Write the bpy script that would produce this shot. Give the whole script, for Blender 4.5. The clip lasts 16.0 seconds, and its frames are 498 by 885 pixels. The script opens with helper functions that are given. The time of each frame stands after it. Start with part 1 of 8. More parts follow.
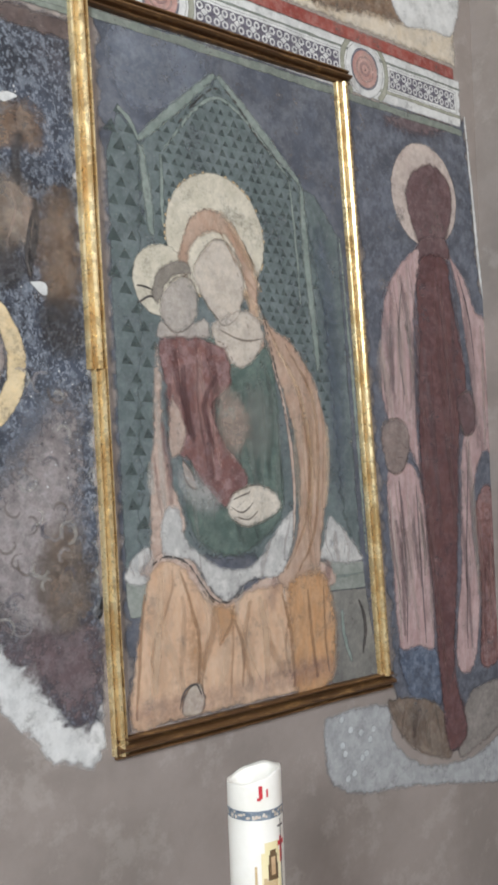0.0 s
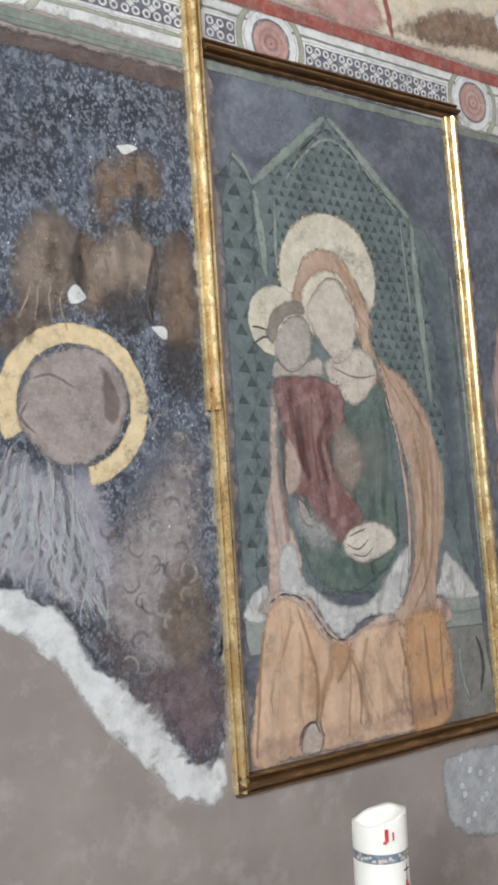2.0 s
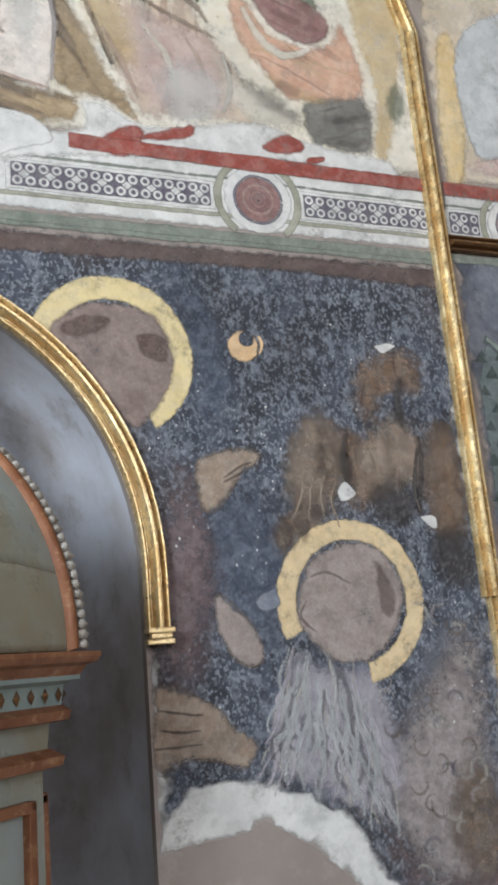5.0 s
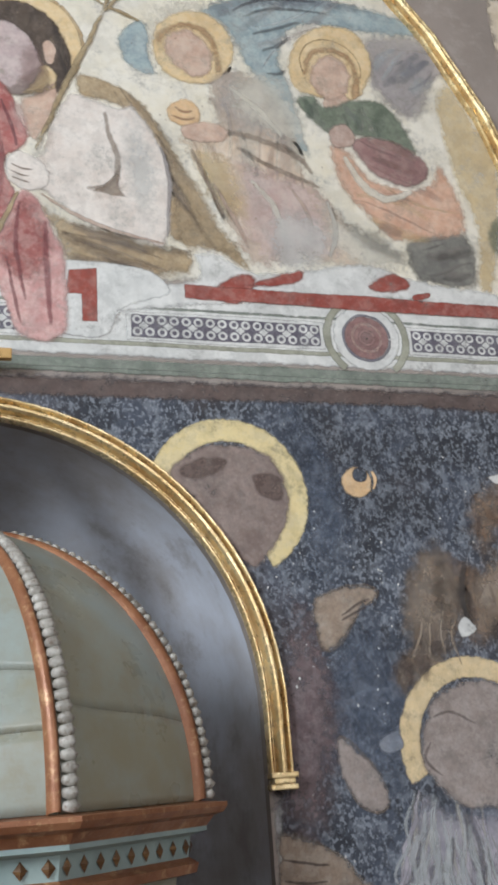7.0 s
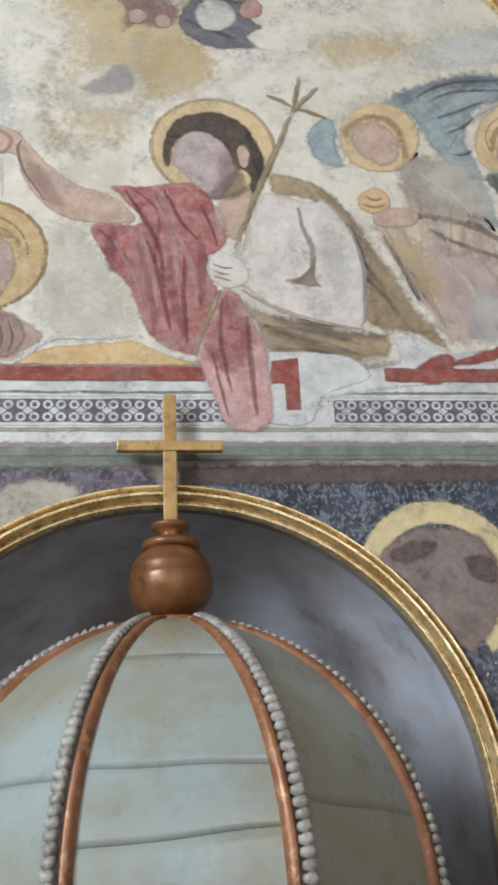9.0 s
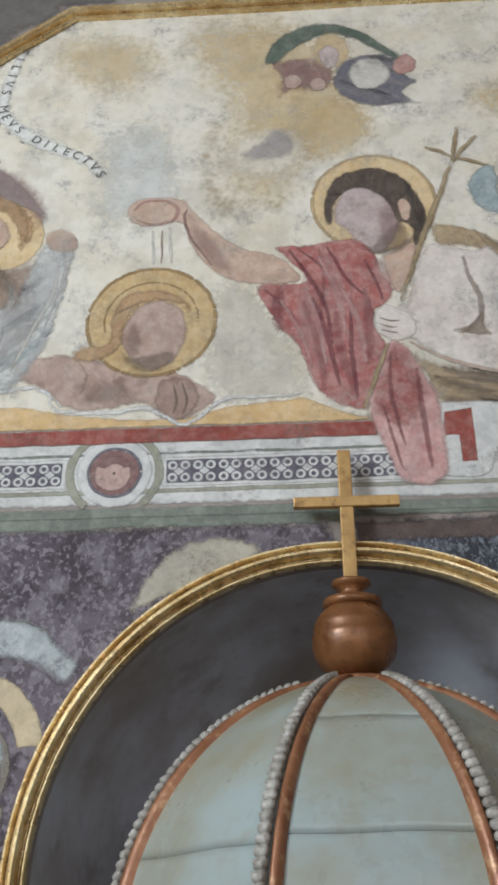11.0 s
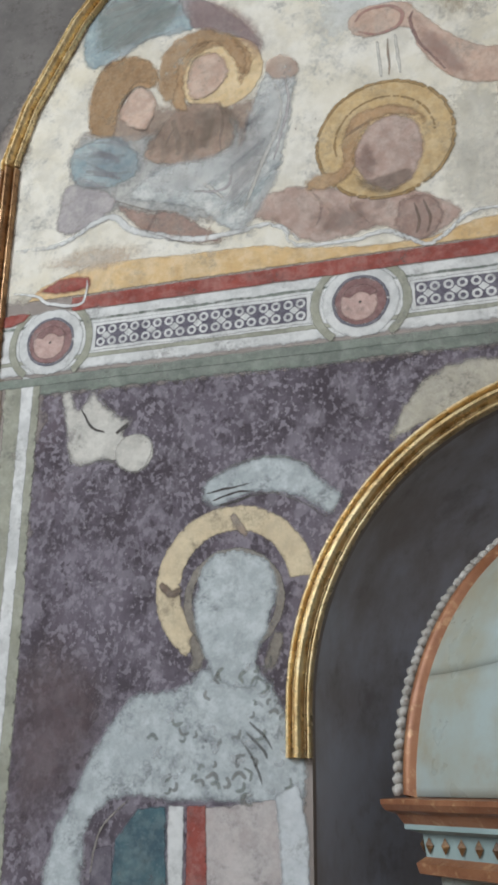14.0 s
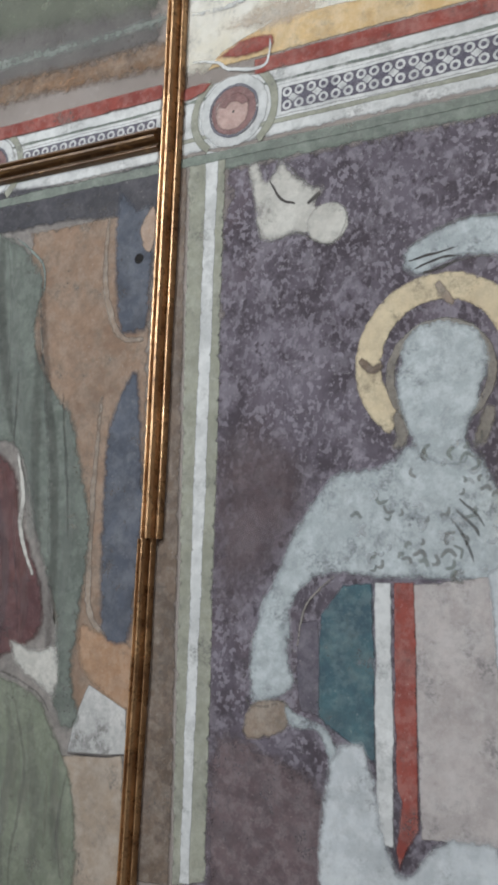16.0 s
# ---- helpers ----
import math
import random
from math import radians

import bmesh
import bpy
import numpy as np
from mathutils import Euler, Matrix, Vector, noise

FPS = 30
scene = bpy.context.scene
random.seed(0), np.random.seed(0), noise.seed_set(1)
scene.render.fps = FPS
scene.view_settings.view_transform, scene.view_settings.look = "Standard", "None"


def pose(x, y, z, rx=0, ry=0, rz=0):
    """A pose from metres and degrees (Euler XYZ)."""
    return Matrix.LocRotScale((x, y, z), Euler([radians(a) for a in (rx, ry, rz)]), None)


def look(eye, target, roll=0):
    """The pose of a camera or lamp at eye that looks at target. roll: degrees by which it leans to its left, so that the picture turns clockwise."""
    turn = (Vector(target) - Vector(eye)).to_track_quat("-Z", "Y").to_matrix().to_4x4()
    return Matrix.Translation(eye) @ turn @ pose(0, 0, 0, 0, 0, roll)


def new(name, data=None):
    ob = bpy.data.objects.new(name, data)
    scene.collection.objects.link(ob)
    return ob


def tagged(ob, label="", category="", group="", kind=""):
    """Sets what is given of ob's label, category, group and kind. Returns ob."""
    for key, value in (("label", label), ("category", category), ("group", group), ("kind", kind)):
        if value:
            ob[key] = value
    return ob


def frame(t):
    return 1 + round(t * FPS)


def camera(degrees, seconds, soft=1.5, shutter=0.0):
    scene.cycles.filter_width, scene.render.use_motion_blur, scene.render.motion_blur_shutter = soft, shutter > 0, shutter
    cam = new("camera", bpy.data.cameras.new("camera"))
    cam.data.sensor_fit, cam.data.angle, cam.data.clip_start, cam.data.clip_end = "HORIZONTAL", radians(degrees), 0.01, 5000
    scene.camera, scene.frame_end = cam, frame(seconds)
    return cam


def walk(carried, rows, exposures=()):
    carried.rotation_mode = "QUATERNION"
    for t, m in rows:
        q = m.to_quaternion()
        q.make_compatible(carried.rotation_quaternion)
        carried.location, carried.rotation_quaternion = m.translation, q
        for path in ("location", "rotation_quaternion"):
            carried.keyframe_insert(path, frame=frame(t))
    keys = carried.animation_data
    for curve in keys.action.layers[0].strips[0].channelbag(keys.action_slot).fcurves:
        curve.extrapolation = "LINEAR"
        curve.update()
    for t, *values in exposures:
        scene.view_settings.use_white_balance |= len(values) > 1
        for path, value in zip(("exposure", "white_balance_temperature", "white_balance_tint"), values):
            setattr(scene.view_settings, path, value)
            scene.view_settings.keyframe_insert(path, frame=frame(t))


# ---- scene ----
cam = camera(29.0, 16.0, soft=3.2)
PATH = [
    (0, (0.832, -2.093, 1.664), (2.17, -0.607, 1.691), -2.3),
    (0.5, (0.814, -2.096, 1.682), (2.154, -0.612, 1.71), -2.3),
    (1, (0.81, -2.096, 1.684), (2.135, -0.598, 1.722), -2.5),
    (1.5, (0.794, -2.094, 1.694), (2.061, -0.548, 1.754), -2.6),
    (2, (0.774, -2.075, 1.701), (1.961, -0.468, 1.789), -2.8),
    (2.5, (0.763, -2.064, 1.702), (1.897, -0.422, 1.828), -3.0),
    (3, (0.745, -2.063, 1.722), (1.789, -0.366, 1.898), -3.2),
    (3.5, (0.74, -2.066, 1.734), (1.708, -0.331, 1.962), -3.6),
    (4, (0.726, -2.065, 1.756), (1.606, -0.291, 2.037), -3.9),
    (4.5, (0.711, -2.068, 1.773), (1.516, -0.273, 2.136), -4.3),
    (7, (0.65, -2.115, 1.856), (1.204, -0.313, 2.523), -4.4),
    (7.5, (0.632, -2.117, 1.864), (1.082, -0.306, 2.584), -3.8),
    (8, (0.607, -2.125, 1.876), (0.951, -0.309, 2.64), -3.2),
    (8.5, (0.585, -2.126, 1.882), (0.854, -0.31, 2.676), -3.0),
    (11, (0.492, -2.13, 1.902), (0.399, -0.359, 2.826), -0.5),
    (11.5, (0.469, -2.114, 1.898), (0.283, -0.354, 2.829), -0.2),
    (12, (0.449, -2.115, 1.894), (0.165, -0.364, 2.818), 0.1),
    (12.5, (0.457, -2.107, 1.895), (0.098, -0.355, 2.791), -0.1),
    (13, (0.446, -2.091, 1.887), (0.007, -0.332, 2.732), 0.3),
    (13.5, (0.426, -2.061, 1.868), (-0.068, -0.281, 2.633), 0.5),
    (14, (0.395, -2.032, 1.843), (-0.157, -0.234, 2.521), 0.6),
    (14.5, (0.363, -2.007, 1.823), (-0.252, -0.192, 2.394), 0.6),
    (15, (0.32, -1.971, 1.779), (-0.374, -0.153, 2.24), 0.9),
    (15.5, (0.324, -1.938, 1.773), (-0.482, -0.147, 2.148), 1.3),
    (16, (0.316, -1.886, 1.753), (-0.621, -0.152, 2.088), 1.9),
]
walk(cam, [(t, look(eye, target, roll)) for t, eye, target, roll in PATH], [(0.0, 0.62), (1.5, 0.65), (4.5, 0.43), (8.5, 0.08), (11.0, -0.2), (12.0, -0.3), (13.5, -0.24), (16.0, -0.22)])

# ---- world and light ----
world = bpy.data.worlds.new("sky")
scene.world = world
world.use_nodes = True
wn = world.node_tree
sky = wn.nodes.new("ShaderNodeTexSky")
sky.sky_type, sky.sun_disc = "NISHITA", False
sky.sun_elevation, sky.sun_rotation = radians(38), radians(200)
wn.nodes["Background"].inputs["Strength"].default_value = 0.1
wn.links.new(sky.outputs[0], wn.nodes["Background"].inputs["Color"])


def area_lamp(name, at, target, w, h, watts, colour):
    lamp = bpy.data.lights.new(name, "AREA")
    lamp.shape, lamp.size, lamp.size_y, lamp.energy, lamp.color = "RECTANGLE", w, h, watts, colour
    ob = new(name, lamp)
    ob.matrix_world = look(at, target)
    return ob


area_lamp("window_light_west", (-3.42, -4.1, 4.2), (0.8, -1.0, 2.2), 1.6, 2.2, 385, (0.86, 0.93, 1.0))
# two added fill lamps: front fill, then one to brighten the east wall
area_lamp("fill_light_south", (-0.8, -5.92, 3.4), (0.6, 0.0, 2.4), 2.4, 2.6, 24, (0.88, 0.92, 1.0))
area_lamp("fill_light_east", (2.3, -5.92, 3.4), (2.4, 0.0, 2.0), 2.2, 2.6, 62, (0.97, 0.95, 1.0))


# ---- materials ----
def lin(hexa, gain=1.0):
    c = [int(hexa[i:i + 2], 16) / 255 for i in (0, 2, 4)]
    return tuple(min(1.0, gain * (v / 12.92 if v <= 0.04045 else ((v + 0.055) / 1.055) ** 2.4)) for v in c) + (1.0,)


def pigment(hexa, grey=0.12):
    """A colour dulled by lime and dust."""
    r, g, b, _ = lin(hexa, GAIN)
    m = 0.3 * r + 0.55 * g + 0.15 * b
    return (r + (m - r) * grey, g + (m - g) * grey, b + (m - b) * grey, 1.0)


GAIN = 1.05


class Nodes:
    """Short hand for a node tree."""

    def __init__(self, name):
        self.m = bpy.data.materials.new(name)
        self.m.use_nodes = True
        self.t = self.m.node_tree
        self.b = self.t.nodes["Principled BSDF"]
        self.pos = self.t.nodes.new("ShaderNodeNewGeometry").outputs["Position"]

    def node(self, kind):
        return self.t.nodes.new(kind)

    def scaled(self, v, by):
        n = self.node("ShaderNodeVectorMath")
        n.operation = "MULTIPLY"
        n.inputs[1].default_value = by
        self.link(v, n.inputs[0])
        return n.outputs[0]

    def link(self, a, b):
        self.t.links.new(a, b)

    def noise(self, scale, detail=6, rough=0.6, vec=None, off=0.0):
        n = self.node("ShaderNodeTexNoise")
        n.inputs["Scale"].default_value, n.inputs["Detail"].default_value, n.inputs["Roughness"].default_value = scale, detail, rough
        v = vec or self.pos
        if off:
            a = self.node("ShaderNodeVectorMath")
            a.inputs[1].default_value = (off, off * 0.7, off * 1.3)
            self.link(v, a.inputs[0])
            v = a.outputs[0]
        self.link(v, n.inputs["Vector"])
        return n.outputs["Fac"]

    def ramp(self, fac, lo, hi, a=0.0, b=1.0):
        n = self.node("ShaderNodeMapRange")
        n.interpolation_type = "SMOOTHSTEP"
        self.link(fac, n.inputs[0])
        for i, v in enumerate((lo, hi, a, b)):
            n.inputs[i + 1].default_value = v
        return n.outputs[0]

    def mix(self, fac, a, b):
        n = self.node("ShaderNodeMix")
        n.data_type = "RGBA"
        for v, i in ((fac, 0), (a, 6), (b, 7)):
            if isinstance(v, (tuple, float, int)):
                n.inputs[i].default_value = v
            else:
                self.link(v, n.inputs[i])
        return n.outputs[2]

    def math(self, op, a, b):
        n = self.node("ShaderNodeMath")
        n.operation = op
        for i, v in enumerate((a, b)):
            if isinstance(v, (float, int)):
                n.inputs[i].default_value = v
            else:
                self.link(v, n.inputs[i])
        return n.outputs[0]

    def bump(self, h, strength, dist=0.002):
        n = self.node("ShaderNodeBump")
        n.inputs["Strength"].default_value, n.inputs["Distance"].default_value = strength, dist
        self.link(h, n.inputs["Height"])
        self.link(n.outputs[0], self.b.inputs["Normal"])

    def done(self, colour, rough=0.8, metal=0.0):
        for v, k in ((colour, "Base Color"), (rough, "Roughness"), (metal, "Metallic")):
            if isinstance(v, (tuple, float, int)):
                self.b.inputs[k].default_value = v
            else:
                self.link(v, self.b.inputs[k])
        return self.m



def fresco(name, a, b, wear="8f8780", worn=0.35, grain=0.35, scale=7.0, streak=1.0, rim=True, alpha=1.0, mottle=0.3, dark=0.25):
    """Lime paint: two pigments in clouds, mottling, fine grain, and losses that show the coat below."""
    n = Nodes(name)
    ca, cb, cw = pigment(a), pigment(b), pigment(wear)
    vec = n.pos
    if streak != 1.0:
        vec = n.scaled(n.pos, (streak, 1.0, 1.0 / streak))
    cloud = n.ramp(n.noise(scale, 8, 0.65, vec), 0.34, 0.66)
    col = n.mix(cloud, ca, cb)
    spots = n.ramp(n.noise(scale * 3.6, 7, 0.7, vec, 6.3), 0.43, 0.60, 0.0, mottle)
    col = n.mix(spots, col, cw)
    blots = n.ramp(n.noise(scale * 2.3, 7, 0.72, vec, 12.9), 0.46, 0.60, 0.0, dark)
    col = n.mix(blots, col, n.mix(0.6, cb, (0.035, 0.033, 0.036, 1)))
    wash = n.noise(15, 6, 0.62, vec, 21.0)
    col = n.mix(n.ramp(wash, 0.50, 0.68, 0.0, 0.28), col, n.mix(0.25, cw, ca))
    col = n.mix(n.ramp(wash, 0.48, 0.30, 0.0, 0.28), col, n.mix(0.7, (0.05, 0.045, 0.045, 1), cb))
    fine = n.noise(scale * 9, 5, 0.7, None, 3.1)
    col = n.mix(n.ramp(fine, 0.38, 0.75, 0.0, grain * 0.8), col, n.mix(0.55, cb, (0.03, 0.03, 0.035, 1)))
    lost = n.math("MULTIPLY", n.ramp(n.noise(10, 9, 0.72, None, 7.7), 0.48, 0.68), n.ramp(n.noise(75, 4, 0.7, None, 1.9), 0.40, 0.6, 0.15, 1.0))
    col = n.mix(n.math("MULTIPLY", lost, worn), col, cw)
    pit = n.ramp(n.noise(120, 3, 0.6, None, 5.0), 0.64, 0.74)
    col = n.mix(n.math("MULTIPLY", pit, 0.18), col, lin("c9c3b8", GAIN))
    n.done(col, 0.85)
    n.b.inputs["Specular IOR Level"].default_value = 0.25
    n.bump(n.math("ADD", n.noise(40, 6, 0.6), n.math("MULTIPLY", lost, -0.5)), 0.16, 0.003)
    if rim:
        at = n.node("ShaderNodeAttribute")
        at.attribute_name = "rim"
        rag = n.math("ADD", n.math("MULTIPLY", n.math("SUBTRACT", n.noise(45, 5, 0.65, None, 2.2), 0.5), 1.1), at.outputs["Fac"])
        thin_fac = n.math("SUBTRACT", 1.0, n.math("MULTIPLY", lost, 0.55))
        a_fac = n.math("MULTIPLY", n.math("MULTIPLY", n.ramp(rag, 0.12, 0.88), thin_fac), alpha)
        n.link(a_fac, n.b.inputs["Alpha"])
    return n.m


def flecked(name, ground, deep, pale, warm, fleck=85.0, nick=26.0, tall=1.1):
    """A dark ground worn to countless small flecks and upright nicks, denser in some places."""
    n = Nodes(name)
    cg, cd, cp, cw = pigment(ground), pigment(deep), pigment(pale), pigment(warm)
    vec = n.scaled(n.pos, (tall, 1.0, 1.0 / tall))
    area = n.noise(3.4, 5, 0.6, None, 2.0)
    col = n.mix(n.ramp(n.noise(6.5, 7, 0.62, None, 8.0), 0.36, 0.64), cg, cd)
    col = n.mix(n.ramp(n.noise(2.6, 4, 0.6, None, 15.0), 0.50, 0.68, 0.0, 0.4), col, cw)
    mottle = n.ramp(n.noise(nick * 0.9, 5, 0.66, vec, 4.4), 0.47, 0.62, 0.0, 0.42)
    col = n.mix(mottle, col, cp)
    nicks = n.math("MULTIPLY", n.ramp(n.noise(nick * 1.5, 4, 0.6, vec, 11.0), 0.53, 0.62), n.ramp(area, 0.62, 0.38, 0.45, 0.95))
    col = n.mix(nicks, col, cd)
    flecks = n.math("MULTIPLY", n.ramp(n.noise(fleck, 3, 0.55, vec, 5.5), 0.51, 0.62), n.ramp(area, 0.36, 0.62, 0.35, 0.7))
    col = n.mix(flecks, col, cp)
    pits = n.ramp(n.noise(fleck * 1.7, 2, 0.5, None, 9.5), 0.67, 0.73, 0.0, 0.22)
    col = n.mix(pits, col, lin("c4c2bd"))
    n.done(col, 0.85)
    n.b.inputs["Specular IOR Level"].default_value = 0.25
    n.bump(n.math("ADD", n.noise(45, 6, 0.6), n.math("MULTIPLY", flecks, 0.6)), 0.2, 0.003)
    at = n.node("ShaderNodeAttribute")
    at.attribute_name = "rim"
    rag = n.math("ADD", n.math("MULTIPLY", n.math("SUBTRACT", n.noise(45, 5, 0.65, None, 2.2), 0.5), 1.1), at.outputs["Fac"])
    n.link(n.ramp(rag, 0.12, 0.88), n.b.inputs["Alpha"])
    return n.m


def plain(name, a, b, rough=0.7, metal=0.0, scale=12.0, spot=None, spots=0.3, bump=0.2, stretch=(1, 1, 1)):
    """Two tones in clouds and grain, with spots of a third."""
    n = Nodes(name)
    v = n.scaled(n.pos, stretch)
    col = n.mix(n.ramp(n.noise(scale, 8, 0.65, v), 0.35, 0.65), lin(a), lin(b))
    if spot:
        m = n.math("MULTIPLY", n.ramp(n.noise(scale * 4, 7, 0.7, v, 4.0), 0.52, 0.66), spots)
        col = n.mix(m, col, lin(spot))
    r = n.ramp(n.noise(scale * 3, 5, 0.6, v, 9.0), 0.3, 0.7, max(0.05, rough - 0.12), min(1.0, rough + 0.12))
    n.bump(n.noise(scale * 5, 8, 0.7, v), bump, 0.003)
    return n.done(col, r, metal)


PLASTER = plain("grey_plaster", "938982", "837a73", 0.9, scale=2.2, spot="aaa29a", spots=0.35, bump=0.25)
NICHE = plain("niche_plaster", "c8cdd8", "9b938d", 0.42, scale=1.4, spot="75685e", spots=0.4, bump=0.12)
GOLD = plain("gilding", "ecd9ab", "cfb07a", 0.28, 0.62, scale=9, spot="6f4f2b", spots=0.45, bump=0.3)
OLD_GOLD = plain("worn_gilding", "b9936a", "8f6b49", 0.33, 0.55, scale=9, spot="3f2816", spots=0.7, bump=0.5)
DARKWOOD = plain("dark_wood", "684b2d", "4d351f", 0.45, 0.2, scale=6, spot="a17c4e", spots=0.55, bump=0.5, stretch=(1, 1, 6))
BRONZE = plain("turned_walnut", "8a5c38", "6c4527", 0.36, 0.25, scale=8, spot="432814", spots=0.6, bump=0.25)
RUST = plain("orange_gilding", "98694a", "7a4d33", 0.42, 0.25, scale=10, spot="c6a078", spots=0.55, bump=0.4)
DOMEPAINT = plain("pale_green_paint", "96a3a2", "8b8772", 0.34, scale=2.3, spot="857b62", spots=0.35, bump=0.1)
BEADPAINT = plain("bead_paint", "aeaba3", "87837b", 0.45, scale=26, spot="5b4433", spots=0.7, bump=0.4)
WAX = plain("wax", "eeebe2", "e2ded2", 0.45, scale=6, bump=0.05)
FLOOR = plain("stone_floor", "8d857b", "786f66", 0.6, scale=3)


# ---- helpers of this scene ----
def mesh_object(name, bm, material, parent=None, label="", smooth=False):
    data = bpy.data.meshes.new(name)
    bmesh.ops.recalc_face_normals(bm, faces=bm.faces)
    bm.to_mesh(data)
    bm.free()
    data.materials.append(material)
    if smooth:
        data.shade_smooth()
    ob = new(name, data)
    if parent:
        ob.parent = parent
    if label:
        ob["label"] = label
    return ob


def part(name, bm, material, parent, label="", smooth=False):
    return mesh_object(name, bm, material, parent, label, smooth)


def box(bm, x0, x1, y0, y1, z0, z1, bevel=0.0):
    r = bmesh.ops.create_cube(bm, size=1.0, matrix=Matrix.Translation(((x0 + x1) / 2, (y0 + y1) / 2, (z0 + z1) / 2)) @ Matrix.Diagonal((x1 - x0, y1 - y0, z1 - z0, 1)))
    if bevel:
        edges = list({e for v in r["verts"] for e in v.link_edges})
        bmesh.ops.bevel(bm, geom=edges, offset=bevel, segments=2, affect="EDGES", profile=0.6)


def lathe(bm, rings, sides, centre, turn=0.0, cap=True):
    """Rings of (radius, height) round an upright axis."""
    loops = []
    for r, z in rings:
        loops.append([bm.verts.new((centre[0] + r * math.sin(turn + 2 * math.pi * i / sides), centre[1] - r * math.cos(turn + 2 * math.pi * i / sides), z)) for i in range(sides)])
    for a, b in zip(loops, loops[1:]):
        for i in range(sides):
            bm.faces.new((a[i], a[(i + 1) % sides], b[(i + 1) % sides], b[i]))
    if cap:
        bm.faces.new(loops[0][::-1])
        bm.faces.new(loops[-1])


def sweep(bm, path, profile, wobble=0.0):
    """Runs a profile of (across, out) along a line of (x, z) on the wall, mitred at the bends."""
    rows = []
    n = len(path)
    for i, (x, z) in enumerate(path):
        d0 = Vector((x - path[i - 1][0], z - path[i - 1][1])).normalized() if i else None
        d1 = Vector((path[i + 1][0] - x, path[i + 1][1] - z)).normalized() if i < n - 1 else None
        d0, d1 = d0 or d1, d1 or d0
        mid = (d0 + d1).normalized()
        stretch = 1.0 / max(0.4, mid.dot(d1))
        nx, nz = mid[1] * stretch, -mid[0] * stretch
        w = wobble * (noise.noise((x * 3, z * 3, 0.3)))
        rows.append([bm.verts.new((x + nx * (u + w), -out - 0.5 * w, z + nz * (u + w))) for u, out in profile])
    for a, b in zip(rows, rows[1:]):
        for i in range(len(profile) - 1):
            bm.faces.new((a[i], b[i], b[i + 1], a[i + 1]))
    bm.faces.new(rows[0])
    bm.faces.new(rows[-1][::-1])


def dense(path, step=0.08):
    out = [path[0]]
    for a, b in zip(path, path[1:]):
        k = max(1, int(math.dist(a, b) / step))
        out += [(a[0] + (b[0] - a[0]) * j / k, a[1] + (b[1] - a[1]) * j / k) for j in range(1, k + 1)]
    return out


def reeded(width, out, reeds=3):
    """A moulding's profile: round reeds of unlike size, parted by narrow quirks."""
    shares, heights = (0.24, 0.10, 0.38, 0.09, 0.19), (0.62, 0.34, 1.0, 0.40, 0.56)
    if reeds == 2:
        shares, heights = (0.52, 0.12, 0.36), (1.0, 0.35, 0.62)
    prof, u = [(-width / 2, 0.0)], -width / 2
    for share, h in zip(shares, heights):
        w = share * width
        for j in range(6):
            a = math.pi * (j + 0.5) / 6
            prof.append((u + w * (0.5 - 0.5 * math.cos(a)), out * h * (0.22 + 0.78 * math.sin(a))))
        u += w
        prof.append((u, out * 0.05))
    prof[-1] = (width / 2, 0.0)
    return prof


# ---- the room ----
NX, NR, NZ = 0.60, 0.685, 2.0
XL, XR, YB, ZT = -3.5, 3.93, -6.0, 6.2


def arch_points(r, a0, a1, k=24, drop=None):
    return [(NX + r * math.cos(radians(a0 + (a1 - a0) * i / k)), NZ + r * math.sin(radians(a0 + (a1 - a0) * i / k))) for i in range(k + 1)]


def wall_with_niche():
    bm = bmesh.new()
    line = [(XL, 0), (NX - NR, 0)] + arch_points(NR, 180, 0, 40) + [(NX + NR, 0), (XR, 0), (XR, ZT), (XL, ZT)]
    front = bm.faces.new([bm.verts.new((x, 0, z)) for x, z in line])
    ext = bmesh.ops.extrude_face_region(bm, geom=[front])
    for v in ext["geom"]:
        if isinstance(v, bmesh.types.BMVert):
            v.co.y += 0.03
    return tagged(mesh_object("wall_north", bm, PLASTER), "grey lime-plastered church wall with old frescoes", "wall", kind="structure")


def niche():
    """A round-backed recess with a half dome, with its own shell behind the wall."""
    bm = bmesh.new()
    depth, k = 0.80, 48
    rows = []
    for z in [0.0, 0.5, 1.0, 1.5, 1.8, NZ]:
        rows.append([bm.verts.new((NX - (NR + 0.004) * math.cos(math.pi * i / k), 0.028 + depth * math.sin(math.pi * i / k), z)) for i in range(k + 1)])
    for j in range(1, 17):
        e = math.pi / 2 * j / 16
        rows.append([bm.verts.new((NX - (NR + 0.004) * math.cos(e) * math.cos(math.pi * i / k), 0.028 + depth * math.cos(e) * math.sin(math.pi * i / k), NZ + (NR + 0.004) * math.sin(e))) for i in range(k + 1)])
    for a, b in zip(rows, rows[1:]):
        for i in range(k):
            bm.faces.new((a[i], a[i + 1], b[i + 1], b[i]))
    bmesh.ops.remove_doubles(bm, verts=bm.verts, dist=1e-5)
    ob = mesh_object("niche", bm, NICHE, smooth=True)
    return tagged(ob, "dark plastered round niche with a half dome", "niche", kind="structure")


def slab(name, x0, x1, y0, y1, z0, z1, material, label, category):
    bm = bmesh.new()
    box(bm, x0, x1, y0, y1, z0, z1)
    return tagged(mesh_object(name, bm, material), label, category, kind="structure")


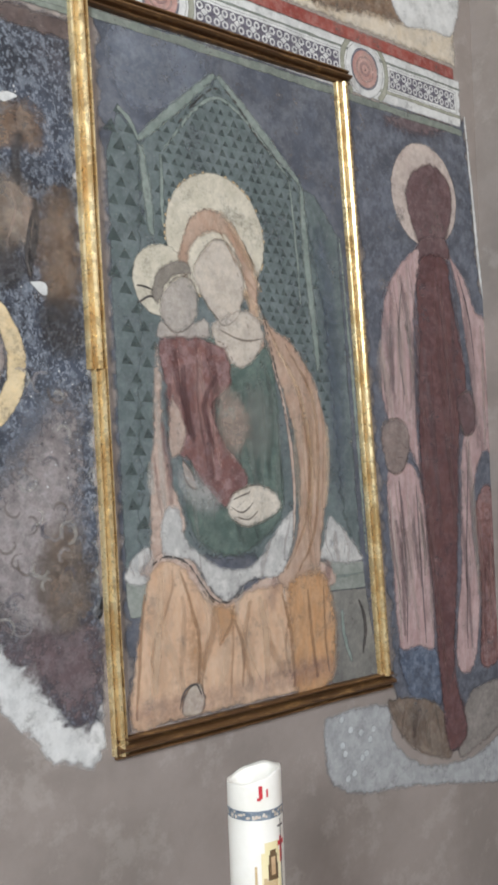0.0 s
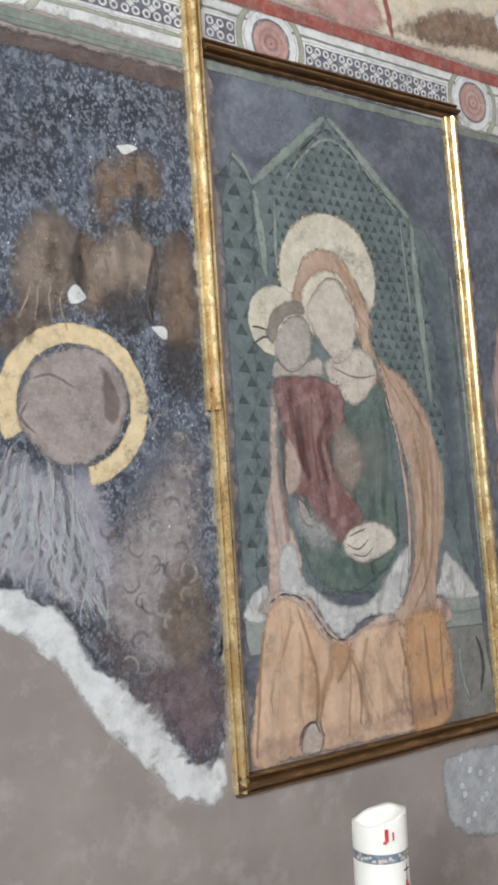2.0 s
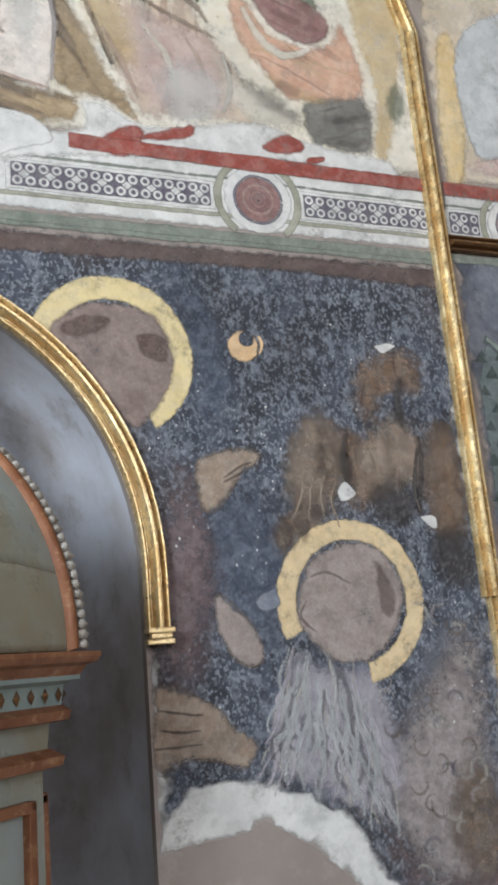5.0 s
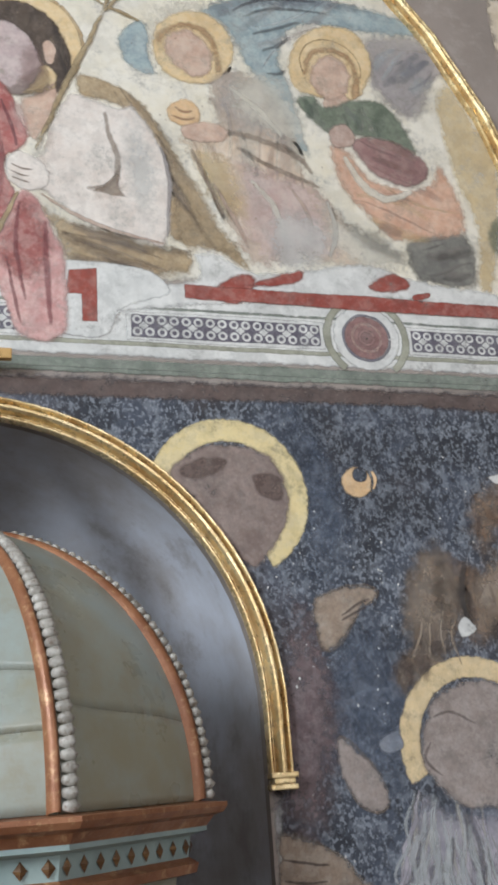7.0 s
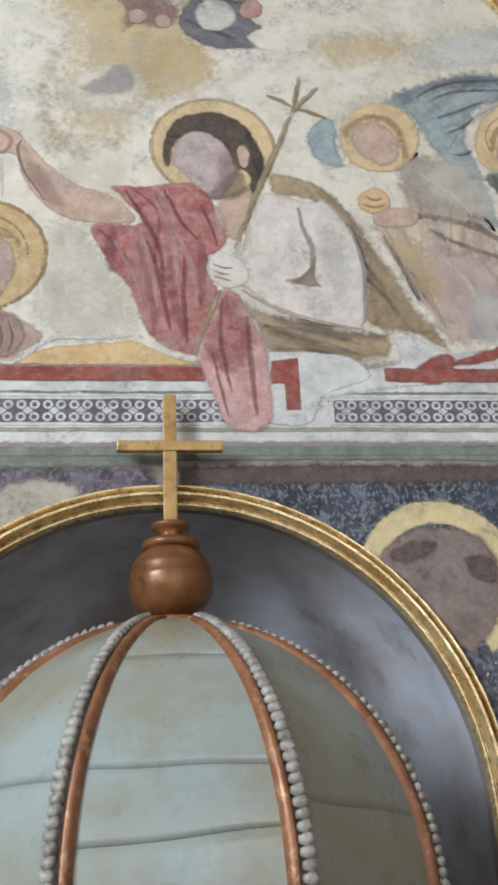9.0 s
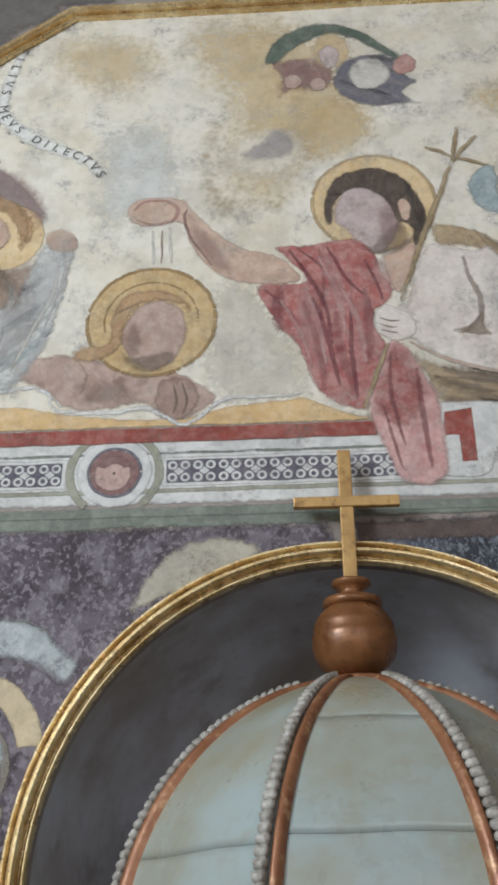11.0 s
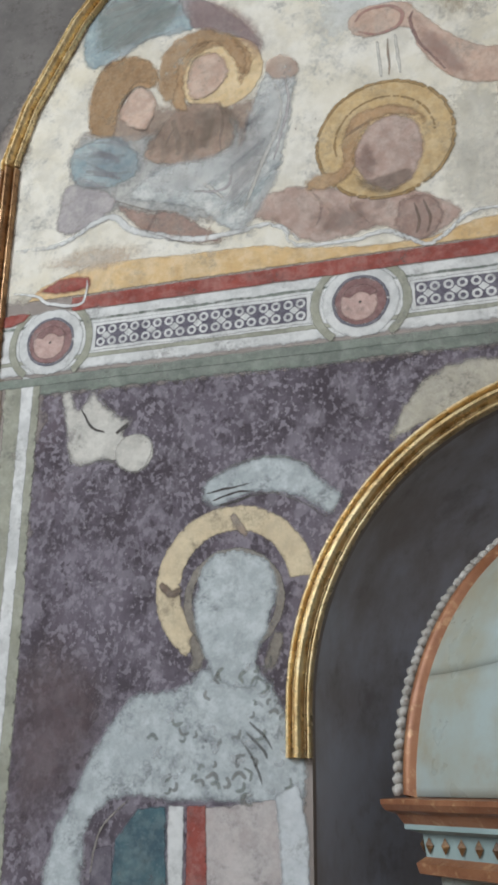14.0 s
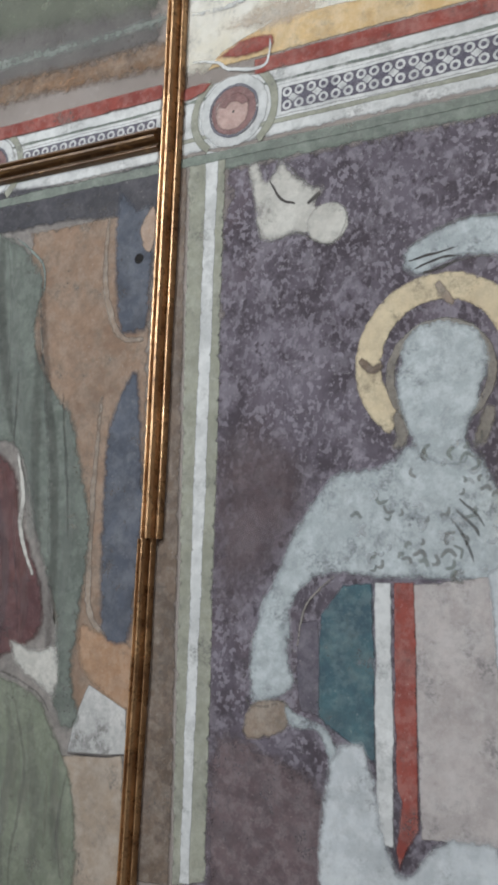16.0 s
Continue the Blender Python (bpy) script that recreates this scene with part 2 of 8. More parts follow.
wall_with_niche()
niche()
slab("wall_east", XR, XR + 0.3, YB, 0.12, 0, ZT, PLASTER, "plain grey plastered side wall", "wall")
slab("floor", XL - 0.3, XR + 0.3, YB - 0.3, 1.2, -0.2, -0.002, FLOOR, "worn stone floor", "floor")
# ceiling out of view, added to close the room round the light
slab("ceiling", XL - 0.3, XR + 0.3, YB - 0.3, 1.2, ZT + 0.002, ZT + 0.2, PLASTER, "unseen plastered ceiling added to close the room", "ceiling")


def wall_with_windows(name, holes, axis, at, lo, hi):
    """A wall of bars round window openings. holes: (from, to, bottom, top)."""
    bm = bmesh.new()
    cuts = [lo]
    for a, b, z0, z1 in holes:
        cuts += [a, b]
    cuts.append(hi)
    for i in range(len(cuts) - 1):
        spans = [(0.0, ZT)]
        if i % 2:
            z0, z1 = holes[i // 2][2:]
            spans = [(0.0, z0), (z1, ZT)]
        for s0, s1 in spans:
            if axis == "x":
                box(bm, cuts[i], cuts[i + 1], at - 0.3, at, s0, s1)
            else:
                box(bm, at - 0.3, at, cuts[i], cuts[i + 1], s0, s1)
    return tagged(mesh_object(name, bm, PLASTER), "unseen plastered wall added with openings for the lamps", "wall", kind="structure")


# walls out of view, added to enclose the room; lamps stand in their openings
wall_with_windows("wall_south", [(-2.0, 0.4, 2.1, 4.7), (1.2, 3.4, 2.1, 4.7)], "x", YB, XL - 0.3, XR + 0.3)
wall_with_windows("wall_west", [(-4.9, -3.3, 3.0, 5.4)], "y", XL, YB, 0.12)


# ---- gilded mouldings ----
def moulding(name, path, width, out, material, label, wobble=0.004, reeds=3):
    bm = bmesh.new()
    sweep(bm, dense(path), reeded(width, out, reeds), wobble)
    return tagged(mesh_object(name, bm, material), label, "moulding", kind="structure")


half = [(1.565, 3.52), (1.51, 3.70), (1.37, 3.98), (1.22, 4.19), (1.04, 4.41), (0.78, 4.615)]
lunette_line = [(-0.951, 3.52), (-0.902, 3.70)] + [(NX - a, b) for a, b in half[2:]] + [(NX + a, b) for a, b in half[::-1]]
moulding("trim_upper_west", [(-0.948, 1.90), (-0.948, 3.50)], 0.056, 0.035, OLD_GOLD, "worn coppery gilded moulding")
moulding("trim_lunette", [(-0.949, 3.505)] + lunette_line + [(2.198, 1.90)], 0.056, 0.035, GOLD, "gilded reeded moulding round the painted lunette wall")
moulding("trim_lower_west", [(-0.985, 0.0), (-0.960, 1.90)], 0.046, 0.032, OLD_GOLD, "worn gilded moulding with chipped gesso")
moulding("trim_lower_east", [(2.205, 1.90), (2.223, 0.91)], 0.042, 0.032, GOLD, "worn gilded moulding with chipped gesso")
moulding("trim_arch", [(NX - 0.712, 1.905)] + arch_points(0.712, 180, 0, 48) + [(NX + 0.712, 1.875)], 0.056, 0.04, GOLD, "gilded reeded moulding round the niche arch")


def moulding_stop(x, z):
    """The small turned-out block on which the arch moulding ends."""
    bm = bmesh.new()
    for k, (w, h) in enumerate(((0.030, 0.012), (0.024, 0.010), (0.031, 0.012))):
        box(bm, x - w, x + w, -0.043 + 0.004 * k, -0.001, z - 0.012 * (k + 1), z - 0.012 * k, 0.003)
    return tagged(mesh_object("trim_stop", bm, GOLD), "small stepped gilded end block of the arch moulding", "moulding", kind="structure")


moulding_stop(NX + 0.712, 1.875)


def picture_frame():
    """The frame round the enthroned figure: dark wood above and below, gilding on the far side."""
    ob = tagged(new("picture_frame"), "dark wood and gilt frame fixed round a wall painting", "frame")
    ob.location = (2.75, 0, 0.9)
    inv = Matrix.Translation((-2.75, 0, -0.9))
    for name, path, width, mat in (("top_rail", [(2.21, 2.872), (3.205, 2.885)], 0.05, DARKWOOD), ("bottom_rail", [(2.21, 0.925), (3.30, 0.905)], 0.055, DARKWOOD), ("stile", [(3.17, 2.86), (3.265, 0.925)], 0.052, GOLD)):
        bm = bmesh.new()
        sweep(bm, dense(path), reeded(width, 0.034), 0.004)
        bm.transform(inv)
        part(name, bm, mat, ob, "gilded stile with chipped edges" if name == "stile" else "dark wooden rail with worn gilding")
    return ob


picture_frame()
west = tagged(new("picture_frame"), "dark wooden frame rail over a wall painting", "frame")
bm = bmesh.new()
sweep(bm, dense([(-2.6, 2.925), (-0.985, 2.91)]), reeded(0.06, 0.034), 0.003)
part("top_rail", bm, DARKWOOD, west, "dark wooden rail")


# ---- the tempietto in the niche ----
CX, CY = 0.61, -0.05


def radius(z):
    """The dome's pointed curve, from its foot to the collar."""
    u = min(max((z - 1.83) / 0.572, 0.0), 0.996)
    return 0.513 * (1 - u ** 2.15) ** 0.545


def carved_bead():
    b = bmesh.new()
    bmesh.ops.create_icosphere(b, subdivisions=2, radius=0.0114)
    for v in b.verts:
        v.co *= 1 + 0.45 * noise.noise(v.co * 150)
        v.co.x *= 1.22
        v.co.z *= 0.92
    data = bpy.data.meshes.new("bead")
    b.to_mesh(data)
    b.free()
    data.materials.append(BEADPAINT)
    data.shade_smooth()
    return data


def carved_diamond():
    b = bmesh.new()
    quad = [b.verts.new(p) for p in ((-0.011, 0, 0), (0, 0, -0.014), (0.011, 0, 0), (0, 0, 0.014))]
    top, tip = b.verts.new((0, -0.007, 0)), b.verts.new((0, 0.006, 0))
    for i in range(4):
        b.faces.new((quad[i], quad[(i + 1) % 4], top))
        b.faces.new((quad[(i + 1) % 4], quad[i], tip))
    data = bpy.data.meshes.new("dentil")
    b.to_mesh(data)
    b.free()
    data.materials.append(DARKWOOD)
    return data


def dome_cover():
    BEAD, DIAMOND = carved_bead(), carved_diamond()
    ob = tagged(new("font_cover"), "octagonal wooden font cover with a pale green ribbed dome", "font cover")
    ob.location = (CX, CY, 0)
    zero = (0.0, 0.0)
    t8 = radians(22.5)

    def eight(name, rings, mat, label="", smooth=False, bevel=0.0):
        bm = bmesh.new()
        lathe(bm, rings, 8, zero, t8)
        return part(name, bm, mat, ob, label, smooth)

    eight("body", [(0.44, 0.0), (0.44, 1.625)], DOMEPAINT, "pale green painted panelled body")
    eight("lower_moulding", [(0.445, 1.625), (0.478, 1.632), (0.482, 1.648), (0.455, 1.662)], RUST, "orange gilded moulding")
    eight("neck", [(0.45, 1.662), (0.455, 1.71)], DOMEPAINT)
    eight("middle_moulding", [(0.47, 1.708), (0.492, 1.712), (0.497, 1.728), (0.48, 1.738)], RUST, "orange gilded moulding")
    eight("frieze", [(0.478, 1.738), (0.484, 1.775), (0.515, 1.782), (0.515, 1.79)], plain("frieze_paint", "8fa09d", "7e8f8d", 0.5, scale=8), "pale blue frieze with carved dentils")
    eight("cornice", [(0.515, 1.79), (0.522, 1.798), (0.528, 1.806), (0.548, 1.812), (0.556, 1.822), (0.556, 1.83), (0.50, 1.834)], RUST, "orange-brown gilded cornice")
    # dentils along the frieze
    for s in range(8):
        a = 2 * math.pi * s / 8
        for j in range(9):
            dentil = new("dentil", DIAMOND)
            dentil.parent = ob
            dentil.matrix_basis = Matrix.Rotation(a, 4, "Z") @ Matrix.Translation((0.042 * (j - 4), -0.447, 1.757))
        # body panels framed by orange beads
        bm = bmesh.new()
        for x0, x1, z0, z1 in ((-0.125, -0.105, 1.0, 1.58), (0.105, 0.125, 1.0, 1.58), (-0.125, 0.125, 1.56, 1.58), (-0.125, 0.125, 1.0, 1.02)):
            box(bm, x0, x1, -0.424, -0.404, z0, z1, 0.004)
        bm.transform(Matrix.Rotation(a, 4, "Z"))
        part("panel_frame", bm, RUST, ob, "orange gilded panel frame")
    # curved boards of the dome: the joints lie at odd heights, some of them askew
    joints = {0: [(1.934, 1.961), (2.057, 2.057), (2.265, 2.265)], 1: [(2.0, 1.975)], 7: [(2.036, 2.044)]}
    for s in range(8):
        cuts = [(1.834, 1.834)] + joints.get(s, [(1.95, 1.94), (2.1, 2.11)]) + [(2.392, 2.392)]
        for k in range(len(cuts) - 1):
            bm = bmesh.new()
            a0, a1 = t8 + 2 * math.pi * (s - 1) / 8, t8 + 2 * math.pi * s / 8
            outer, inner = [], []
            steps = 4 + int(40 * (cuts[k + 1][0] - cuts[k][0]))
            for j in range(steps + 1):
                for ring, thick in ((outer, 0.0), (inner, 0.014)):
                    row = []
                    for i in range(11):
                        f = i / 10
                        wave = 0.0016 * math.sin(9 * f + s + k)
                        lo = cuts[k][0] + (cuts[k][1] - cuts[k][0]) * f + (wave if k else 0) + 0.00015
                        hi = cuts[k + 1][0] + (cuts[k + 1][1] - cuts[k + 1][0]) * f + (0.0016 * math.sin(9 * f + s + k + 1) if k < len(cuts) - 2 else 0) - 0.00015
                        z = lo + (hi - lo) * j / steps
                        r = radius(z) - 0.004 - thick
                        p = Vector((math.sin(a0), -math.cos(a0))) * (1 - f) + Vector((math.sin(a1), -math.cos(a1))) * f
                        bulge = 1 + 0.02 * math.sin(math.pi * f) + 0.003 * noise.noise((p[0] * 6, p[1] * 6, z * 9))
                        row.append(bm.verts.new((p[0] * r * bulge, p[1] * r * bulge, z)))
                    ring.append(row)
            for ring in (outer, inner):
                for a, b in zip(ring, ring[1:]):
                    for i in range(10):
                        bm.faces.new((a[i], a[i + 1], b[i + 1], b[i])).smooth = True
            for a, b in ((outer[0], inner[0]), (outer[-1], inner[-1])):
                for i in range(10):
                    bm.faces.new((a[i], a[i + 1], b[i + 1], b[i])).smooth = False
            part("dome_board", bm, DOMEPAINT, ob)
    # ribs with a gilded fillet on each side and a row of beads on top
    for s in range(8):
        a = t8 + 2 * math.pi * s / 8
        zs = list(np.linspace(1.834, 2.392, 40))
        for side in ((-1,) if 0 <= s <= 2 else (1,) if s >= 5 else (-1, 1)):
            bm = bmesh.new()
            rows = []
            for z in zs:
                r = radius(z) + 0.0
                taper = 0.55 + 0.45 * min(1.0, r / 0.25)
                row = []
                for u, o in ((0.012, -0.006), (0.014, 0.008), (0.020, 0.013), (0.026, 0.010), (0.030, 0.004), (0.031, -0.01)):
                    x, y = side * u * taper, -(r + o - 0.010 * u / 0.03)
                    row.append(bm.verts.new((x * math.cos(a) - y * math.sin(a), x * math.sin(a) + y * math.cos(a), z + o * 0.3)))
                rows.append(row)
            for p, q in zip(rows, rows[1:]):
                for i in range(5):
                    bm.faces.new((p[i], p[i + 1], q[i + 1], q[i]))
            part("rib_fillet", bm, RUST, ob, "orange gilded rib fillet", smooth=True)
        z = 1.845
        while z < 2.38:
            r = radius(z) + 0.009
            bead = new("bead", BEAD)
            bead.parent = ob
            bead.matrix_basis = Matrix.Translation((math.sin(a) * r, -math.cos(a) * r, z)) @ Matrix.Rotation(a + 0.3 * math.sin(z * 90), 4, "Z")
            slope = (radius(z + 0.004) - radius(z)) / 0.004
            z += 0.0188 / math.hypot(1, slope)
    # turned ball and its collars
    bm = bmesh.new()
    lathe(bm, [(0.05, 2.385), (0.066, 2.392), (0.066, 2.40), (0.045, 2.408)], 40, zero)
    part("collar", bm, RUST, ob, "orange collar under the ball", smooth=True)
    bm = bmesh.new()
    ball = [(0.04, 2.405)]
    for i in range(1, 28):
        e = -math.pi / 2 + math.pi * i / 28
        r = 0.0935 * math.cos(e) ** 0.74
        if i == 16:
            r -= 0.004
        ball.append((max(r, 0.03), 2.488 + 0.085 * math.sin(e)))
    lathe(bm, ball + [(0.03, 2.585)], 48, zero)
    part("ball", bm, BRONZE, ob, "turned brown wooden ball with a groove", smooth=True)
    bm = bmesh.new()
    lathe(bm, [(0.058, 2.560), (0.067, 2.568), (0.064, 2.580), (0.030, 2.590), (0.026, 2.60), (0.036, 2.610), (0.045, 2.616), (0.043, 2.624), (0.02, 2.628)], 40, zero)
    part("neck_ring", bm, BRONZE, ob, "dark turned collar above the ball", smooth=True)
    bm = bmesh.new()
    box(bm, -0.016, 0.016, -0.009, 0.009, 2.625, 2.955, 0.003)
    box(bm, -0.124, 0.124, -0.013, 0.007, 2.806, 2.832, 0.003)
    part("cross", bm, plain("gilt_wood", "bd9a63", "a07d4c", 0.5, 0.35, scale=10, spot="6b4c2c", spots=0.6), ob, "gilded wooden cross")
    return ob


dome_cover()


# ---- the candle before the frame ----
def candle():
    ob = tagged(new("candle"), "thick white church candle with printed decoration", "candle")
    x0, y0, r = 2.262, -0.476, 0.061
    ob.location = (x0, y0, 0)
    bm = bmesh.new()
    k = 48
    rings = [(r * 0.9, 0.30), (r, 0.31), (r, 0.6), (r, 0.86)]
    loops = [[bm.verts.new((q * math.sin(2 * math.pi * i / k), -q * math.cos(2 * math.pi * i / k), z)) for i in range(k)] for q, z in rings]
    for q, dz in ((r, 0.0), (r * 0.985, 0.006), (r * 0.90, -0.004), (r * 0.6, -0.035), (r * 0.1, -0.045)):
        loop = []
        for i in range(k):
            a = 2 * math.pi * i / k
            rise = 0.952 + 0.014 * math.sin(a + radians(41)) + 0.0022 * math.sin(3 * a + 1.0) + 0.0012 * math.sin(7 * a)
            loop.append(bm.verts.new((q * math.sin(a), -q * math.cos(a), rise + dz)))
        loops.append(loop)
    for a, b in zip(loops, loops[1:]):
        for i in range(k):
            bm.faces.new((a[i], a[(i + 1) % k], b[(i + 1) % k], b[i]))
    bm.faces.new(loops[0][::-1])
    bm.faces.new(loops[-1])
    part("wax_body", bm, WAX, ob, "white wax with a melted sloping rim", smooth=True)

    def wrap(name, mat, label, quads, out=0.0008):
        """Prints of (angle, angle, bottom, top), in degrees from the front."""
        b = bmesh.new()
        for a0, a1, z0, z1 in quads:
            m = max(1, int((a1 - a0) / 6))
            for j in range(m):
                f, g = radians(a0 + (a1 - a0) * j / m), radians(a0 + (a1 - a0) * (j + 1) / m)
                q = r + out
                b.faces.new([b.verts.new((q * math.sin(s), -q * math.cos(s), z)) for s, z in ((f, z0), (g, z0), (g, z1), (f, z1))])
        part(name, b, mat, ob, label)

    rng = random.Random(4)
    view = -41
    wrap("band", plain("printed_band", "5d6c7c", "8b949b", 0.5, scale=60, spot="2c3545", spots=0.9), "blue and grey printed band", [(view - 90, view + 90, 0.872, 0.892)])
    wrap("band_flecks", plain("printed_flecks", "b9a58f", "d8d3c8", 0.5, scale=80), "pale flecks on the band", [(a, a + 5, z, z + 0.005) for a, z in ((view - 85 + rng.random() * 165, 0.873 + rng.random() * 0.013) for _ in range(40))], 0.0014)
    red = plain("red_print", "c8343c", "b52a33", 0.5, scale=30)
    dark = plain("dark_print", "55504c", "403c3a", 0.5, scale=30)
    wrap("red_mark", red, "small red painted marks", [(view + 8, view + 16, 0.918, 0.946), (view + 24, view + 28, 0.920, 0.938), (view + 4, view + 12, 0.914, 0.920)])
    wrap("staff", dark, "thin dark printed staff", [(view + 58, view + 60.5, 0.68, 0.866), (view + 49, view + 70, 0.849, 0.853)])
    wrap("red_cross", red, "small red printed cross", [(view + 54, view + 62, 0.772, 0.828), (view + 48, view + 70, 0.809, 0.819)])
    wrap("print_glow", plain("printed_straw", "e6d9a8", "ecdfb8", 0.5, scale=25), "pale yellow printed glow", [(view + 8, view + 56, 0.70, 0.80), (view + 16, view + 50, 0.80, 0.822)], 0.0006)
    wrap("print_figure", plain("printed_ochre", "cbb48a", "b89a6c", 0.5, scale=25, spot="e4d8bd", spots=0.6), "pale ochre printed robed shape", [(view + 6, view + 50, 0.60, 0.723), (view + 12, view + 44, 0.723, 0.746), (view - 6, view - 1, 0.66, 0.773)], 0.001)
    wrap("print_hair", plain("printed_brown", "6b553a", "55432d", 0.5, scale=25), "brown printed oval shape", [(view + 22, view + 46, 0.74, 0.775), (view + 24, view + 44, 0.775, 0.795), (view + 27, view + 41, 0.795, 0.805)], 0.0014)
    wrap("print_oval", plain("printed_skin", "c9ab86", "bb9a74", 0.5, scale=25), "tan printed oval shape", [(view + 29, view + 39, 0.751, 0.79)], 0.0018)
    bm = bmesh.new()
    lathe(bm, [(0.19, 0.0), (0.19, 0.02), (0.05, 0.05), (0.03, 0.12), (0.03, 0.24), (0.06, 0.26), (0.11, 0.285), (0.11, 0.303)], 32, (0, 0))
    part("stand", bm, OLD_GOLD, ob, "brass candle stand", smooth=True)
    return ob


candle()


# ---- pigments ----
PURPLE = flecked("mottled_purple", "655d66", "453d43", "8a838b", "5f4f52", 75.0, 19.0)
PURPLE3 = fresco("grey_purple", "625a63", "55505a", "8d878c", 0.3, 0.4, 9)
MAROON = fresco("brown_purple", "6f5d5e", "5d4d4f", "8a7f80", 0.55, 0.5, 9, mottle=0.4, dark=0.45)
NIGHT = flecked("night_blue", "464c58", "313339", "858c96", "574e4d", 110.0, 30.0)
NIGHT2 = fresco("dull_night_blue", "5c606b", "4b4e56", "858891", 0.55, 0.45, 7, mottle=0.35, dark=0.4)
BLUE = fresco("worn_blue", "525e70", "465061", "8790a0", 0.6, 0.5, 10, mottle=0.5, dark=0.6)
BLUEGREY = fresco("blue_grey", "737a87", "626974", "9b9da2", 0.4, 0.4, 8)
SLATEBLUE = fresco("slate_blue", "585d68", "494d57", "7f8186", 0.35, 0.45, 5, mottle=0.35, dark=0.4)
SLATE = fresco("slate", "6f6e79", "5d5c66", "94908e", 0.3, 0.35, 12)
SLATEDARK = fresco("dark_slate", "4d4b50", "403f43", "6d6a6b", 0.4, 0.45, 8)
LAVENDER = fresco("lavender_brown", "938a88", "7f7573", "a39d9a", 0.55, 0.5, 8, mottle=0.5, dark=0.45)
BROWN = fresco("earth_brown", "7c6a5b", "655546", "908478", 0.55, 0.5, 9, mottle=0.5, dark=0.5)
BROWNDARK = fresco("dark_umber", "5f504b", "4f4340", "7d706a", 0.5, 0.45, 6)
OCHREBROWN = fresco("ochre_brown", "8a6f57", "735a45", "9a8a7a", 0.5, 0.45, 9, mottle=0.5, dark=0.5)
TAN = fresco("tan_earth", "988573", "837161", "aaa194", 0.4, 0.4, 10, mottle=0.4, dark=0.35)
TANPALE = fresco("pale_tan", "a89784", "988672", "b5aca0", 0.4, 0.35, 6)
TANSKY = fresco("tan_line", "b39a72", "a68c64", "c4b89c", 0.3, 0.3, 10)
LIMEWHITE = fresco("lime_white", "cacac6", "babbb8", "dcdcd8", 0.3, 0.12, 6)
LIMEBLUE = fresco("bluish_lime", "bcc1c2", "adb2b3", "cfd1cf", 0.4, 0.15, 7)
LIMECREAM = fresco("creamy_lime", "d6d0bf", "cbc6b8", "dcd9cf", 0.4, 0.15, 6)
LIMECLOTH = fresco("chalk_white", "c9c7c1", "aeada9", "8f8f8b", 0.5, 0.3, 12)
PALEBLUE = fresco("bluish_pale_flesh", "b9c0c0", "a6adad", "8d9697", 0.5, 0.3, 10, mottle=0.45, dark=0.3)
PALE = fresco("chalk_flesh", "c6c3b9", "b7b3a9", "aaa79f", 0.4, 0.25, 10)
PINKGREY = fresco("pinkish_grey", "b3aaa5", "a59b96", "bdb9b5", 0.4, 0.25, 6)
OLIVE = fresco("olive_grey", "9a9a88", "8a8a79", "a9a99c", 0.35, 0.3, 7)
GREENGREY = fresco("green_grey", "7b8478", "6a7168", "989c92", 0.5, 0.4, 9)
STONEGREEN = fresco("stone_green", "8b9188", "7a8078", "a1a39b", 0.4, 0.35, 9)
GREYSTONE = fresco("grey_stone_paint", "7d7b73", "696863", "949188", 0.4, 0.45, 9)
WARMGREY = fresco("warm_grey", "8a837c", "79726c", "a09991", 0.4, 0.4, 7)
TEAL = fresco("teal", "48686e", "3c545e", "7f9190", 0.5, 0.35, 10)
RED = fresco("red_ochre", "97483c", "84392f", "b08a80", 0.35, 0.25, 8)
REDDARK = fresco("dark_red_line", "8a444a", "763a40", "a08080", 0.3, 0.3, 10)
REDROBE = fresco("faded_red", "a9645e", "99524e", "c9a49c", 0.55, 0.3, 9, mottle=0.45, dark=0.3)
PINKROBE = fresco("faded_pink", "c79c96", "b9837f", "d3c0b8", 0.5, 0.25, 9)
PINKROSE = fresco("pale_rose", "cbb3ab", "bfa39c", "d6cac2", 0.5, 0.2, 8)
ROSE = fresco("rose_earth", "b58a80", "a3766d", "c4aea2", 0.45, 0.3, 9)
ROSEDARK = fresco("dark_rose", "96736f", "84625f", "ad978f", 0.4, 0.3, 9)
PINKTAN = fresco("pinkish_tan", "bda594", "ab9080", "c6bbae", 0.4, 0.3, 9)
CREAM = fresco("cream_yellow", "d3cec0", "cdc5af", "dad8d0", 0.5, 0.15, 3.5)
CREAM2 = fresco("greyish_cream", "c9bda8", "bfae93", "d3cdc2", 0.5, 0.25, 6)
OCHRESKY = fresco("ochre_wash", "d2b986", "c9ae78", "ddd0b0", 0.5, 0.2, 6)
GREYSKY = fresco("grey_wash", "d2d4cf", "c8cbc6", "dad9d2", 0.5, 0.15, 5)
OCHRE = fresco("yellow_ochre", "cfae78", "c29f68", "ddceb0", 0.4, 0.2, 6)
HALOYELLOW = fresco("straw_yellow", "d9c791", "ccb881", "c3b99c", 0.25, 0.12, 9)
HALOEAST = fresco("buff_yellow", "d6bf92", "c9b082", "c0b295", 0.25, 0.12, 9)
HALOWEST = fresco("buff", "cfbf9c", "c2af8c", "b3a58b", 0.3, 0.2, 9)
HALOGREY = fresco("greyish_buff", "b3ad9c", "a39d8c", "97938a", 0.35, 0.3, 9)
HALOPALE = fresco("pale_buff", "cbc3b0", "b9b19c", "aca593", 0.35, 0.2, 12)
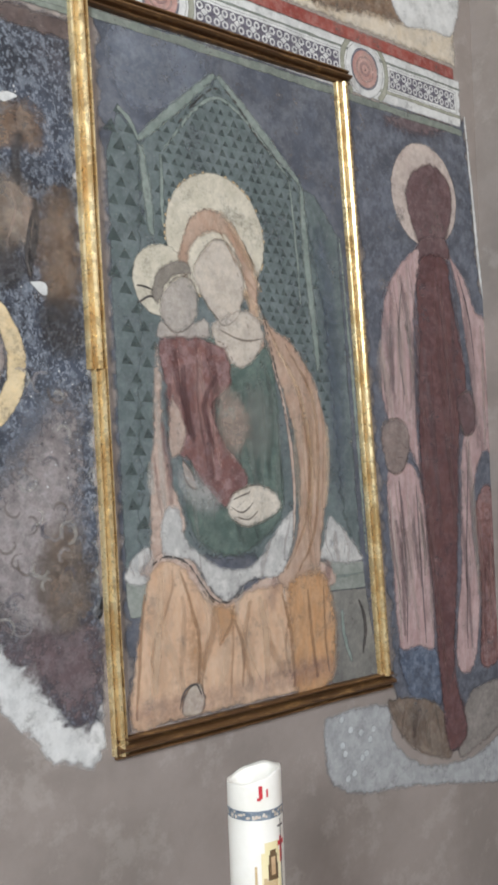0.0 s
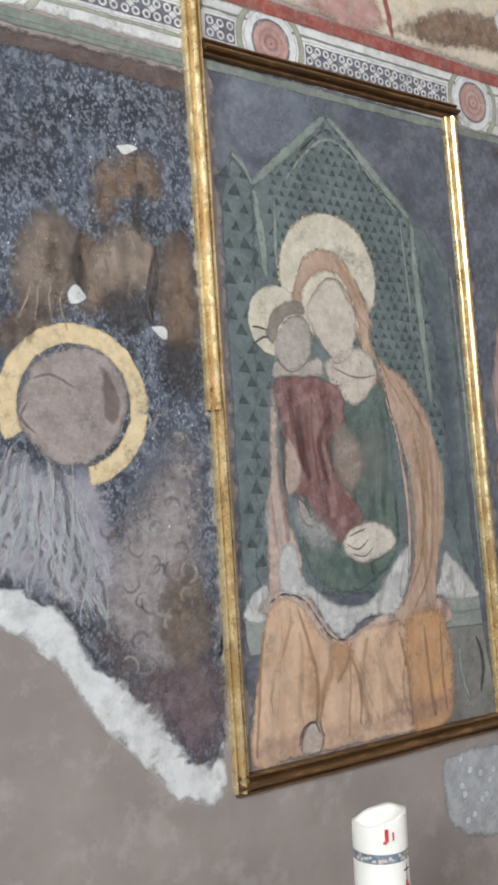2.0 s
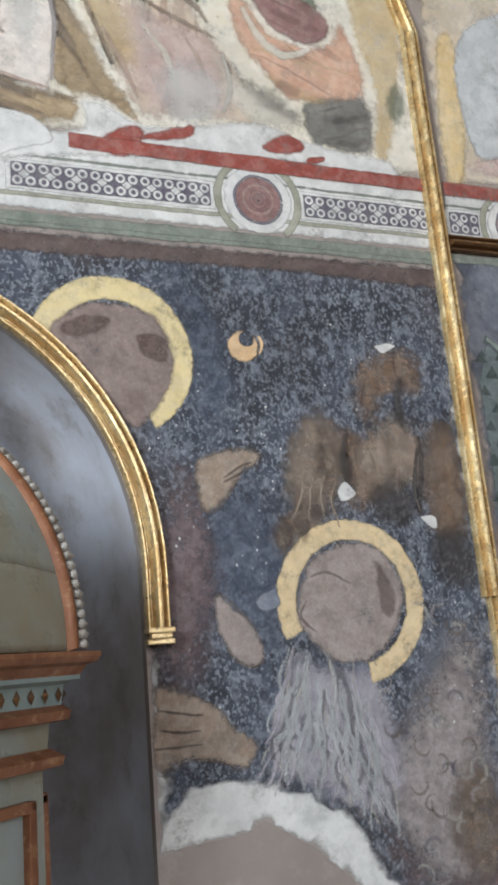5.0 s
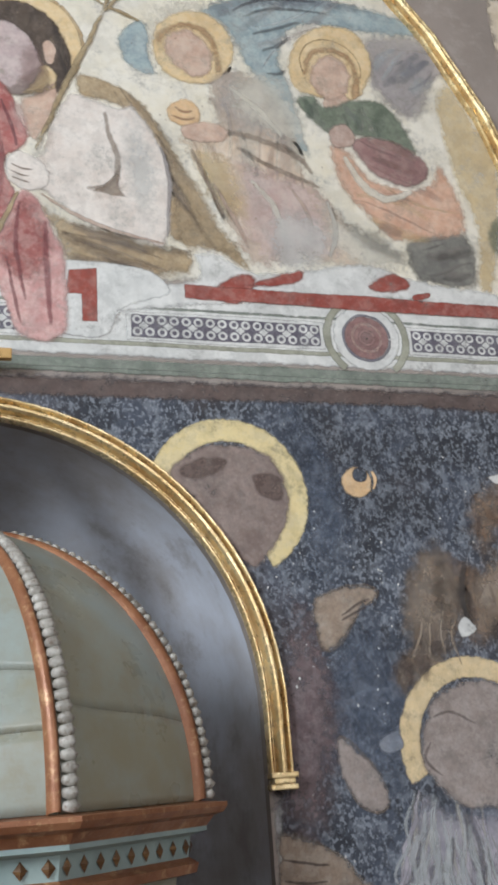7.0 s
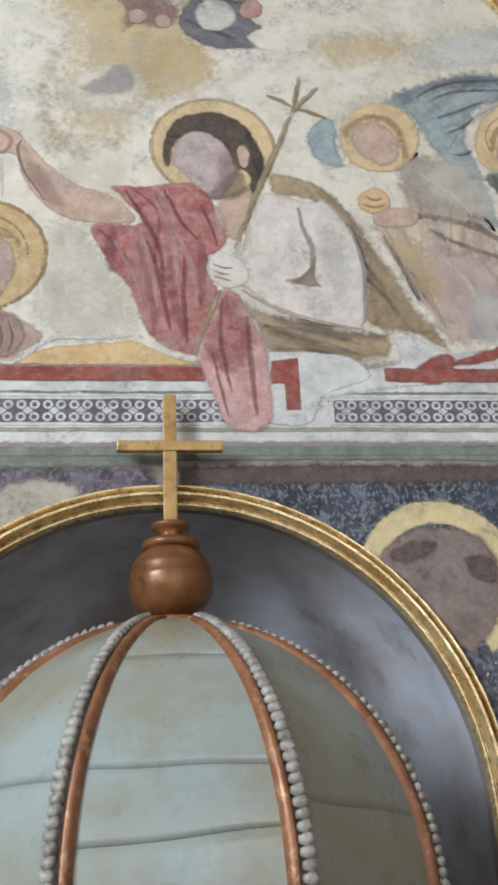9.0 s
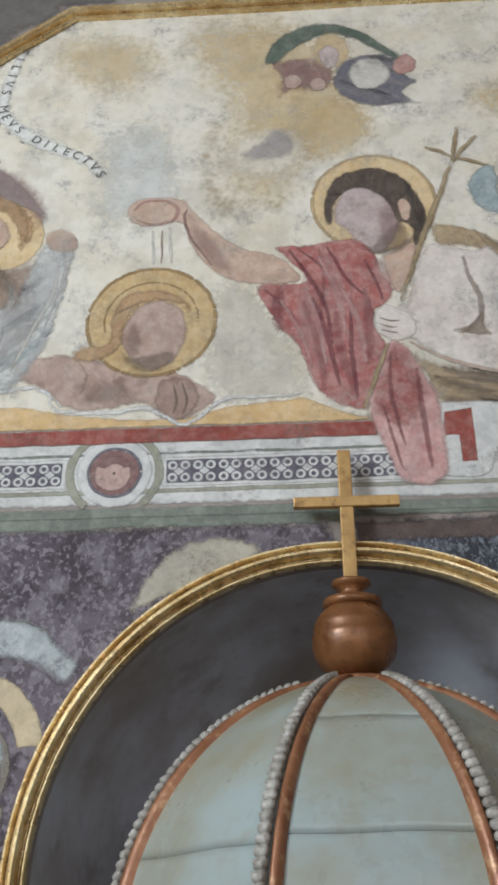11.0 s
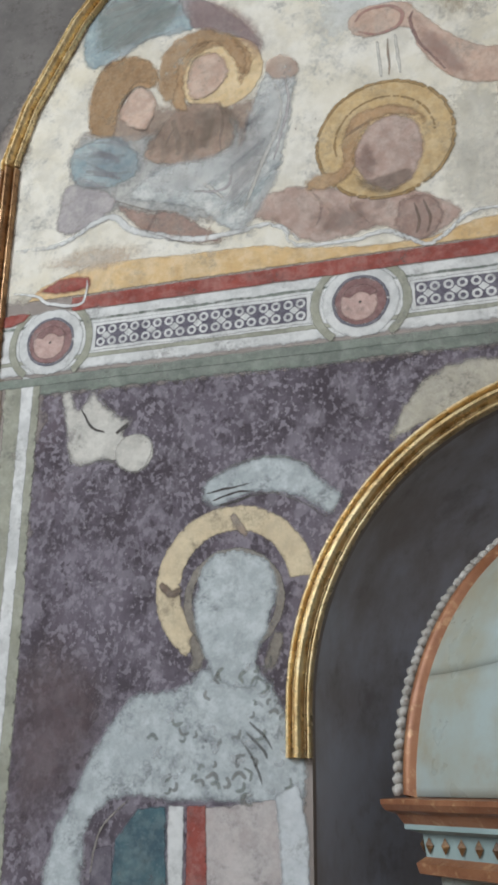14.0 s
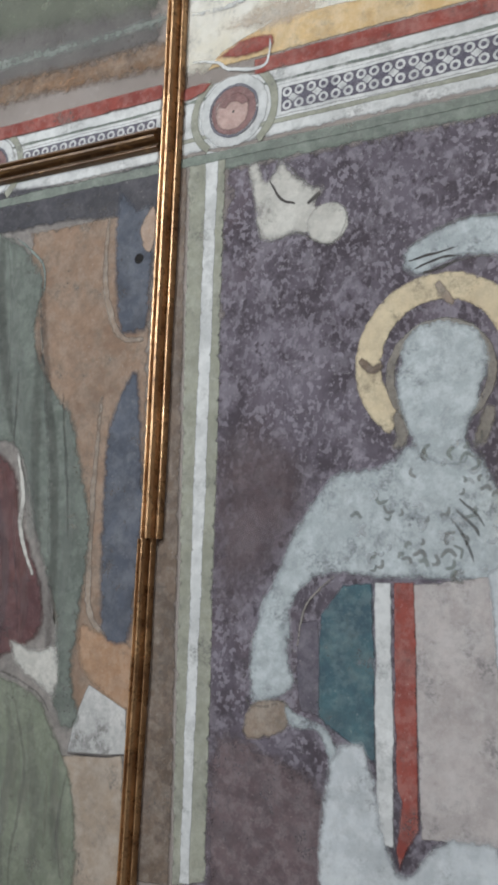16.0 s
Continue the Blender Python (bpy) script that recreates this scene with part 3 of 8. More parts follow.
HALOSAINT = fresco("pinkish_buff", "bfb0a5", "af9f95", "a3988f", 0.35, 0.25, 9)
HALOTAN = fresco("tan_halo", "d3b98a", "c8ab7a", "d6c8aa", 0.45, 0.2, 8)
HALOOCHRE = fresco("ochre_halo", "c4a774", "b39562", "cdbb98", 0.4, 0.3, 10)
HALODARK = fresco("brown_halo_line", "9a7d4f", "886c42", "b39d75", 0.3, 0.3, 14)
HEADGREY = fresco("greyish_flesh", "9a8d86", "857871", "a89f99", 0.5, 0.45, 12)
HEADBROWN = fresco("brownish_flesh", "8b7a72", "77665f", "9c918b", 0.45, 0.45, 12)
SAINTHEAD = fresco("dark_flesh", "6a5050", "594142", "877472", 0.35, 0.35, 10)
HAIRGREY = fresco("grey_brown", "857d71", "726a60", "99938a", 0.4, 0.4, 14)
HAIRBROWN = fresco("hair_brown", "6f5c55", "5f4d47", "8c7d75", 0.4, 0.4, 12)
HAIRDARK = fresco("hair_dark", "564a40", "463c35", "7d7066", 0.35, 0.35, 14)
HAIRTAN = fresco("hair_tan", "b08d64", "9c7a54", "c0aa8a", 0.45, 0.35, 14)
BEARD = fresco("lavender_white", "b5b0b8", "9c97a2", "c6c3c6", 0.5, 0.35, 10, mottle=0.4)
SKIN = fresco("flesh_tan", "c3a692", "b59682", "cdbfb0", 0.45, 0.25, 10)
SKINGREY = fresco("flesh_grey", "b9a7a4", "ab9896", "c7bdb8", 0.4, 0.25, 10)
SKINROSE = fresco("flesh_rose", "b39a8c", "a3887b", "c3b4a8", 0.45, 0.25, 10)
SKINDARK = fresco("flesh_brown", "9b8073", "8a6f64", "b3a195", 0.45, 0.3, 10)
PALESKIN = fresco("flesh_white", "d3cbc2", "c9bdb3", "dad6cf", 0.45, 0.2, 9)
FACE = fresco("faded_flesh", "bcb0a0", "aca092", "c6beb3", 0.4, 0.25, 14)
FACEGREY = fresco("faded_grey_flesh", "a99f94", "989087", "b9b2a9", 0.4, 0.3, 14)
PALEHAND = fresco("pale_flesh", "c9bfae", "b9ae9d", "cfc9bd", 0.35, 0.25, 14)
FOOT = fresco("foot_flesh", "c0b3a2", "aea18f", "c9c2b5", 0.35, 0.25, 14)
FURBROWN = fresco("fur_brown", "a8926f", "937e60", "c3b294", 0.5, 0.4, 14)
STAFF = fresco("reed_brown", "9d8a68", "897654", "b5a686", 0.4, 0.3, 14)
BODYBROWN = fresco("faded_brown", "a38a78", "8f7767", "b9a897", 0.5, 0.4, 12)
CLOTH = fresco("pale_cloth", "c3c3bc", "a3a9a8", "d0cfc9", 0.5, 0.35, 18, mottle=0.5, dark=0.5)
WINGBLUE = fresco("wing_blue", "98a8a9", "82959a", "bcc2be", 0.55, 0.35, 12)
WINGGREY = fresco("wing_grey", "a8a1a0", "969090", "bab3ac", 0.5, 0.35, 12)
ANGELTAN = fresco("angel_tan", "c9b8a2", "bda68e", "d6cbbc", 0.55, 0.3, 8, mottle=0.5)
ANGELORANGE = fresco("angel_orange", "cba389", "bd9176", "d3bda9", 0.5, 0.3, 8)
SHAWL = fresco("moss_green", "737d6b", "616b5a", "949b8a", 0.4, 0.35, 12)
DARKGREEN = fresco("dark_green", "5d6b5e", "4c594f", "858f83", 0.4, 0.35, 12)
GLOWWHITE = fresco("white_wash", "e0dac9", "d8d0bb", "e0dcd0", 0.3, 0.1, 8, alpha=0.8)
SCROLL = fresco("scroll_white", "d3d4cd", "c6c8c2", "dcdcd6", 0.4, 0.15, 9)
PEACH = fresco("peach", "d3b184", "c49f70", "c0ae94", 0.25, 0.15, 14)
PEACH2 = fresco("dull_peach", "b09682", "a0856f", "b5a798", 0.3, 0.25, 14)
PECKGREY = fresco("pecked_grey", "a3a5a5", "949696", "b5b7b7", 0.5, 0.3, 8)
THRONE = fresco("throne_green", "626e6c", "535e5d", "80878a", 0.35, 0.4, 8)
THRONELIGHT = fresco("light_throne_green", "7f8b83", "6d7972", "99a098", 0.35, 0.35, 12)
THRONEDARK = fresco("dark_throne_green", "47524f", "3d4745", "5f6966", 0.3, 0.3, 12)
MANTLE = fresco("mantle_tan", "b29580", "a1826c", "bba996", 0.4, 0.3, 9, streak=1.6)
GREENDRESS = fresco("dress_green", "566860", "475750", "7f8d82", 0.4, 0.4, 9)
WINE = fresco("wine_red", "80574f", "6e4a46", "a88f8e", 0.45, 0.4, 11, mottle=0.4, dark=0.4)
WINEDARK = fresco("dark_wine_red", "664440", "573838", "84696a", 0.4, 0.4, 9)
SKIRT = fresco("skirt_apricot", "ccaa8a", "be9876", "c9b29a", 0.35, 0.25, 6, streak=1.6)
SKIRTDARK = fresco("skirt_orange", "c0905f", "b08253", "c0a486", 0.3, 0.3, 8, streak=1.8)
SKIRTLINE = fresco("skirt_brown", "a87c52", "986d45", "b79c7e", 0.3, 0.3, 14)
SKIRTLIGHT = fresco("skirt_light", "dcbd9b", "d3b08b", "d3c2ac", 0.3, 0.2, 9)
SAINTPINK = fresco("cloak_pink", "b59793", "a28380", "bdaca8", 0.4, 0.35, 9, streak=1.8)
THRONEBROWN = fresco("throne_brown", "957a64", "836853", "a39585", 0.5, 0.4, 6)
ORANGE = fresco("burnt_orange", "ab8768", "9b7656", "bca48c", 0.4, 0.3, 9)
GREYGREEN = fresco("grey_green", "6f766c", "5e655c", "8e938a", 0.4, 0.4, 8)
OLIVEGREEN = fresco("olive_green", "7c826e", "6b715f", "969a88", 0.4, 0.35, 7)
DARK = fresco("dark_outline", "4b4643", "3c3836", "6a6460", 0.4, 0.3, 20)
BLACK = fresco("black_hole", "201c1a", "181514", "201c1a", 0.0, 0.0, 20)
PANELDARK = fresco("ink_blue", "625e69", "54505c", "8d8890", 0.5, 0.3, 20)
ROUNDEL = fresco("roundel_red", "8a6662", "765553", "a98d88", 0.45, 0.35, 18)
# darkened plaster grey: holds the shade on the upper west wall
SHADECOAT = fresco("painted_shade_grey", "6b6763", "5c5855", "77726e", 0.3, 0.2, 3)
INK = fresco("letter_ink", "5a5654", "4a4644", "8a8684", 0.3, 0.2, 20, rim=False)
ROUNDPINK = fresco("roundel_pink", "bb9c92", "a9897f", "cbb4aa", 0.4, 0.25, 14)

_thin = {}


def thin(material, alpha):
    """A wash of the same pigment, laid thinner."""
    key = (material.name, alpha)
    if key not in _thin:
        m = material.copy()
        for node in m.node_tree.nodes:
            if node.type == "MATH" and node.operation == "MULTIPLY" and node.outputs[0].links and node.outputs[0].links[0].to_socket.name == "Alpha":
                node.inputs[1].default_value = alpha
        _thin[key] = m
    return _thin[key]


from mathutils.geometry import delaunay_2d_cdt


# ---- painting on the wall ----
def fresco_group(name, label):
    return tagged(new(name), label, "fresco")


_coats = {}


def depth(parent, layer):
    """Each coat lies a hair above the ones before it."""
    start, done = _coats.setdefault(parent.name, [0.00012 * len(_coats), 0])
    _coats[parent.name][1] += 1
    return -(0.0012 + 0.0004 * layer + start + 0.000009 * (done % 40))


def rounded(points, k=6, closed=True):
    """A smooth line through the points."""
    n, out = len(points), []
    for i in range(n if closed else n - 1):
        p = [Vector(points[j % n] if closed else points[min(max(j, 0), n - 1)]) for j in (i - 1, i, i + 1, i + 2)]
        for s in range(k):
            t = s / k
            out.append(0.5 * (2 * p[1] + (p[2] - p[0]) * t + (2 * p[0] - 5 * p[1] + 4 * p[2] - p[3]) * t * t + (3 * p[1] - p[0] - 3 * p[2] + p[3]) * t ** 3))
    if not closed:
        out.append(Vector(points[-1]))
    return out


def ragged(line, amount):
    return [p + Vector((noise.noise((p[0] * 31, p[1] * 31, 0.7)), noise.noise((p[0] * 31, p[1] * 31, 9.1)))) * amount for p in line]


def sheet(parent, name, material, layer, line, rim):
    """A painted skin on the wall, thin towards its rim."""
    y = depth(parent, layer)
    p = np.array([(q[0], q[1]) for q in line])
    q = np.roll(p, -1, axis=0)
    lo, hi = p.min(0), p.max(0)
    step = max(rim * 0.55, 0.0035, float(np.sqrt(np.prod(hi - lo))) / 34)
    gx, gz = np.meshgrid(np.arange(lo[0], hi[0], step), np.arange(lo[1], hi[1], step * 0.87))
    gx[1::2] += step / 2
    pts = np.stack([gx.ravel(), gz.ravel()], 1)

    def far(some):
        d = q - p
        t = np.clip(((some[:, None] - p) * d).sum(-1) / np.maximum((d * d).sum(-1), 1e-12), 0, 1)
        return np.sqrt((((p + t[..., None] * d) - some[:, None]) ** 2).sum(-1)).min(1)

    x, z = pts[:, 0], pts[:, 1]
    odd = np.zeros(len(pts), bool)
    for a, b in zip(p, q):
        if a[1] != b[1]:
            odd ^= ((a[1] > z) != (b[1] > z)) & (x < (b[0] - a[0]) * (z - a[1]) / (b[1] - a[1]) + a[0])
    pts = pts[odd]
    if len(pts):
        pts = pts[far(pts) > step * 0.35]
    n = len(p)
    every = [Vector(v) for v in np.concatenate([p, pts])]
    verts, _, faces, *_ = delaunay_2d_cdt(every, [(i, (i + 1) % n) for i in range(n)], [], 1, 1e-5)
    data = bpy.data.meshes.new(name)
    data.from_pydata([(v[0], y, v[1]) for v in verts], [], faces)
    data.attributes.new("rim", "FLOAT", "POINT").data.foreach_set("value", np.minimum(far(np.array([(v[0], v[1]) for v in verts])) / rim, 1.0).astype(np.float32))
    data.materials.append(material)
    ob = new(name, data)
    ob.parent = parent
    return ob


def outline(parent, name, material, layer, line, rim):
    size = math.sqrt(abs(sum(a[0] * b[1] - b[0] * a[1] for a, b in zip(line, line[1:] + line[:1])) / 2))
    rim = min(1.9 * rim, (0.45 if rim > 0.018 else 0.2) * size)
    middle = sum(line, Vector((0, 0))) / len(line)
    return sheet(parent, name, material, layer, [v + (v - middle).normalized() * rim * 0.4 for v in line] if size < 0.3 else line, rim)


def patch(parent, name, material, layer, points, rim=0.013):
    return outline(parent, name, material, layer, ragged(rounded(points), 0.004), rim)


def drapery(ob, layer, dark, light, count, upright=True):
    """Soft folds and lights brushed along a painted garment, within its outline."""
    line = [Vector((v.co.x, v.co.z)) for v in ob.data.vertices]
    pts = np.array([(v[0], v[1]) for v in line])
    mid = pts.mean(0)
    axes = np.linalg.svd(pts - mid, full_matrices=False)[2]
    along, across = Vector(axes[0]), Vector(axes[1])
    if upright:
        along, across = Vector((0.08, -1.0)).normalized(), Vector((1.0, 0.08)).normalized()
    elif along[1] > 0:
        along = -along
    span, wide = np.abs((pts - mid) @ np.array(along)).max(), np.abs((pts - mid) @ np.array(across)).max()
    rng = random.Random(int(1000 * (mid[0] + 3 * mid[1])))
    rim = np.array([a.value for a in ob.data.attributes["rim"].data])
    core = pts[rim > 0.8]
    if len(core) < 6:
        return
    gap = 1.3 * math.sqrt(4 * span * wide / len(pts))
    count = int(1.5 * count)
    for i in range(count):
        u = wide * (2 * (i + rng.random()) / count - 1) * 0.9
        w0, w1 = rng.uniform(-1.0, -0.1), rng.uniform(0.1, 1.0)
        sway, ph = rng.uniform(0.03, 0.12) * wide, rng.uniform(0, 6)
        way = []
        for k in range(12):
            s = w0 + (w1 - w0) * k / 11
            q = Vector(mid) + along * s * span + across * (u + sway * math.sin(4 * s + ph))
            if np.min(((core - np.array(q)) ** 2).sum(1)) < gap * gap:
                way.append((q[0], q[1]))
            elif len(way) > 4:
                break
            else:
                way = []
        if len(way) > 4:
            broad = i % 3 != 2
            stroke(ob.parent, "fold_line", thin((dark, light)[i % 2], rng.choice((0.22, 0.3, 0.4)) if broad else 0.32), layer, rng.uniform(0.020, 0.040) * min(1.0, 0.4 + 4 * wide) if broad else rng.uniform(0.007, 0.012), way[::2] if len(way) > 6 else way)


def contour(parent, layer, material, points):
    """A thin drawn line round a painted form."""
    line = ragged(rounded(points), 0.004)
    k = len(line)
    for a, b in ((0.02, 0.42), (0.5, 0.93)):
        some = line[int(a * k):int(b * k)]
        if len(some) > 4:
            stroke(parent, "drawn_outline", material, layer, 0.0065, [tuple(v) for v in some[::3]])


def poly(parent, name, material, layer, points, rim=0.010):
    return outline(parent, name, material, layer, ragged([Vector(p) for p in dense(list(points) + [points[0]], 0.05)[:-1]], 0.003), rim)


def disc(parent, name, material, layer, at, r):
    line = [Vector((at[0] + r * math.cos(2 * math.pi * i / 48), at[1] + r * math.sin(2 * math.pi * i / 48))) for i in range(48)]
    return outline(parent, name, material, layer, ragged(line, 0.002 if r > 0.05 else 0.001), 0.006)


def stroke(parent, name, material, layer, width, points):
    """A brush stroke that swells and thins along its way."""
    line = ragged(rounded(points, 7, False), 0.003)
    n = len(line)
    left, right = [], []
    for i, p in enumerate(line):
        d = (line[min(i + 1, n - 1)] - line[max(i - 1, 0)]).normalized()
        s = Vector((-d[1], d[0]))
        w = 0.6 * width * (0.7 + 0.5 * math.sin(math.pi * (i + 0.5) / n))
        left.append(p + s * w)
        right.append(p - s * w)
    return sheet(parent, name, material, layer, left + right[::-1], width * 0.55)


def ring(parent, name, material, layer, at, r, inner, a0, a1):
    """A painted band round a centre. The angles run from the right, up and round."""
    k = max(12, int(abs(a1 - a0) / 5))
    full = abs(a1 - a0) > 359
    if full:
        a1 -= 1.0
    rows = [[Vector((at[0] + q * math.cos(radians(a0 + (a1 - a0) * i / k)), at[1] + q * math.sin(radians(a0 + (a1 - a0) * i / k)))) for i in range(k + 1)] for q in (r * 1.01, r * inner * 0.99)]
    return sheet(parent, name, material, layer, ragged(rows[0], 0.002) + rows[1][::-1], min(0.01, r * (1 - inner) * 0.3))


def inside(p, shape):
    hit = False
    for a, b in zip(shape, shape[1:] + shape[:1]):
        if (a[1] > p[1]) != (b[1] > p[1]) and p[0] < (b[0] - a[0]) * (p[1] - a[1]) / (b[1] - a[1]) + a[0]:
            hit = not hit
    return hit


def scatter_sheet(parent, name, material, layer, shapes, label=""):
    """Many small painted marks, too small to pick apart, as one skin."""
    verts, faces, vals, y = [], [], [], depth(parent, layer)
    for s in shapes:
        k = len(verts)
        verts += [(p[0], y, p[1]) for p in s]
        vals += [0.75] * len(s)
        faces.append(tuple(range(k, k + len(s))))
    data = bpy.data.meshes.new(name)
    data.from_pydata(verts, [], faces)
    data.attributes.new("rim", "FLOAT", "POINT").data.foreach_set("value", vals)
    data.materials.append(material)
    ob = new(name, data)
    ob.parent = parent
    return tagged(ob, label, kind="stuff")


def lattice(parent, name, material, layer):
    """Rows of dark triangular piercings over the throne's back and side."""
    back = [(2.42, 2.58), (2.64, 2.73), (2.97, 2.52), (3.02, 2.2), (3.07, 1.75), (2.98, 1.75), (2.90, 2.0), (2.42, 2.2)]
    side = [(2.26, 2.62), (2.37, 2.58), (2.39, 2.1), (2.40, 1.5), (2.30, 1.45), (2.27, 2.1)]
    rng = random.Random(3)
    shapes = []
    for region, pitch, size in ((back, 0.036, 0.012), (side, 0.058, 0.019)):
        z, row = 1.45, 0
        while z < 2.75:
            x = 2.24 + (row % 2) * pitch / 2
            while x < 3.1:
                if inside((x, z), region):
                    s = size * (0.8 + 0.4 * rng.random())
                    dx, dz = rng.uniform(-0.004, 0.004), rng.uniform(-0.004, 0.004)
                    shapes.append([(x + dx - s, z + dz - s * 0.6), (x + dx + s, z + dz - s * 0.7), (x + dx + s * rng.uniform(-0.4, 0.4), z + dz + s)])
                x += pitch
            z += pitch * 0.82
            row += 1
    scatter_sheet(parent, name, material, layer, shapes, "dark triangular piercings of a painted lattice")


# ---- the frescoes ----

west_fresco = fresco_group("west_fresco", "faded wall painting of a pale bare standing figure on mottled purple")
poly(west_fresco, "field", PURPLE, 0, [(-0.8, 2.81), (0.63, 2.81)] + arch_points(0.7, 92, 180, 16) + [(-0.09, 1), (-0.86, 1)], rim=0.006)
patch(west_fresco, "dark_cloud", thin(MAROON, .6), 1, [(-0.78, 2.14), (-0.6, 2.11), (-0.55, 1.96), (-0.65, 1.81), (-0.73, 1.69), (-0.78, 1.77)], rim=0.07)
poly(west_fresco, "green_strip", GREENGREY, 1, [(-0.8, 2.84), (0.62, 2.84), (0.62, 2.785), (-0.8, 2.785)], rim=0.008)
poly(west_fresco, "border_strip", OLIVE, 2, [(-0.9, 2.85), (-0.79, 2.83), (-0.77, 1.17), (-0.86, 1.15)], rim=0.003)
poly(west_fresco, "border_line", LIMEWHITE, 3, [(-0.85, 2.85), (-0.81, 2.84), (-0.81, 1.16), (-0.84, 1.16)], rim=0.003)
poly(west_fresco, "border_edge", BROWN, 1, [(-0.935, 2.88), (-0.9, 2.87), (-0.86, 1.15), (-0.965, 1.14)], rim=0.003)
patch(west_fresco, "painted_foot", PALE, 3, [(-0.73, 2.78), (-0.69, 2.79), (-0.67, 2.74), (-0.64, 2.79), (-0.61, 2.75), (-0.57, 2.71), (-0.53, 2.7), (-0.55, 2.66), (-0.5, 2.66), (-0.47, 2.62), (-0.5, 2.56), (-0.55, 2.57), (-0.59, 2.6), (-0.65, 2.59), (-0.69, 2.6), (-0.71, 2.7)])
contour(west_fresco, 5, thin(GREYSTONE, 0.38), [(-0.73, 2.78), (-0.69, 2.79), (-0.67, 2.74), (-0.64, 2.79), (-0.61, 2.75), (-0.57, 2.71), (-0.53, 2.7), (-0.55, 2.66), (-0.5, 2.66), (-0.47, 2.62), (-0.5, 2.56), (-0.55, 2.57), (-0.59, 2.6), (-0.65, 2.59), (-0.69, 2.6), (-0.71, 2.7)])
stroke(west_fresco, "fold_line", DARK, 4, 0.007, [(-0.67, 2.74), (-0.64, 2.69), (-0.6, 2.67)])
disc(west_fresco, "painted_heel", PALE, 4, (-0.52, 2.61), 0.050)
stroke(west_fresco, "fold_line", DARK, 4, 0.012, [(-0.57, 2.66), (-0.55, 2.68), (-0.54, 2.69)])
patch(west_fresco, "painted_arm", PALEBLUE, 3, [(-0.34, 2.51), (-0.28, 2.55), (-0.18, 2.57), (-0.1, 2.55), (-0.05, 2.5), (-0.01, 2.47), (-0.04, 2.42), (-0.08, 2.44), (-0.16, 2.48), (-0.24, 2.47), (-0.31, 2.45)])
contour(west_fresco, 5, thin(GREYSTONE, 0.38), [(-0.34, 2.51), (-0.28, 2.55), (-0.18, 2.57), (-0.1, 2.55), (-0.05, 2.5), (-0.01, 2.47), (-0.04, 2.42), (-0.08, 2.44), (-0.16, 2.48), (-0.24, 2.47), (-0.31, 2.45)])
stroke(west_fresco, "fold_line", DARK, 4, 0.006, [(-0.33, 2.49), (-0.28, 2.5), (-0.22, 2.51)])
stroke(west_fresco, "fold_line", DARK, 4, 0.006, [(-0.32, 2.47), (-0.26, 2.49), (-0.22, 2.49)])
stroke(west_fresco, "fold_line", DARK, 4, 0.007, [(-0.3, 2.46), (-0.25, 2.47), (-0.22, 2.48)])
patch(west_fresco, "halo", HALOGREY, 2, [(0.1, 2.58), (0.14, 2.67), (0.2, 2.73), (0.28, 2.76), (0.37, 2.75), (0.41, 2.72), (0.32, 2.67), (0.18, 2.61)])
ring(west_fresco, "halo", HALOWEST, 3, (-0.26, 2.27), 0.190, .66, 4, 236)
stroke(west_fresco, "halo_mark", BROWN, 4, 0.022, [(-0.44, 2.29), (-0.41, 2.26), (-0.38, 2.27)])
stroke(west_fresco, "halo_mark", TAN, 4, 0.02, [(-0.27, 2.44), (-0.25, 2.41), (-0.23, 2.38)])
ring(west_fresco, "hair_outline", HAIRGREY, 3, (-0.26, 2.24), 0.120, .80, -60, 240)
stroke(west_fresco, "hair_lock", HAIRGREY, 3, 0.03, [(-0.36, 2.17), (-0.34, 2.12), (-0.36, 2.08)])
stroke(west_fresco, "hair_lock", HAIRGREY, 3, 0.03, [(-0.15, 2.17), (-0.17, 2.12), (-0.18, 2.08)])
patch(west_fresco, "head_oval", PALEBLUE, 4, [(-0.35, 2.26), (-0.33, 2.33), (-0.25, 2.35), (-0.18, 2.32), (-0.16, 2.25), (-0.18, 2.18), (-0.2, 2.12), (-0.2, 2.05), (-0.3, 2.06), (-0.33, 2.14), (-0.35, 2.19)])
patch(west_fresco, "bare_torso", PALEBLUE, 3, [(-0.5, 2.04), (-0.39, 2.06), (-0.32, 2.1), (-0.2, 2.09), (-0.15, 2.03), (-0.09, 1.9), (-0.11, 1.81), (-0.24, 1.81), (-0.4, 1.81), (-0.49, 1.82), (-0.57, 1.77), (-0.58, 1.67), (-0.57, 1.59), (-0.62, 1.55), (-0.68, 1.55), (-0.69, 1.65), (-0.66, 1.77), (-0.59, 1.92)])
contour(west_fresco, 5, thin(GREYSTONE, 0.38), [(-0.5, 2.04), (-0.39, 2.06), (-0.32, 2.1), (-0.2, 2.09), (-0.15, 2.03), (-0.09, 1.9), (-0.11, 1.81), (-0.24, 1.81), (-0.4, 1.81), (-0.49, 1.82), (-0.57, 1.77), (-0.58, 1.67), (-0.57, 1.59), (-0.62, 1.55), (-0.68, 1.55), (-0.69, 1.65), (-0.66, 1.77), (-0.59, 1.92)])
stroke(west_fresco, "finger_line", thin(DARK, 0.55), 6, 0.007, [(-0.24, 1.94), (-0.21, 1.9), (-0.19, 1.85)])
stroke(west_fresco, "finger_line", thin(DARK, 0.55), 6, 0.007, [(-0.23, 1.96), (-0.19, 1.92), (-0.18, 1.9)])
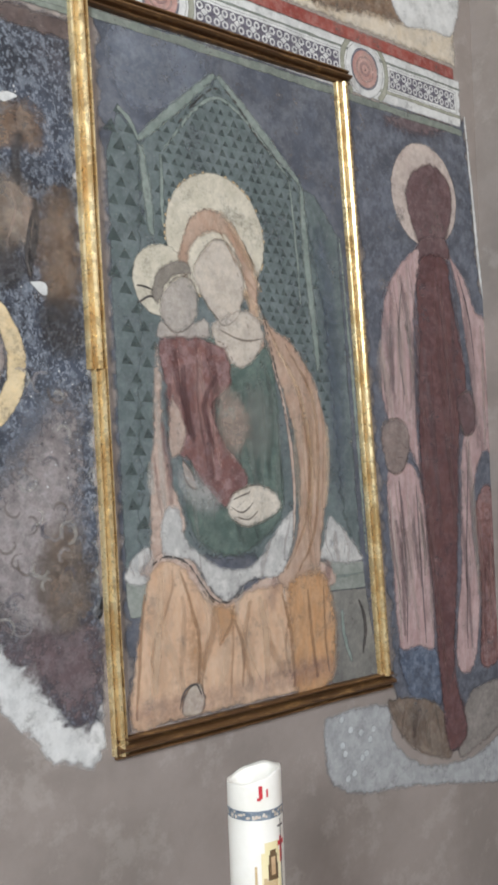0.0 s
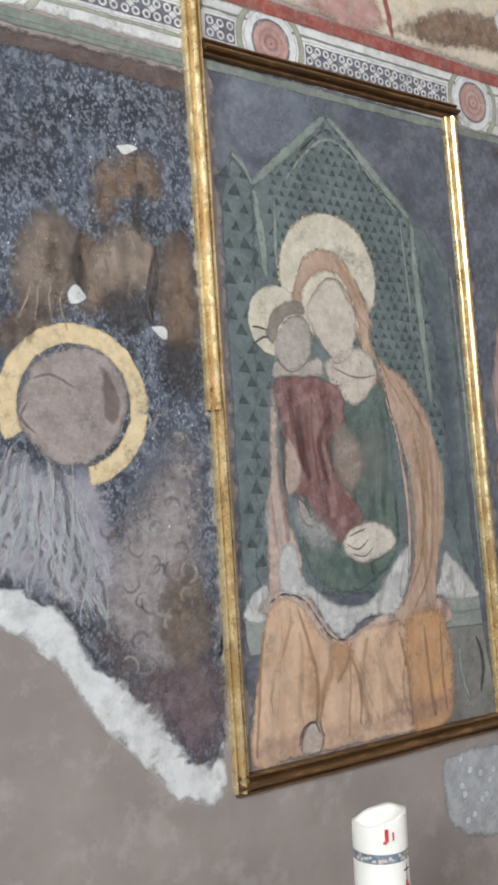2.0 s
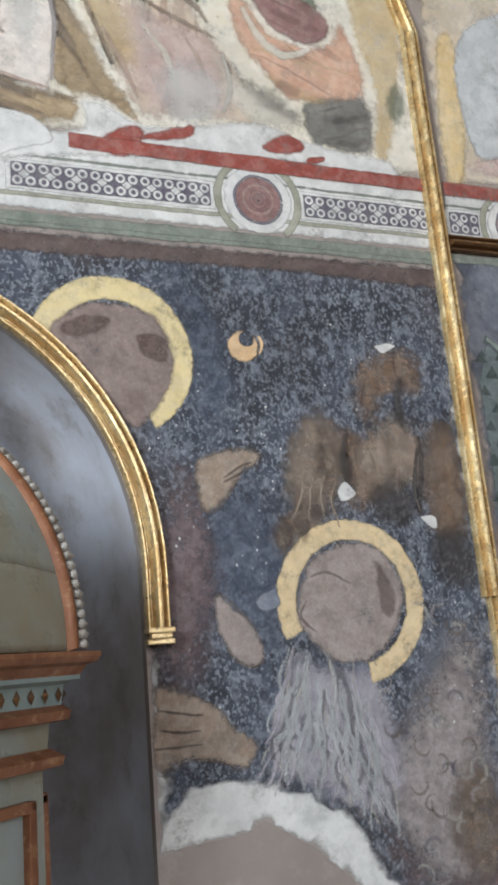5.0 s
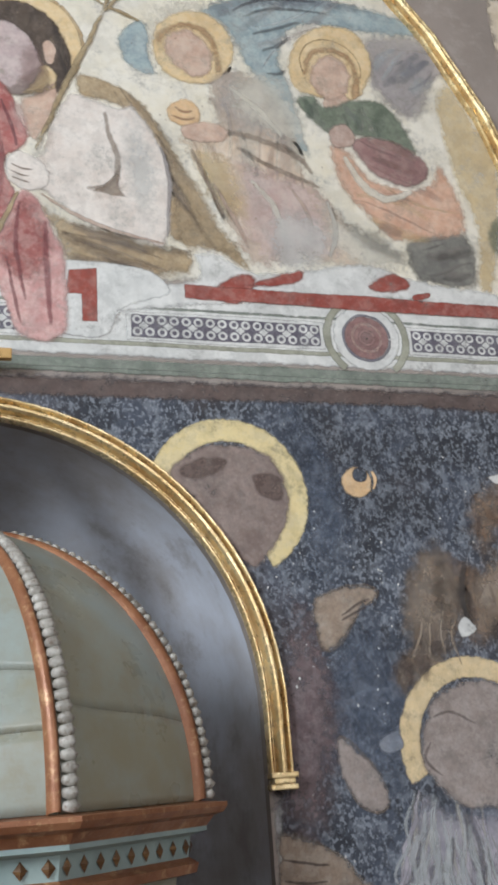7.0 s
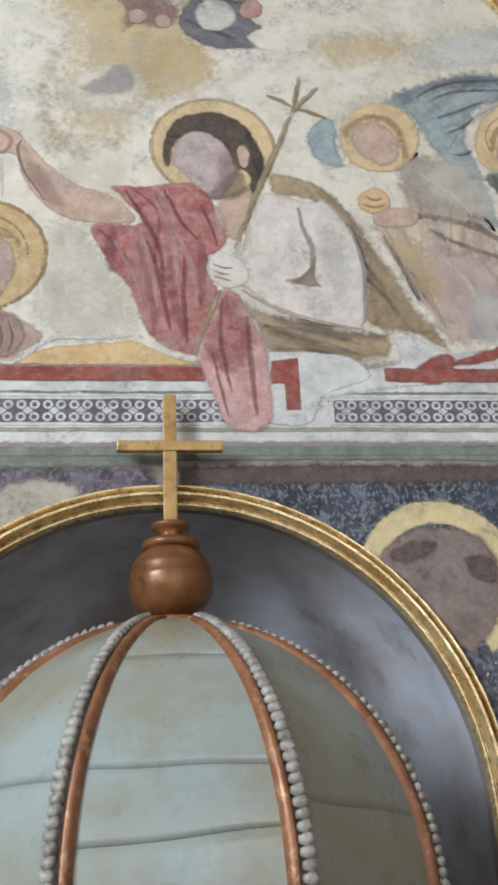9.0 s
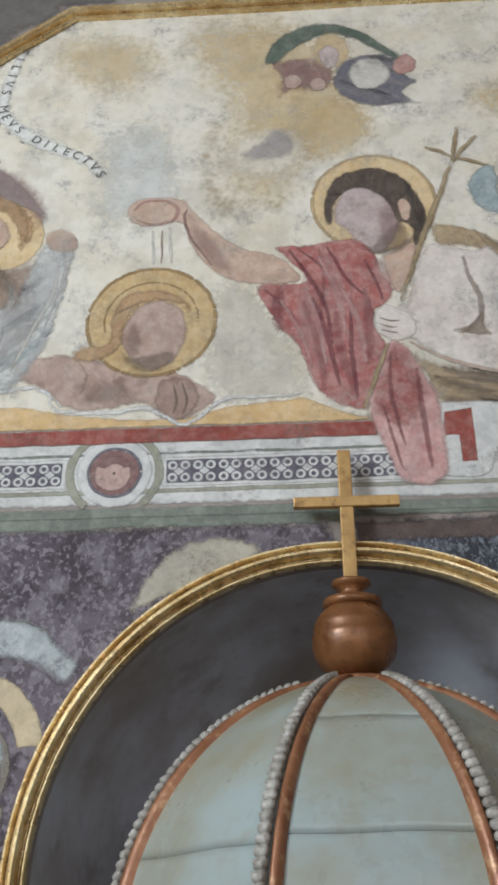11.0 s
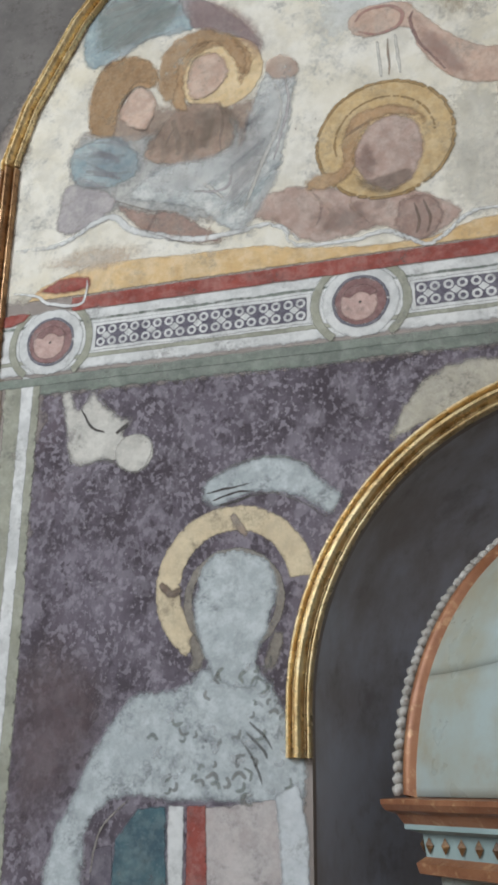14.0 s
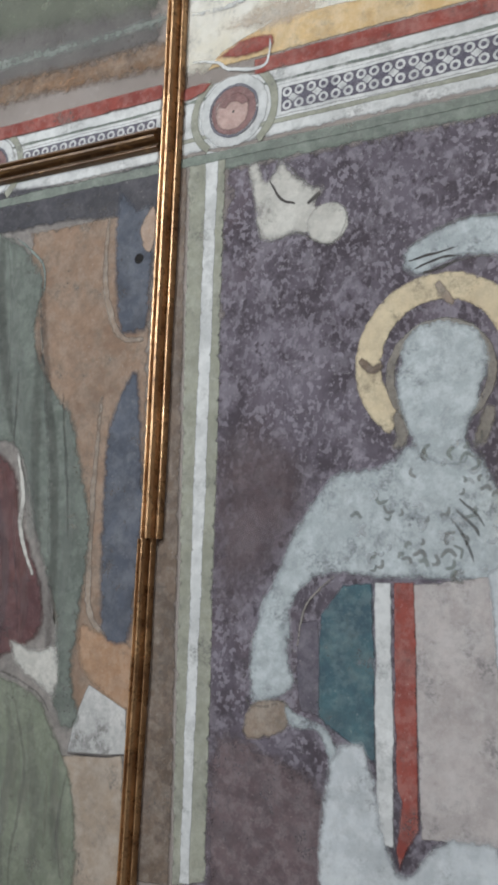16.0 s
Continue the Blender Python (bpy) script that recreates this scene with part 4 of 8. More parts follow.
stroke(west_fresco, "finger_line", thin(DARK, 0.55), 6, 0.007, [(-0.22, 1.98), (-0.19, 1.95), (-0.17, 1.92)])
stroke(west_fresco, "arm_outline", WARMGREY, 4, 0.006, [(-0.49, 1.82), (-0.55, 1.76), (-0.57, 1.67)])
poly(west_fresco, "cloth_shadow", PURPLE3, 3, [(-0.57, 1.72), (-0.52, 1.73), (-0.51, 1.53), (-0.56, 1.54), (-0.57, 1.61)], rim=0.004)
poly(west_fresco, "teal_cloth", TEAL, 4, [(-0.52, 1.74), (-0.47, 1.8), (-0.4, 1.81), (-0.39, 1.45), (-0.47, 1.5), (-0.52, 1.53)], rim=0.005)
poly(west_fresco, "white_border", LIMEWHITE, 4, [(-0.4, 1.81), (-0.36, 1.81), (-0.35, 1.3), (-0.39, 1.3)], rim=0.004)
poly(west_fresco, "red_border", RED, 5, [(-0.36, 1.81), (-0.31, 1.81), (-0.3, 1.34), (-0.33, 1.29), (-0.34, 1.25), (-0.35, 1.3), (-0.34, 1.39), (-0.35, 1.41)], rim=0.004)
poly(west_fresco, "pale_cloth", PINKGREY, 4, [(-0.32, 1.81), (-0.12, 1.83), (-0.13, 1.33), (-0.15, 1.32), (-0.3, 1.32)], rim=0.004)
patch(west_fresco, "pale_loss", LIMEBLUE, 6, [(-0.49, 1.44), (-0.42, 1.49), (-0.39, 1.44), (-0.35, 1.31), (-0.33, 1.27), (-0.27, 1.33), (-0.15, 1.33), (-0.14, 1.19), (-0.48, 1.14)])
patch(west_fresco, "forearm", PALEBLUE, 5, [(-0.6, 1.57), (-0.57, 1.54), (-0.5, 1.51), (-0.47, 1.45), (-0.48, 1.39), (-0.52, 1.49), (-0.58, 1.5)])
patch(west_fresco, "cut_wrist", TAN, 4, [(-0.68, 1.54), (-0.6, 1.56), (-0.58, 1.51), (-0.64, 1.48), (-0.69, 1.48)])
patch(west_fresco, "brown_cloud", MAROON, 1, [(-0.78, 1.48), (-0.6, 1.46), (-0.48, 1.39), (-0.48, 1.18), (-0.77, 1.13)], rim=0.03)
poly(west_fresco, "pale_edge", LIMEBLUE, 6, [(-0.17, 1.83), (-0.11, 1.86), (-0.089, 1.76), (-0.089, 1.1), (-0.15, 1.1), (-0.135, 1.45)], rim=0.008)

east_fresco = fresco_group("east_fresco", "worn night-blue wall painting with haloed bearded figure and rocks")
poly(east_fresco, "lime_border", LIMEWHITE, 0, [(2.19, 2.7), (2.19, 1), (2.19, 0.91), (2.15, 0.88), (2.03, 0.92), (1.92, 1.05), (1.83, 1.14), (1.77, 1.23), (1.71, 1.31), (1.63, 1.38), (1.55, 1.43), (1.285, 1.4), (1.285, 1.8), (1.6, 2.6)], rim=0.005)
poly(east_fresco, "field", NIGHT, 1, [(0.62, 2.81), (2.18, 2.81), (2.2, 1.25), (2.19, 1), (2.14, 0.98), (2.06, 1.01), (1.99, 1.1), (1.99, 1.16), (1.93, 1.18), (1.88, 1.24), (1.8, 1.29), (1.76, 1.38), (1.71, 1.43), (1.63, 1.48), (1.55, 1.5), (1.45, 1.53), (1.37, 1.52), (1.31, 1.46), (1.29, 1.46), (1.285, 1.9)] + arch_points(0.7, 0, 88, 16), rim=0.007)
poly(east_fresco, "brown_strip", BROWNDARK, 2, [(0.62, 2.8), (2.17, 2.8), (2.17, 2.725), (1.7, 2.74), (1.2, 2.735), (0.62, 2.73)], rim=0.012)
poly(east_fresco, "green_strip", GREENGREY, 3, [(0.62, 2.845), (2.165, 2.845), (2.165, 2.8), (0.62, 2.803)], rim=0.004)
patch(east_fresco, "blue_cloud", thin(BLUE, 0.6), 2, [(1.43, 2.13), (1.55, 2.18), (1.67, 2.03), (1.61, 1.82), (1.46, 1.9), (1.41, 1.96)], rim=0.08)
patch(east_fresco, "blue_cloud", thin(BLUE, 0.6), 2, [(1.35, 2.68), (1.47, 2.73), (1.54, 2.44), (1.49, 2.3), (1.4, 2.31), (1.4, 2.49)], rim=0.08)
patch(east_fresco, "purple_cloud", MAROON, 2, [(1.31, 2.04), (1.37, 2.25), (1.45, 2.17), (1.46, 1.96), (1.42, 1.76), (1.3, 1.73)], rim=0.08)
patch(east_fresco, "grey_cloud", LAVENDER, 2, [(1.86, 1.65), (2.01, 1.87), (2.18, 1.89), (2.2, 1.62), (2.19, 1.3), (2.18, 1.11), (1.93, 1.18), (1.78, 1.38), (1.66, 1.42), (1.75, 1.53)], rim=0.08)
patch(east_fresco, "brown_cloud", MAROON, 3, [(2, 1.26), (2.17, 1.28), (2.17, 1), (2.07, 1.01), (1.99, 1.12), (1.79, 1.37), (1.91, 1.38)], rim=0.08)
patch(east_fresco, "brown_cloud", thin(BROWN, .7), 3, [(2.03, 1.49), (2.12, 1.51), (2.17, 1.32), (2.08, 1.24), (2, 1.33)], rim=0.07)
drapery(patch(east_fresco, "rock", thin(BROWN, 0.75), 3, [(1.69, 2.35), (1.77, 2.38), (1.81, 2.31), (1.82, 2.21), (1.75, 2.1), (1.68, 2.1), (1.65, 2.18)], rim=0.05), 4, BROWNDARK, TAN, 8)
drapery(patch(east_fresco, "rock", thin(TAN, 0.75), 4, [(1.9, 2.33), (1.97, 2.38), (2.04, 2.32), (2.06, 2.23), (1.96, 2.17), (1.85, 2.18), (1.85, 2.27)], rim=0.05), 5, BROWN, PINKTAN, 6)
drapery(patch(east_fresco, "rock", thin(OCHREBROWN, 0.75), 3, [(1.87, 2.48), (1.95, 2.55), (2.04, 2.55), (2.07, 2.49), (2.04, 2.41), (1.97, 2.43), (1.93, 2.33), (1.87, 2.37)], rim=0.05), 4, BROWNDARK, TAN, 8)
drapery(patch(east_fresco, "rock", thin(BROWN, 0.75), 3, [(2.04, 2.32), (2.15, 2.36), (2.16, 2.23), (2.15, 2.08), (2.06, 2.05), (2.02, 2.14), (2.08, 2.2)], rim=0.05), 4, BROWNDARK, TAN, 8)
drapery(patch(east_fresco, "rock", thin(BROWN, 0.75), 3, [(1.61, 2.09), (1.68, 2.14), (1.75, 2.09), (1.69, 2.06), (1.62, 2.02)], rim=0.05), 4, BROWNDARK, TAN, 8)
drapery(patch(east_fresco, "rock", thin(OCHREBROWN, 0.75), 3, [(1.77, 2.35), (1.88, 2.32), (1.96, 2.27), (1.89, 2.14), (1.81, 2.15)], rim=0.05), 4, BROWNDARK, TAN, 8)
stroke(east_fresco, "rock_crack", thin(DARK, 0.7), 5, 0.02, [(2.034, 2.318), (2.036, 2.229), (2.017, 2.126)])
stroke(east_fresco, "rock_crack", thin(DARK, 0.6), 5, 0.03, [(2.005, 2.484), (1.989, 2.407), (1.997, 2.332)])
stroke(east_fresco, "rock_crack", thin(DARK, 0.6), 5, 0.02, [(1.834, 2.342), (1.813, 2.255), (1.819, 2.184)])
patch(east_fresco, "rock_shade", thin(DARK, 0.55), 5, [(1.882, 2.184), (1.967, 2.214), (2.009, 2.141), (1.969, 2.083), (1.891, 2.113)], rim=0.03)
patch(east_fresco, "rock_shade", thin(DARK, 0.55), 5, [(2.032, 2.054), (2.137, 2.081), (2.176, 1.978), (2.134, 1.921), (2.053, 1.953)], rim=0.03)
patch(east_fresco, "rock", thin(TAN, 0.6), 4, [(1.667, 2.281), (1.726, 2.36), (1.787, 2.341), (1.807, 2.255), (1.788, 2.184), (1.679, 2.155), (1.644, 2.183)], rim=0.04)
patch(east_fresco, "rock", thin(OCHREBROWN, 0.6), 4, [(2.065, 2.334), (2.144, 2.337), (2.16, 2.185), (2.153, 2.066), (2.065, 2.053), (2.029, 2.17)], rim=0.04)
stroke(east_fresco, "dry_stem", thin(TANPALE, 0.55), 6, 0.008, [(1.659, 2.101), (1.696, 2.183), (1.699, 2.253)])
stroke(east_fresco, "dry_stem", thin(TANPALE, 0.55), 6, 0.008, [(1.704, 2.1), (1.713, 2.169), (1.731, 2.24)])
stroke(east_fresco, "dry_stem", thin(TANPALE, 0.55), 6, 0.008, [(1.749, 2.1), (1.743, 2.169), (1.761, 2.226)])
stroke(east_fresco, "dry_stem", thin(TANPALE, 0.55), 6, 0.008, [(1.786, 2.085), (1.77, 2.155), (1.79, 2.205)])
patch(east_fresco, "chip", LIMEWHITE, 5, [(1.79, 2.18), (1.81, 2.2), (1.84, 2.17), (1.8, 2.15)])
patch(east_fresco, "chip", LIMEWHITE, 5, [(1.94, 2.56), (1.98, 2.57), (2, 2.56), (1.96, 2.54)])
patch(east_fresco, "chip", LIMEWHITE, 5, [(2.02, 2.11), (2.06, 2.11), (2.06, 2.08), (2.03, 2.09)])
stroke(east_fresco, "rock_crack", DARK, 5, 0.012, [(2.03, 2.29), (2.01, 2.18), (2.02, 2.12)])
patch(east_fresco, "chip", BLUEGREY, 5, [(1.55, 1.92), (1.6, 1.95), (1.61, 1.91), (1.57, 1.9)])
disc(east_fresco, "comma_mark", PEACH, 4, (1.57, 2.54), 0.040)
disc(east_fresco, "comma_gap", NIGHT, 5, (1.58, 2.56), 0.020)
stroke(east_fresco, "comma_tail", PEACH, 6, 0.01, [(1.61, 2.57), (1.62, 2.55), (1.61, 2.52)])
patch(east_fresco, "painted_hand", TAN, 4, [(1.43, 2.25), (1.51, 2.28), (1.59, 2.27), (1.57, 2.23), (1.54, 2.22), (1.49, 2.15), (1.44, 2.13), (1.43, 2.18)])
contour(east_fresco, 6, thin(BROWN, 0.38), [(1.43, 2.25), (1.51, 2.28), (1.59, 2.27), (1.57, 2.23), (1.54, 2.22), (1.49, 2.15), (1.44, 2.13), (1.43, 2.18)])
stroke(east_fresco, "finger_line", thin(BROWNDARK, 0.6), 5, 0.007, [(1.49, 2.21), (1.54, 2.24), (1.57, 2.25)])
stroke(east_fresco, "finger_line", thin(BROWNDARK, 0.6), 5, 0.007, [(1.49, 2.2), (1.53, 2.22), (1.56, 2.23)])
ring(east_fresco, "halo", HALOEAST, 4, (1.8, 1.91), 0.200, .72, -82, 206)
patch(east_fresco, "head_oval", HEADGREY, 5, [(1.66, 1.93), (1.7, 2.01), (1.8, 2.05), (1.89, 2.03), (1.94, 1.94), (1.92, 1.85), (1.85, 1.78), (1.75, 1.77), (1.68, 1.83), (1.65, 1.88)])
patch(east_fresco, "head_shade", thin(HAIRBROWN, 0.5), 6, [(1.85, 2.03), (1.89, 1.99), (1.92, 1.91), (1.9, 1.86), (1.87, 1.89), (1.87, 1.96)])
stroke(east_fresco, "brow_line", thin(BROWNDARK, 0.45), 6, 0.008, [(1.69, 1.97), (1.74, 1.98), (1.8, 1.95)])
stroke(east_fresco, "brow_line", thin(BROWNDARK, 0.45), 6, 0.008, [(1.68, 1.92), (1.66, 1.88), (1.7, 1.84)])
patch(east_fresco, "painted_hand", HEADGREY, 4, [(1.45, 1.93), (1.48, 1.93), (1.55, 1.85), (1.56, 1.79), (1.51, 1.78), (1.46, 1.84)])
contour(east_fresco, 6, thin(BROWN, 0.38), [(1.45, 1.93), (1.48, 1.93), (1.55, 1.85), (1.56, 1.79), (1.51, 1.78), (1.46, 1.84)])
patch(east_fresco, "painted_hand", TAN, 4, [(1.3, 1.74), (1.35, 1.74), (1.43, 1.7), (1.48, 1.65), (1.53, 1.61), (1.49, 1.56), (1.4, 1.59), (1.34, 1.58), (1.29, 1.57)])
contour(east_fresco, 6, thin(BROWN, 0.38), [(1.3, 1.74), (1.35, 1.74), (1.43, 1.7), (1.48, 1.65), (1.53, 1.61), (1.49, 1.56), (1.4, 1.59), (1.34, 1.58), (1.29, 1.57)])
stroke(east_fresco, "finger_line", thin(BROWNDARK, 0.6), 5, 0.007, [(1.3, 1.7), (1.35, 1.69), (1.41, 1.68)])
stroke(east_fresco, "finger_line", thin(BROWNDARK, 0.6), 5, 0.007, [(1.3, 1.66), (1.35, 1.65), (1.4, 1.65)])
stroke(east_fresco, "finger_line", thin(BROWNDARK, 0.6), 5, 0.007, [(1.29, 1.62), (1.34, 1.62), (1.4, 1.62)])
patch(east_fresco, "beard_mass", thin(BEARD, .6), 3, [(1.63, 1.83), (1.72, 1.78), (1.84, 1.77), (1.9, 1.65), (1.91, 1.46), (1.8, 1.41), (1.69, 1.46), (1.58, 1.51), (1.53, 1.54), (1.57, 1.67)], rim=0.03)
patch(east_fresco, "halo_loss", thin(BLUEGREY, 0.5), 3, [(2.01, 1.91), (2.08, 1.87), (2.06, 1.77), (1.97, 1.68), (1.91, 1.55), (1.89, 1.65), (1.99, 1.8)], rim=0.03)
ring(east_fresco, "halo", HALOYELLOW, 4, (1.24, 2.5), 0.200, .68, -62, 165)
patch(east_fresco, "head_oval", HEADBROWN, 5, [(1.09, 2.55), (1.17, 2.62), (1.27, 2.63), (1.36, 2.59), (1.39, 2.5), (1.37, 2.42), (1.32, 2.35), (1.28, 2.33), (1.22, 2.39), (1.15, 2.49)])
patch(east_fresco, "hair_patch", thin(HAIRBROWN, 0.75), 6, [(1.12, 2.57), (1.19, 2.6), (1.24, 2.59), (1.22, 2.56), (1.15, 2.54)])
patch(east_fresco, "hair_patch", thin(HAIRBROWN, 0.75), 6, [(1.31, 2.56), (1.37, 2.55), (1.37, 2.49), (1.32, 2.5), (1.3, 2.54)])

lunette_fresco = fresco_group("lunette_fresco", "pale yellow lunette fresco of a river baptism with angels")
poly(lunette_fresco, "field", CREAM, 0, [(-0.955, 3.05)] + lunette_line + [(2.185, 3.05)], rim=0.004)
patch(lunette_fresco, "warm_sky", thin(OCHRESKY, 0.62), 1, [(0.109, 4.622), (0.572, 4.611), (0.705, 4.473), (0.88, 4.106), (1.098, 4.047), (0.774, 3.981), (0.644, 3.926), (0.542, 3.728), (0.295, 3.722), (0.23, 3.888), (0.259, 4.102), (0.172, 4.293)], rim=0.12)
patch(lunette_fresco, "warm_sky", thin(TANSKY, 0.5), 1, [(0.267, 4.124), (0.333, 4.131), (0.341, 3.944), (0.357, 3.86), (0.452, 3.854), (0.482, 3.781), (0.264, 3.753)], rim=0.05)
patch(lunette_fresco, "warm_sky", thin(OCHRESKY, 0.55), 1, [(0.524, 4.187), (0.705, 4.163), (0.745, 4.027), (0.58, 3.93), (0.529, 4.062)], rim=0.05)
patch(lunette_fresco, "warm_sky", thin(OCHRESKY, 0.5), 1, [(-0.262, 4.547), (0.112, 4.544), (0.17, 4.341), (0.04, 4.185), (-0.184, 4.247), (-0.304, 4.424)], rim=0.09)
patch(lunette_fresco, "warm_sky", thin(OCHRESKY, 0.6), 1, [(1.045, 4.248), (1.345, 4.297), (1.503, 4.201), (1.324, 4.08), (1.096, 4.041), (1.005, 4.117)], rim=0.09)
patch(lunette_fresco, "cool_sky", thin(GREYSKY, 0.8), 1, [(-0.091, 4.125), (0.175, 4.153), (0.247, 3.846), (0.203, 3.688), (0.033, 3.677), (-0.007, 3.565), (-0.11, 3.724), (-0.11, 3.93)], rim=0.09)
patch(lunette_fresco, "cool_sky", thin(GREYSKY, 0.8), 1, [(1.385, 4.191), (1.687, 4.306), (1.745, 4.156), (1.489, 4.093), (1.352, 4.041)], rim=0.07)
patch(lunette_fresco, "cool_sky", thin(LIMECREAM, .8), 1, [(0.29, 3.48), (0.41, 3.47), (0.51, 3.24), (0.52, 3.14), (0.34, 3.14), (0.27, 3.23)], rim=0.09)
patch(lunette_fresco, "cool_sky", thin(LIMECREAM, .8), 1, [(0.27, 3.49), (0.4, 3.52), (0.51, 3.31), (0.56, 3.16), (0.38, 3.12), (0.29, 3.13)], rim=0.09)
patch(lunette_fresco, "cool_sky", thin(LIMECREAM, .8), 1, [(1.03, 3.89), (1.16, 4.03), (1.4, 4.02), (1.34, 3.74), (1.13, 3.65), (1.04, 3.71)], rim=0.09)
poly(lunette_fresco, "ochre_strip", OCHRE, 2, [(-0.86, 3.064), (0.8, 3.062), (0.66, 3.08), (0.52, 3.14), (0.32, 3.12), (0.22, 3.09), (0.11, 3.09), (-0.08, 3.11), (-0.2, 3.14), (-0.26, 3.14), (-0.46, 3.15), (-0.66, 3.16), (-0.82, 3.11)], rim=0.005)
patch(lunette_fresco, "dove_glow", GLOWWHITE, 2, [(0.317, 3.978), (0.358, 4.041), (0.44, 4.068), (0.52, 4.052), (0.55, 3.974), (0.508, 3.903), (0.421, 3.881), (0.341, 3.913)], rim=0.06)
patch(lunette_fresco, "dove", thin(WINGGREY, 0.75), 3, [(0.358, 3.965), (0.398, 4.005), (0.426, 4.021), (0.456, 4.063), (0.501, 4.053), (0.522, 4.002), (0.494, 3.956), (0.406, 3.949)], rim=0.02)
patch(lunette_fresco, "green_arc", DARKGREEN, 2, [(0.441, 4.365), (0.477, 4.45), (0.568, 4.509), (0.659, 4.514), (0.743, 4.475), (0.824, 4.4), (0.865, 4.358), (0.835, 4.326), (0.752, 4.4), (0.652, 4.447), (0.551, 4.405), (0.499, 4.351), (0.456, 4.339)], rim=0.012)
patch(lunette_fresco, "red_cloud", thin(ROSEDARK, 0.8), 2, [(0.457, 4.339), (0.546, 4.362), (0.634, 4.343), (0.647, 4.259), (0.592, 4.216), (0.534, 4.232), (0.491, 4.189), (0.458, 4.18), (0.49, 4.27)], rim=0.02)
patch(lunette_fresco, "small_oval", SKINROSE, 4, [(0.58, 4.259), (0.608, 4.276), (0.627, 4.251), (0.615, 4.219), (0.585, 4.222)], rim=0.008)
patch(lunette_fresco, "small_oval", SKINROSE, 4, [(0.5, 4.279), (0.531, 4.296), (0.553, 4.266), (0.534, 4.232), (0.506, 4.241)], rim=0.008)
patch(lunette_fresco, "small_halo", thin(HALOTAN, 0.7), 2, [(0.59, 4.383), (0.61, 4.45), (0.654, 4.472), (0.7, 4.436), (0.708, 4.362), (0.672, 4.317), (0.613, 4.328)], rim=0.02)
patch(lunette_fresco, "small_oval", SKINGREY, 3, [(0.612, 4.393), (0.642, 4.416), (0.67, 4.387), (0.664, 4.329), (0.636, 4.312), (0.614, 4.342)], rim=0.008)
drapery(patch(lunette_fresco, "grey_figure", SLATE, 2, [(0.653, 4.278), (0.698, 4.346), (0.784, 4.364), (0.847, 4.345), (0.854, 4.287), (0.905, 4.241), (0.859, 4.203), (0.901, 4.163), (0.98, 4.133), (0.851, 4.148), (0.753, 4.146), (0.681, 4.187), (0.652, 4.235)], rim=0.012), 3, SLATEDARK, WINGGREY, 6, False)
patch(lunette_fresco, "white_oval", PALE, 3, [(0.698, 4.284), (0.723, 4.337), (0.77, 4.35), (0.811, 4.323), (0.824, 4.27), (0.791, 4.226), (0.741, 4.215), (0.709, 4.241)], rim=0.01)
patch(lunette_fresco, "small_hand", ROSE, 3, [(0.835, 4.322), (0.868, 4.358), (0.903, 4.34), (0.907, 4.3), (0.869, 4.272), (0.842, 4.281)], rim=0.01)
disc(lunette_fresco, "halo", HALOTAN, 3, (0.74, 3.77), 0.180)
ring(lunette_fresco, "halo_rim", TANSKY, 4, (0.74, 3.77), 0.180, .93, 0, 360)
patch(lunette_fresco, "face_oval", SKINGREY, 4, [(0.627, 3.732), (0.648, 3.803), (0.704, 3.844), (0.763, 3.82), (0.795, 3.765), (0.805, 3.691), (0.785, 3.632), (0.751, 3.589), (0.713, 3.592), (0.684, 3.627), (0.662, 3.665), (0.636, 3.691)])
drapery(patch(lunette_fresco, "hair", HAIRDARK, 5, [(0.601, 3.707), (0.606, 3.8), (0.636, 3.861), (0.69, 3.891), (0.762, 3.893), (0.824, 3.858), (0.864, 3.792), (0.885, 3.711), (0.873, 3.637), (0.834, 3.61), (0.828, 3.674), (0.793, 3.7), (0.776, 3.741), (0.755, 3.781), (0.716, 3.813), (0.671, 3.802), (0.642, 3.763), (0.63, 3.699)], rim=0.008), 6, DARK, BROWN, 4)
patch(lunette_fresco, "face_shade", thin(ROSEDARK, 0.4), 6, [(0.74, 3.78), (0.794, 3.743), (0.807, 3.673), (0.774, 3.617), (0.737, 3.615), (0.746, 3.706)], rim=0.03)
patch(lunette_fresco, "ear", SKIN, 6, [(0.807, 3.762), (0.829, 3.775), (0.846, 3.746), (0.834, 3.702), (0.812, 3.707)])
patch(lunette_fresco, "beard", thin(BROWN, 0.4), 6, [(0.687, 3.634), (0.719, 3.618), (0.752, 3.638), (0.787, 3.687), (0.816, 3.688), (0.832, 3.629), (0.809, 3.592), (0.766, 3.581), (0.718, 3.589)], rim=0.012)
patch(lunette_fresco, "neck", SKIN, 4, [(0.776, 3.59), (0.825, 3.634), (0.854, 3.621), (0.832, 3.532), (0.795, 3.452), (0.763, 3.485), (0.748, 3.58)])
drapery(patch(lunette_fresco, "fur", FURBROWN, 3, [(0.9, 3.679), (0.981, 3.669), (1.067, 3.619), (1.127, 3.528), (1.176, 3.409), (1.232, 3.276), (1.334, 3.153), (1.323, 3.114), (1.234, 3.175), (1.164, 3.19), (1.122, 3.192), (1.108, 3.372), (1.059, 3.507), (1.005, 3.576), (0.904, 3.597)]), 4, BROWN, TANPALE, 14, False)
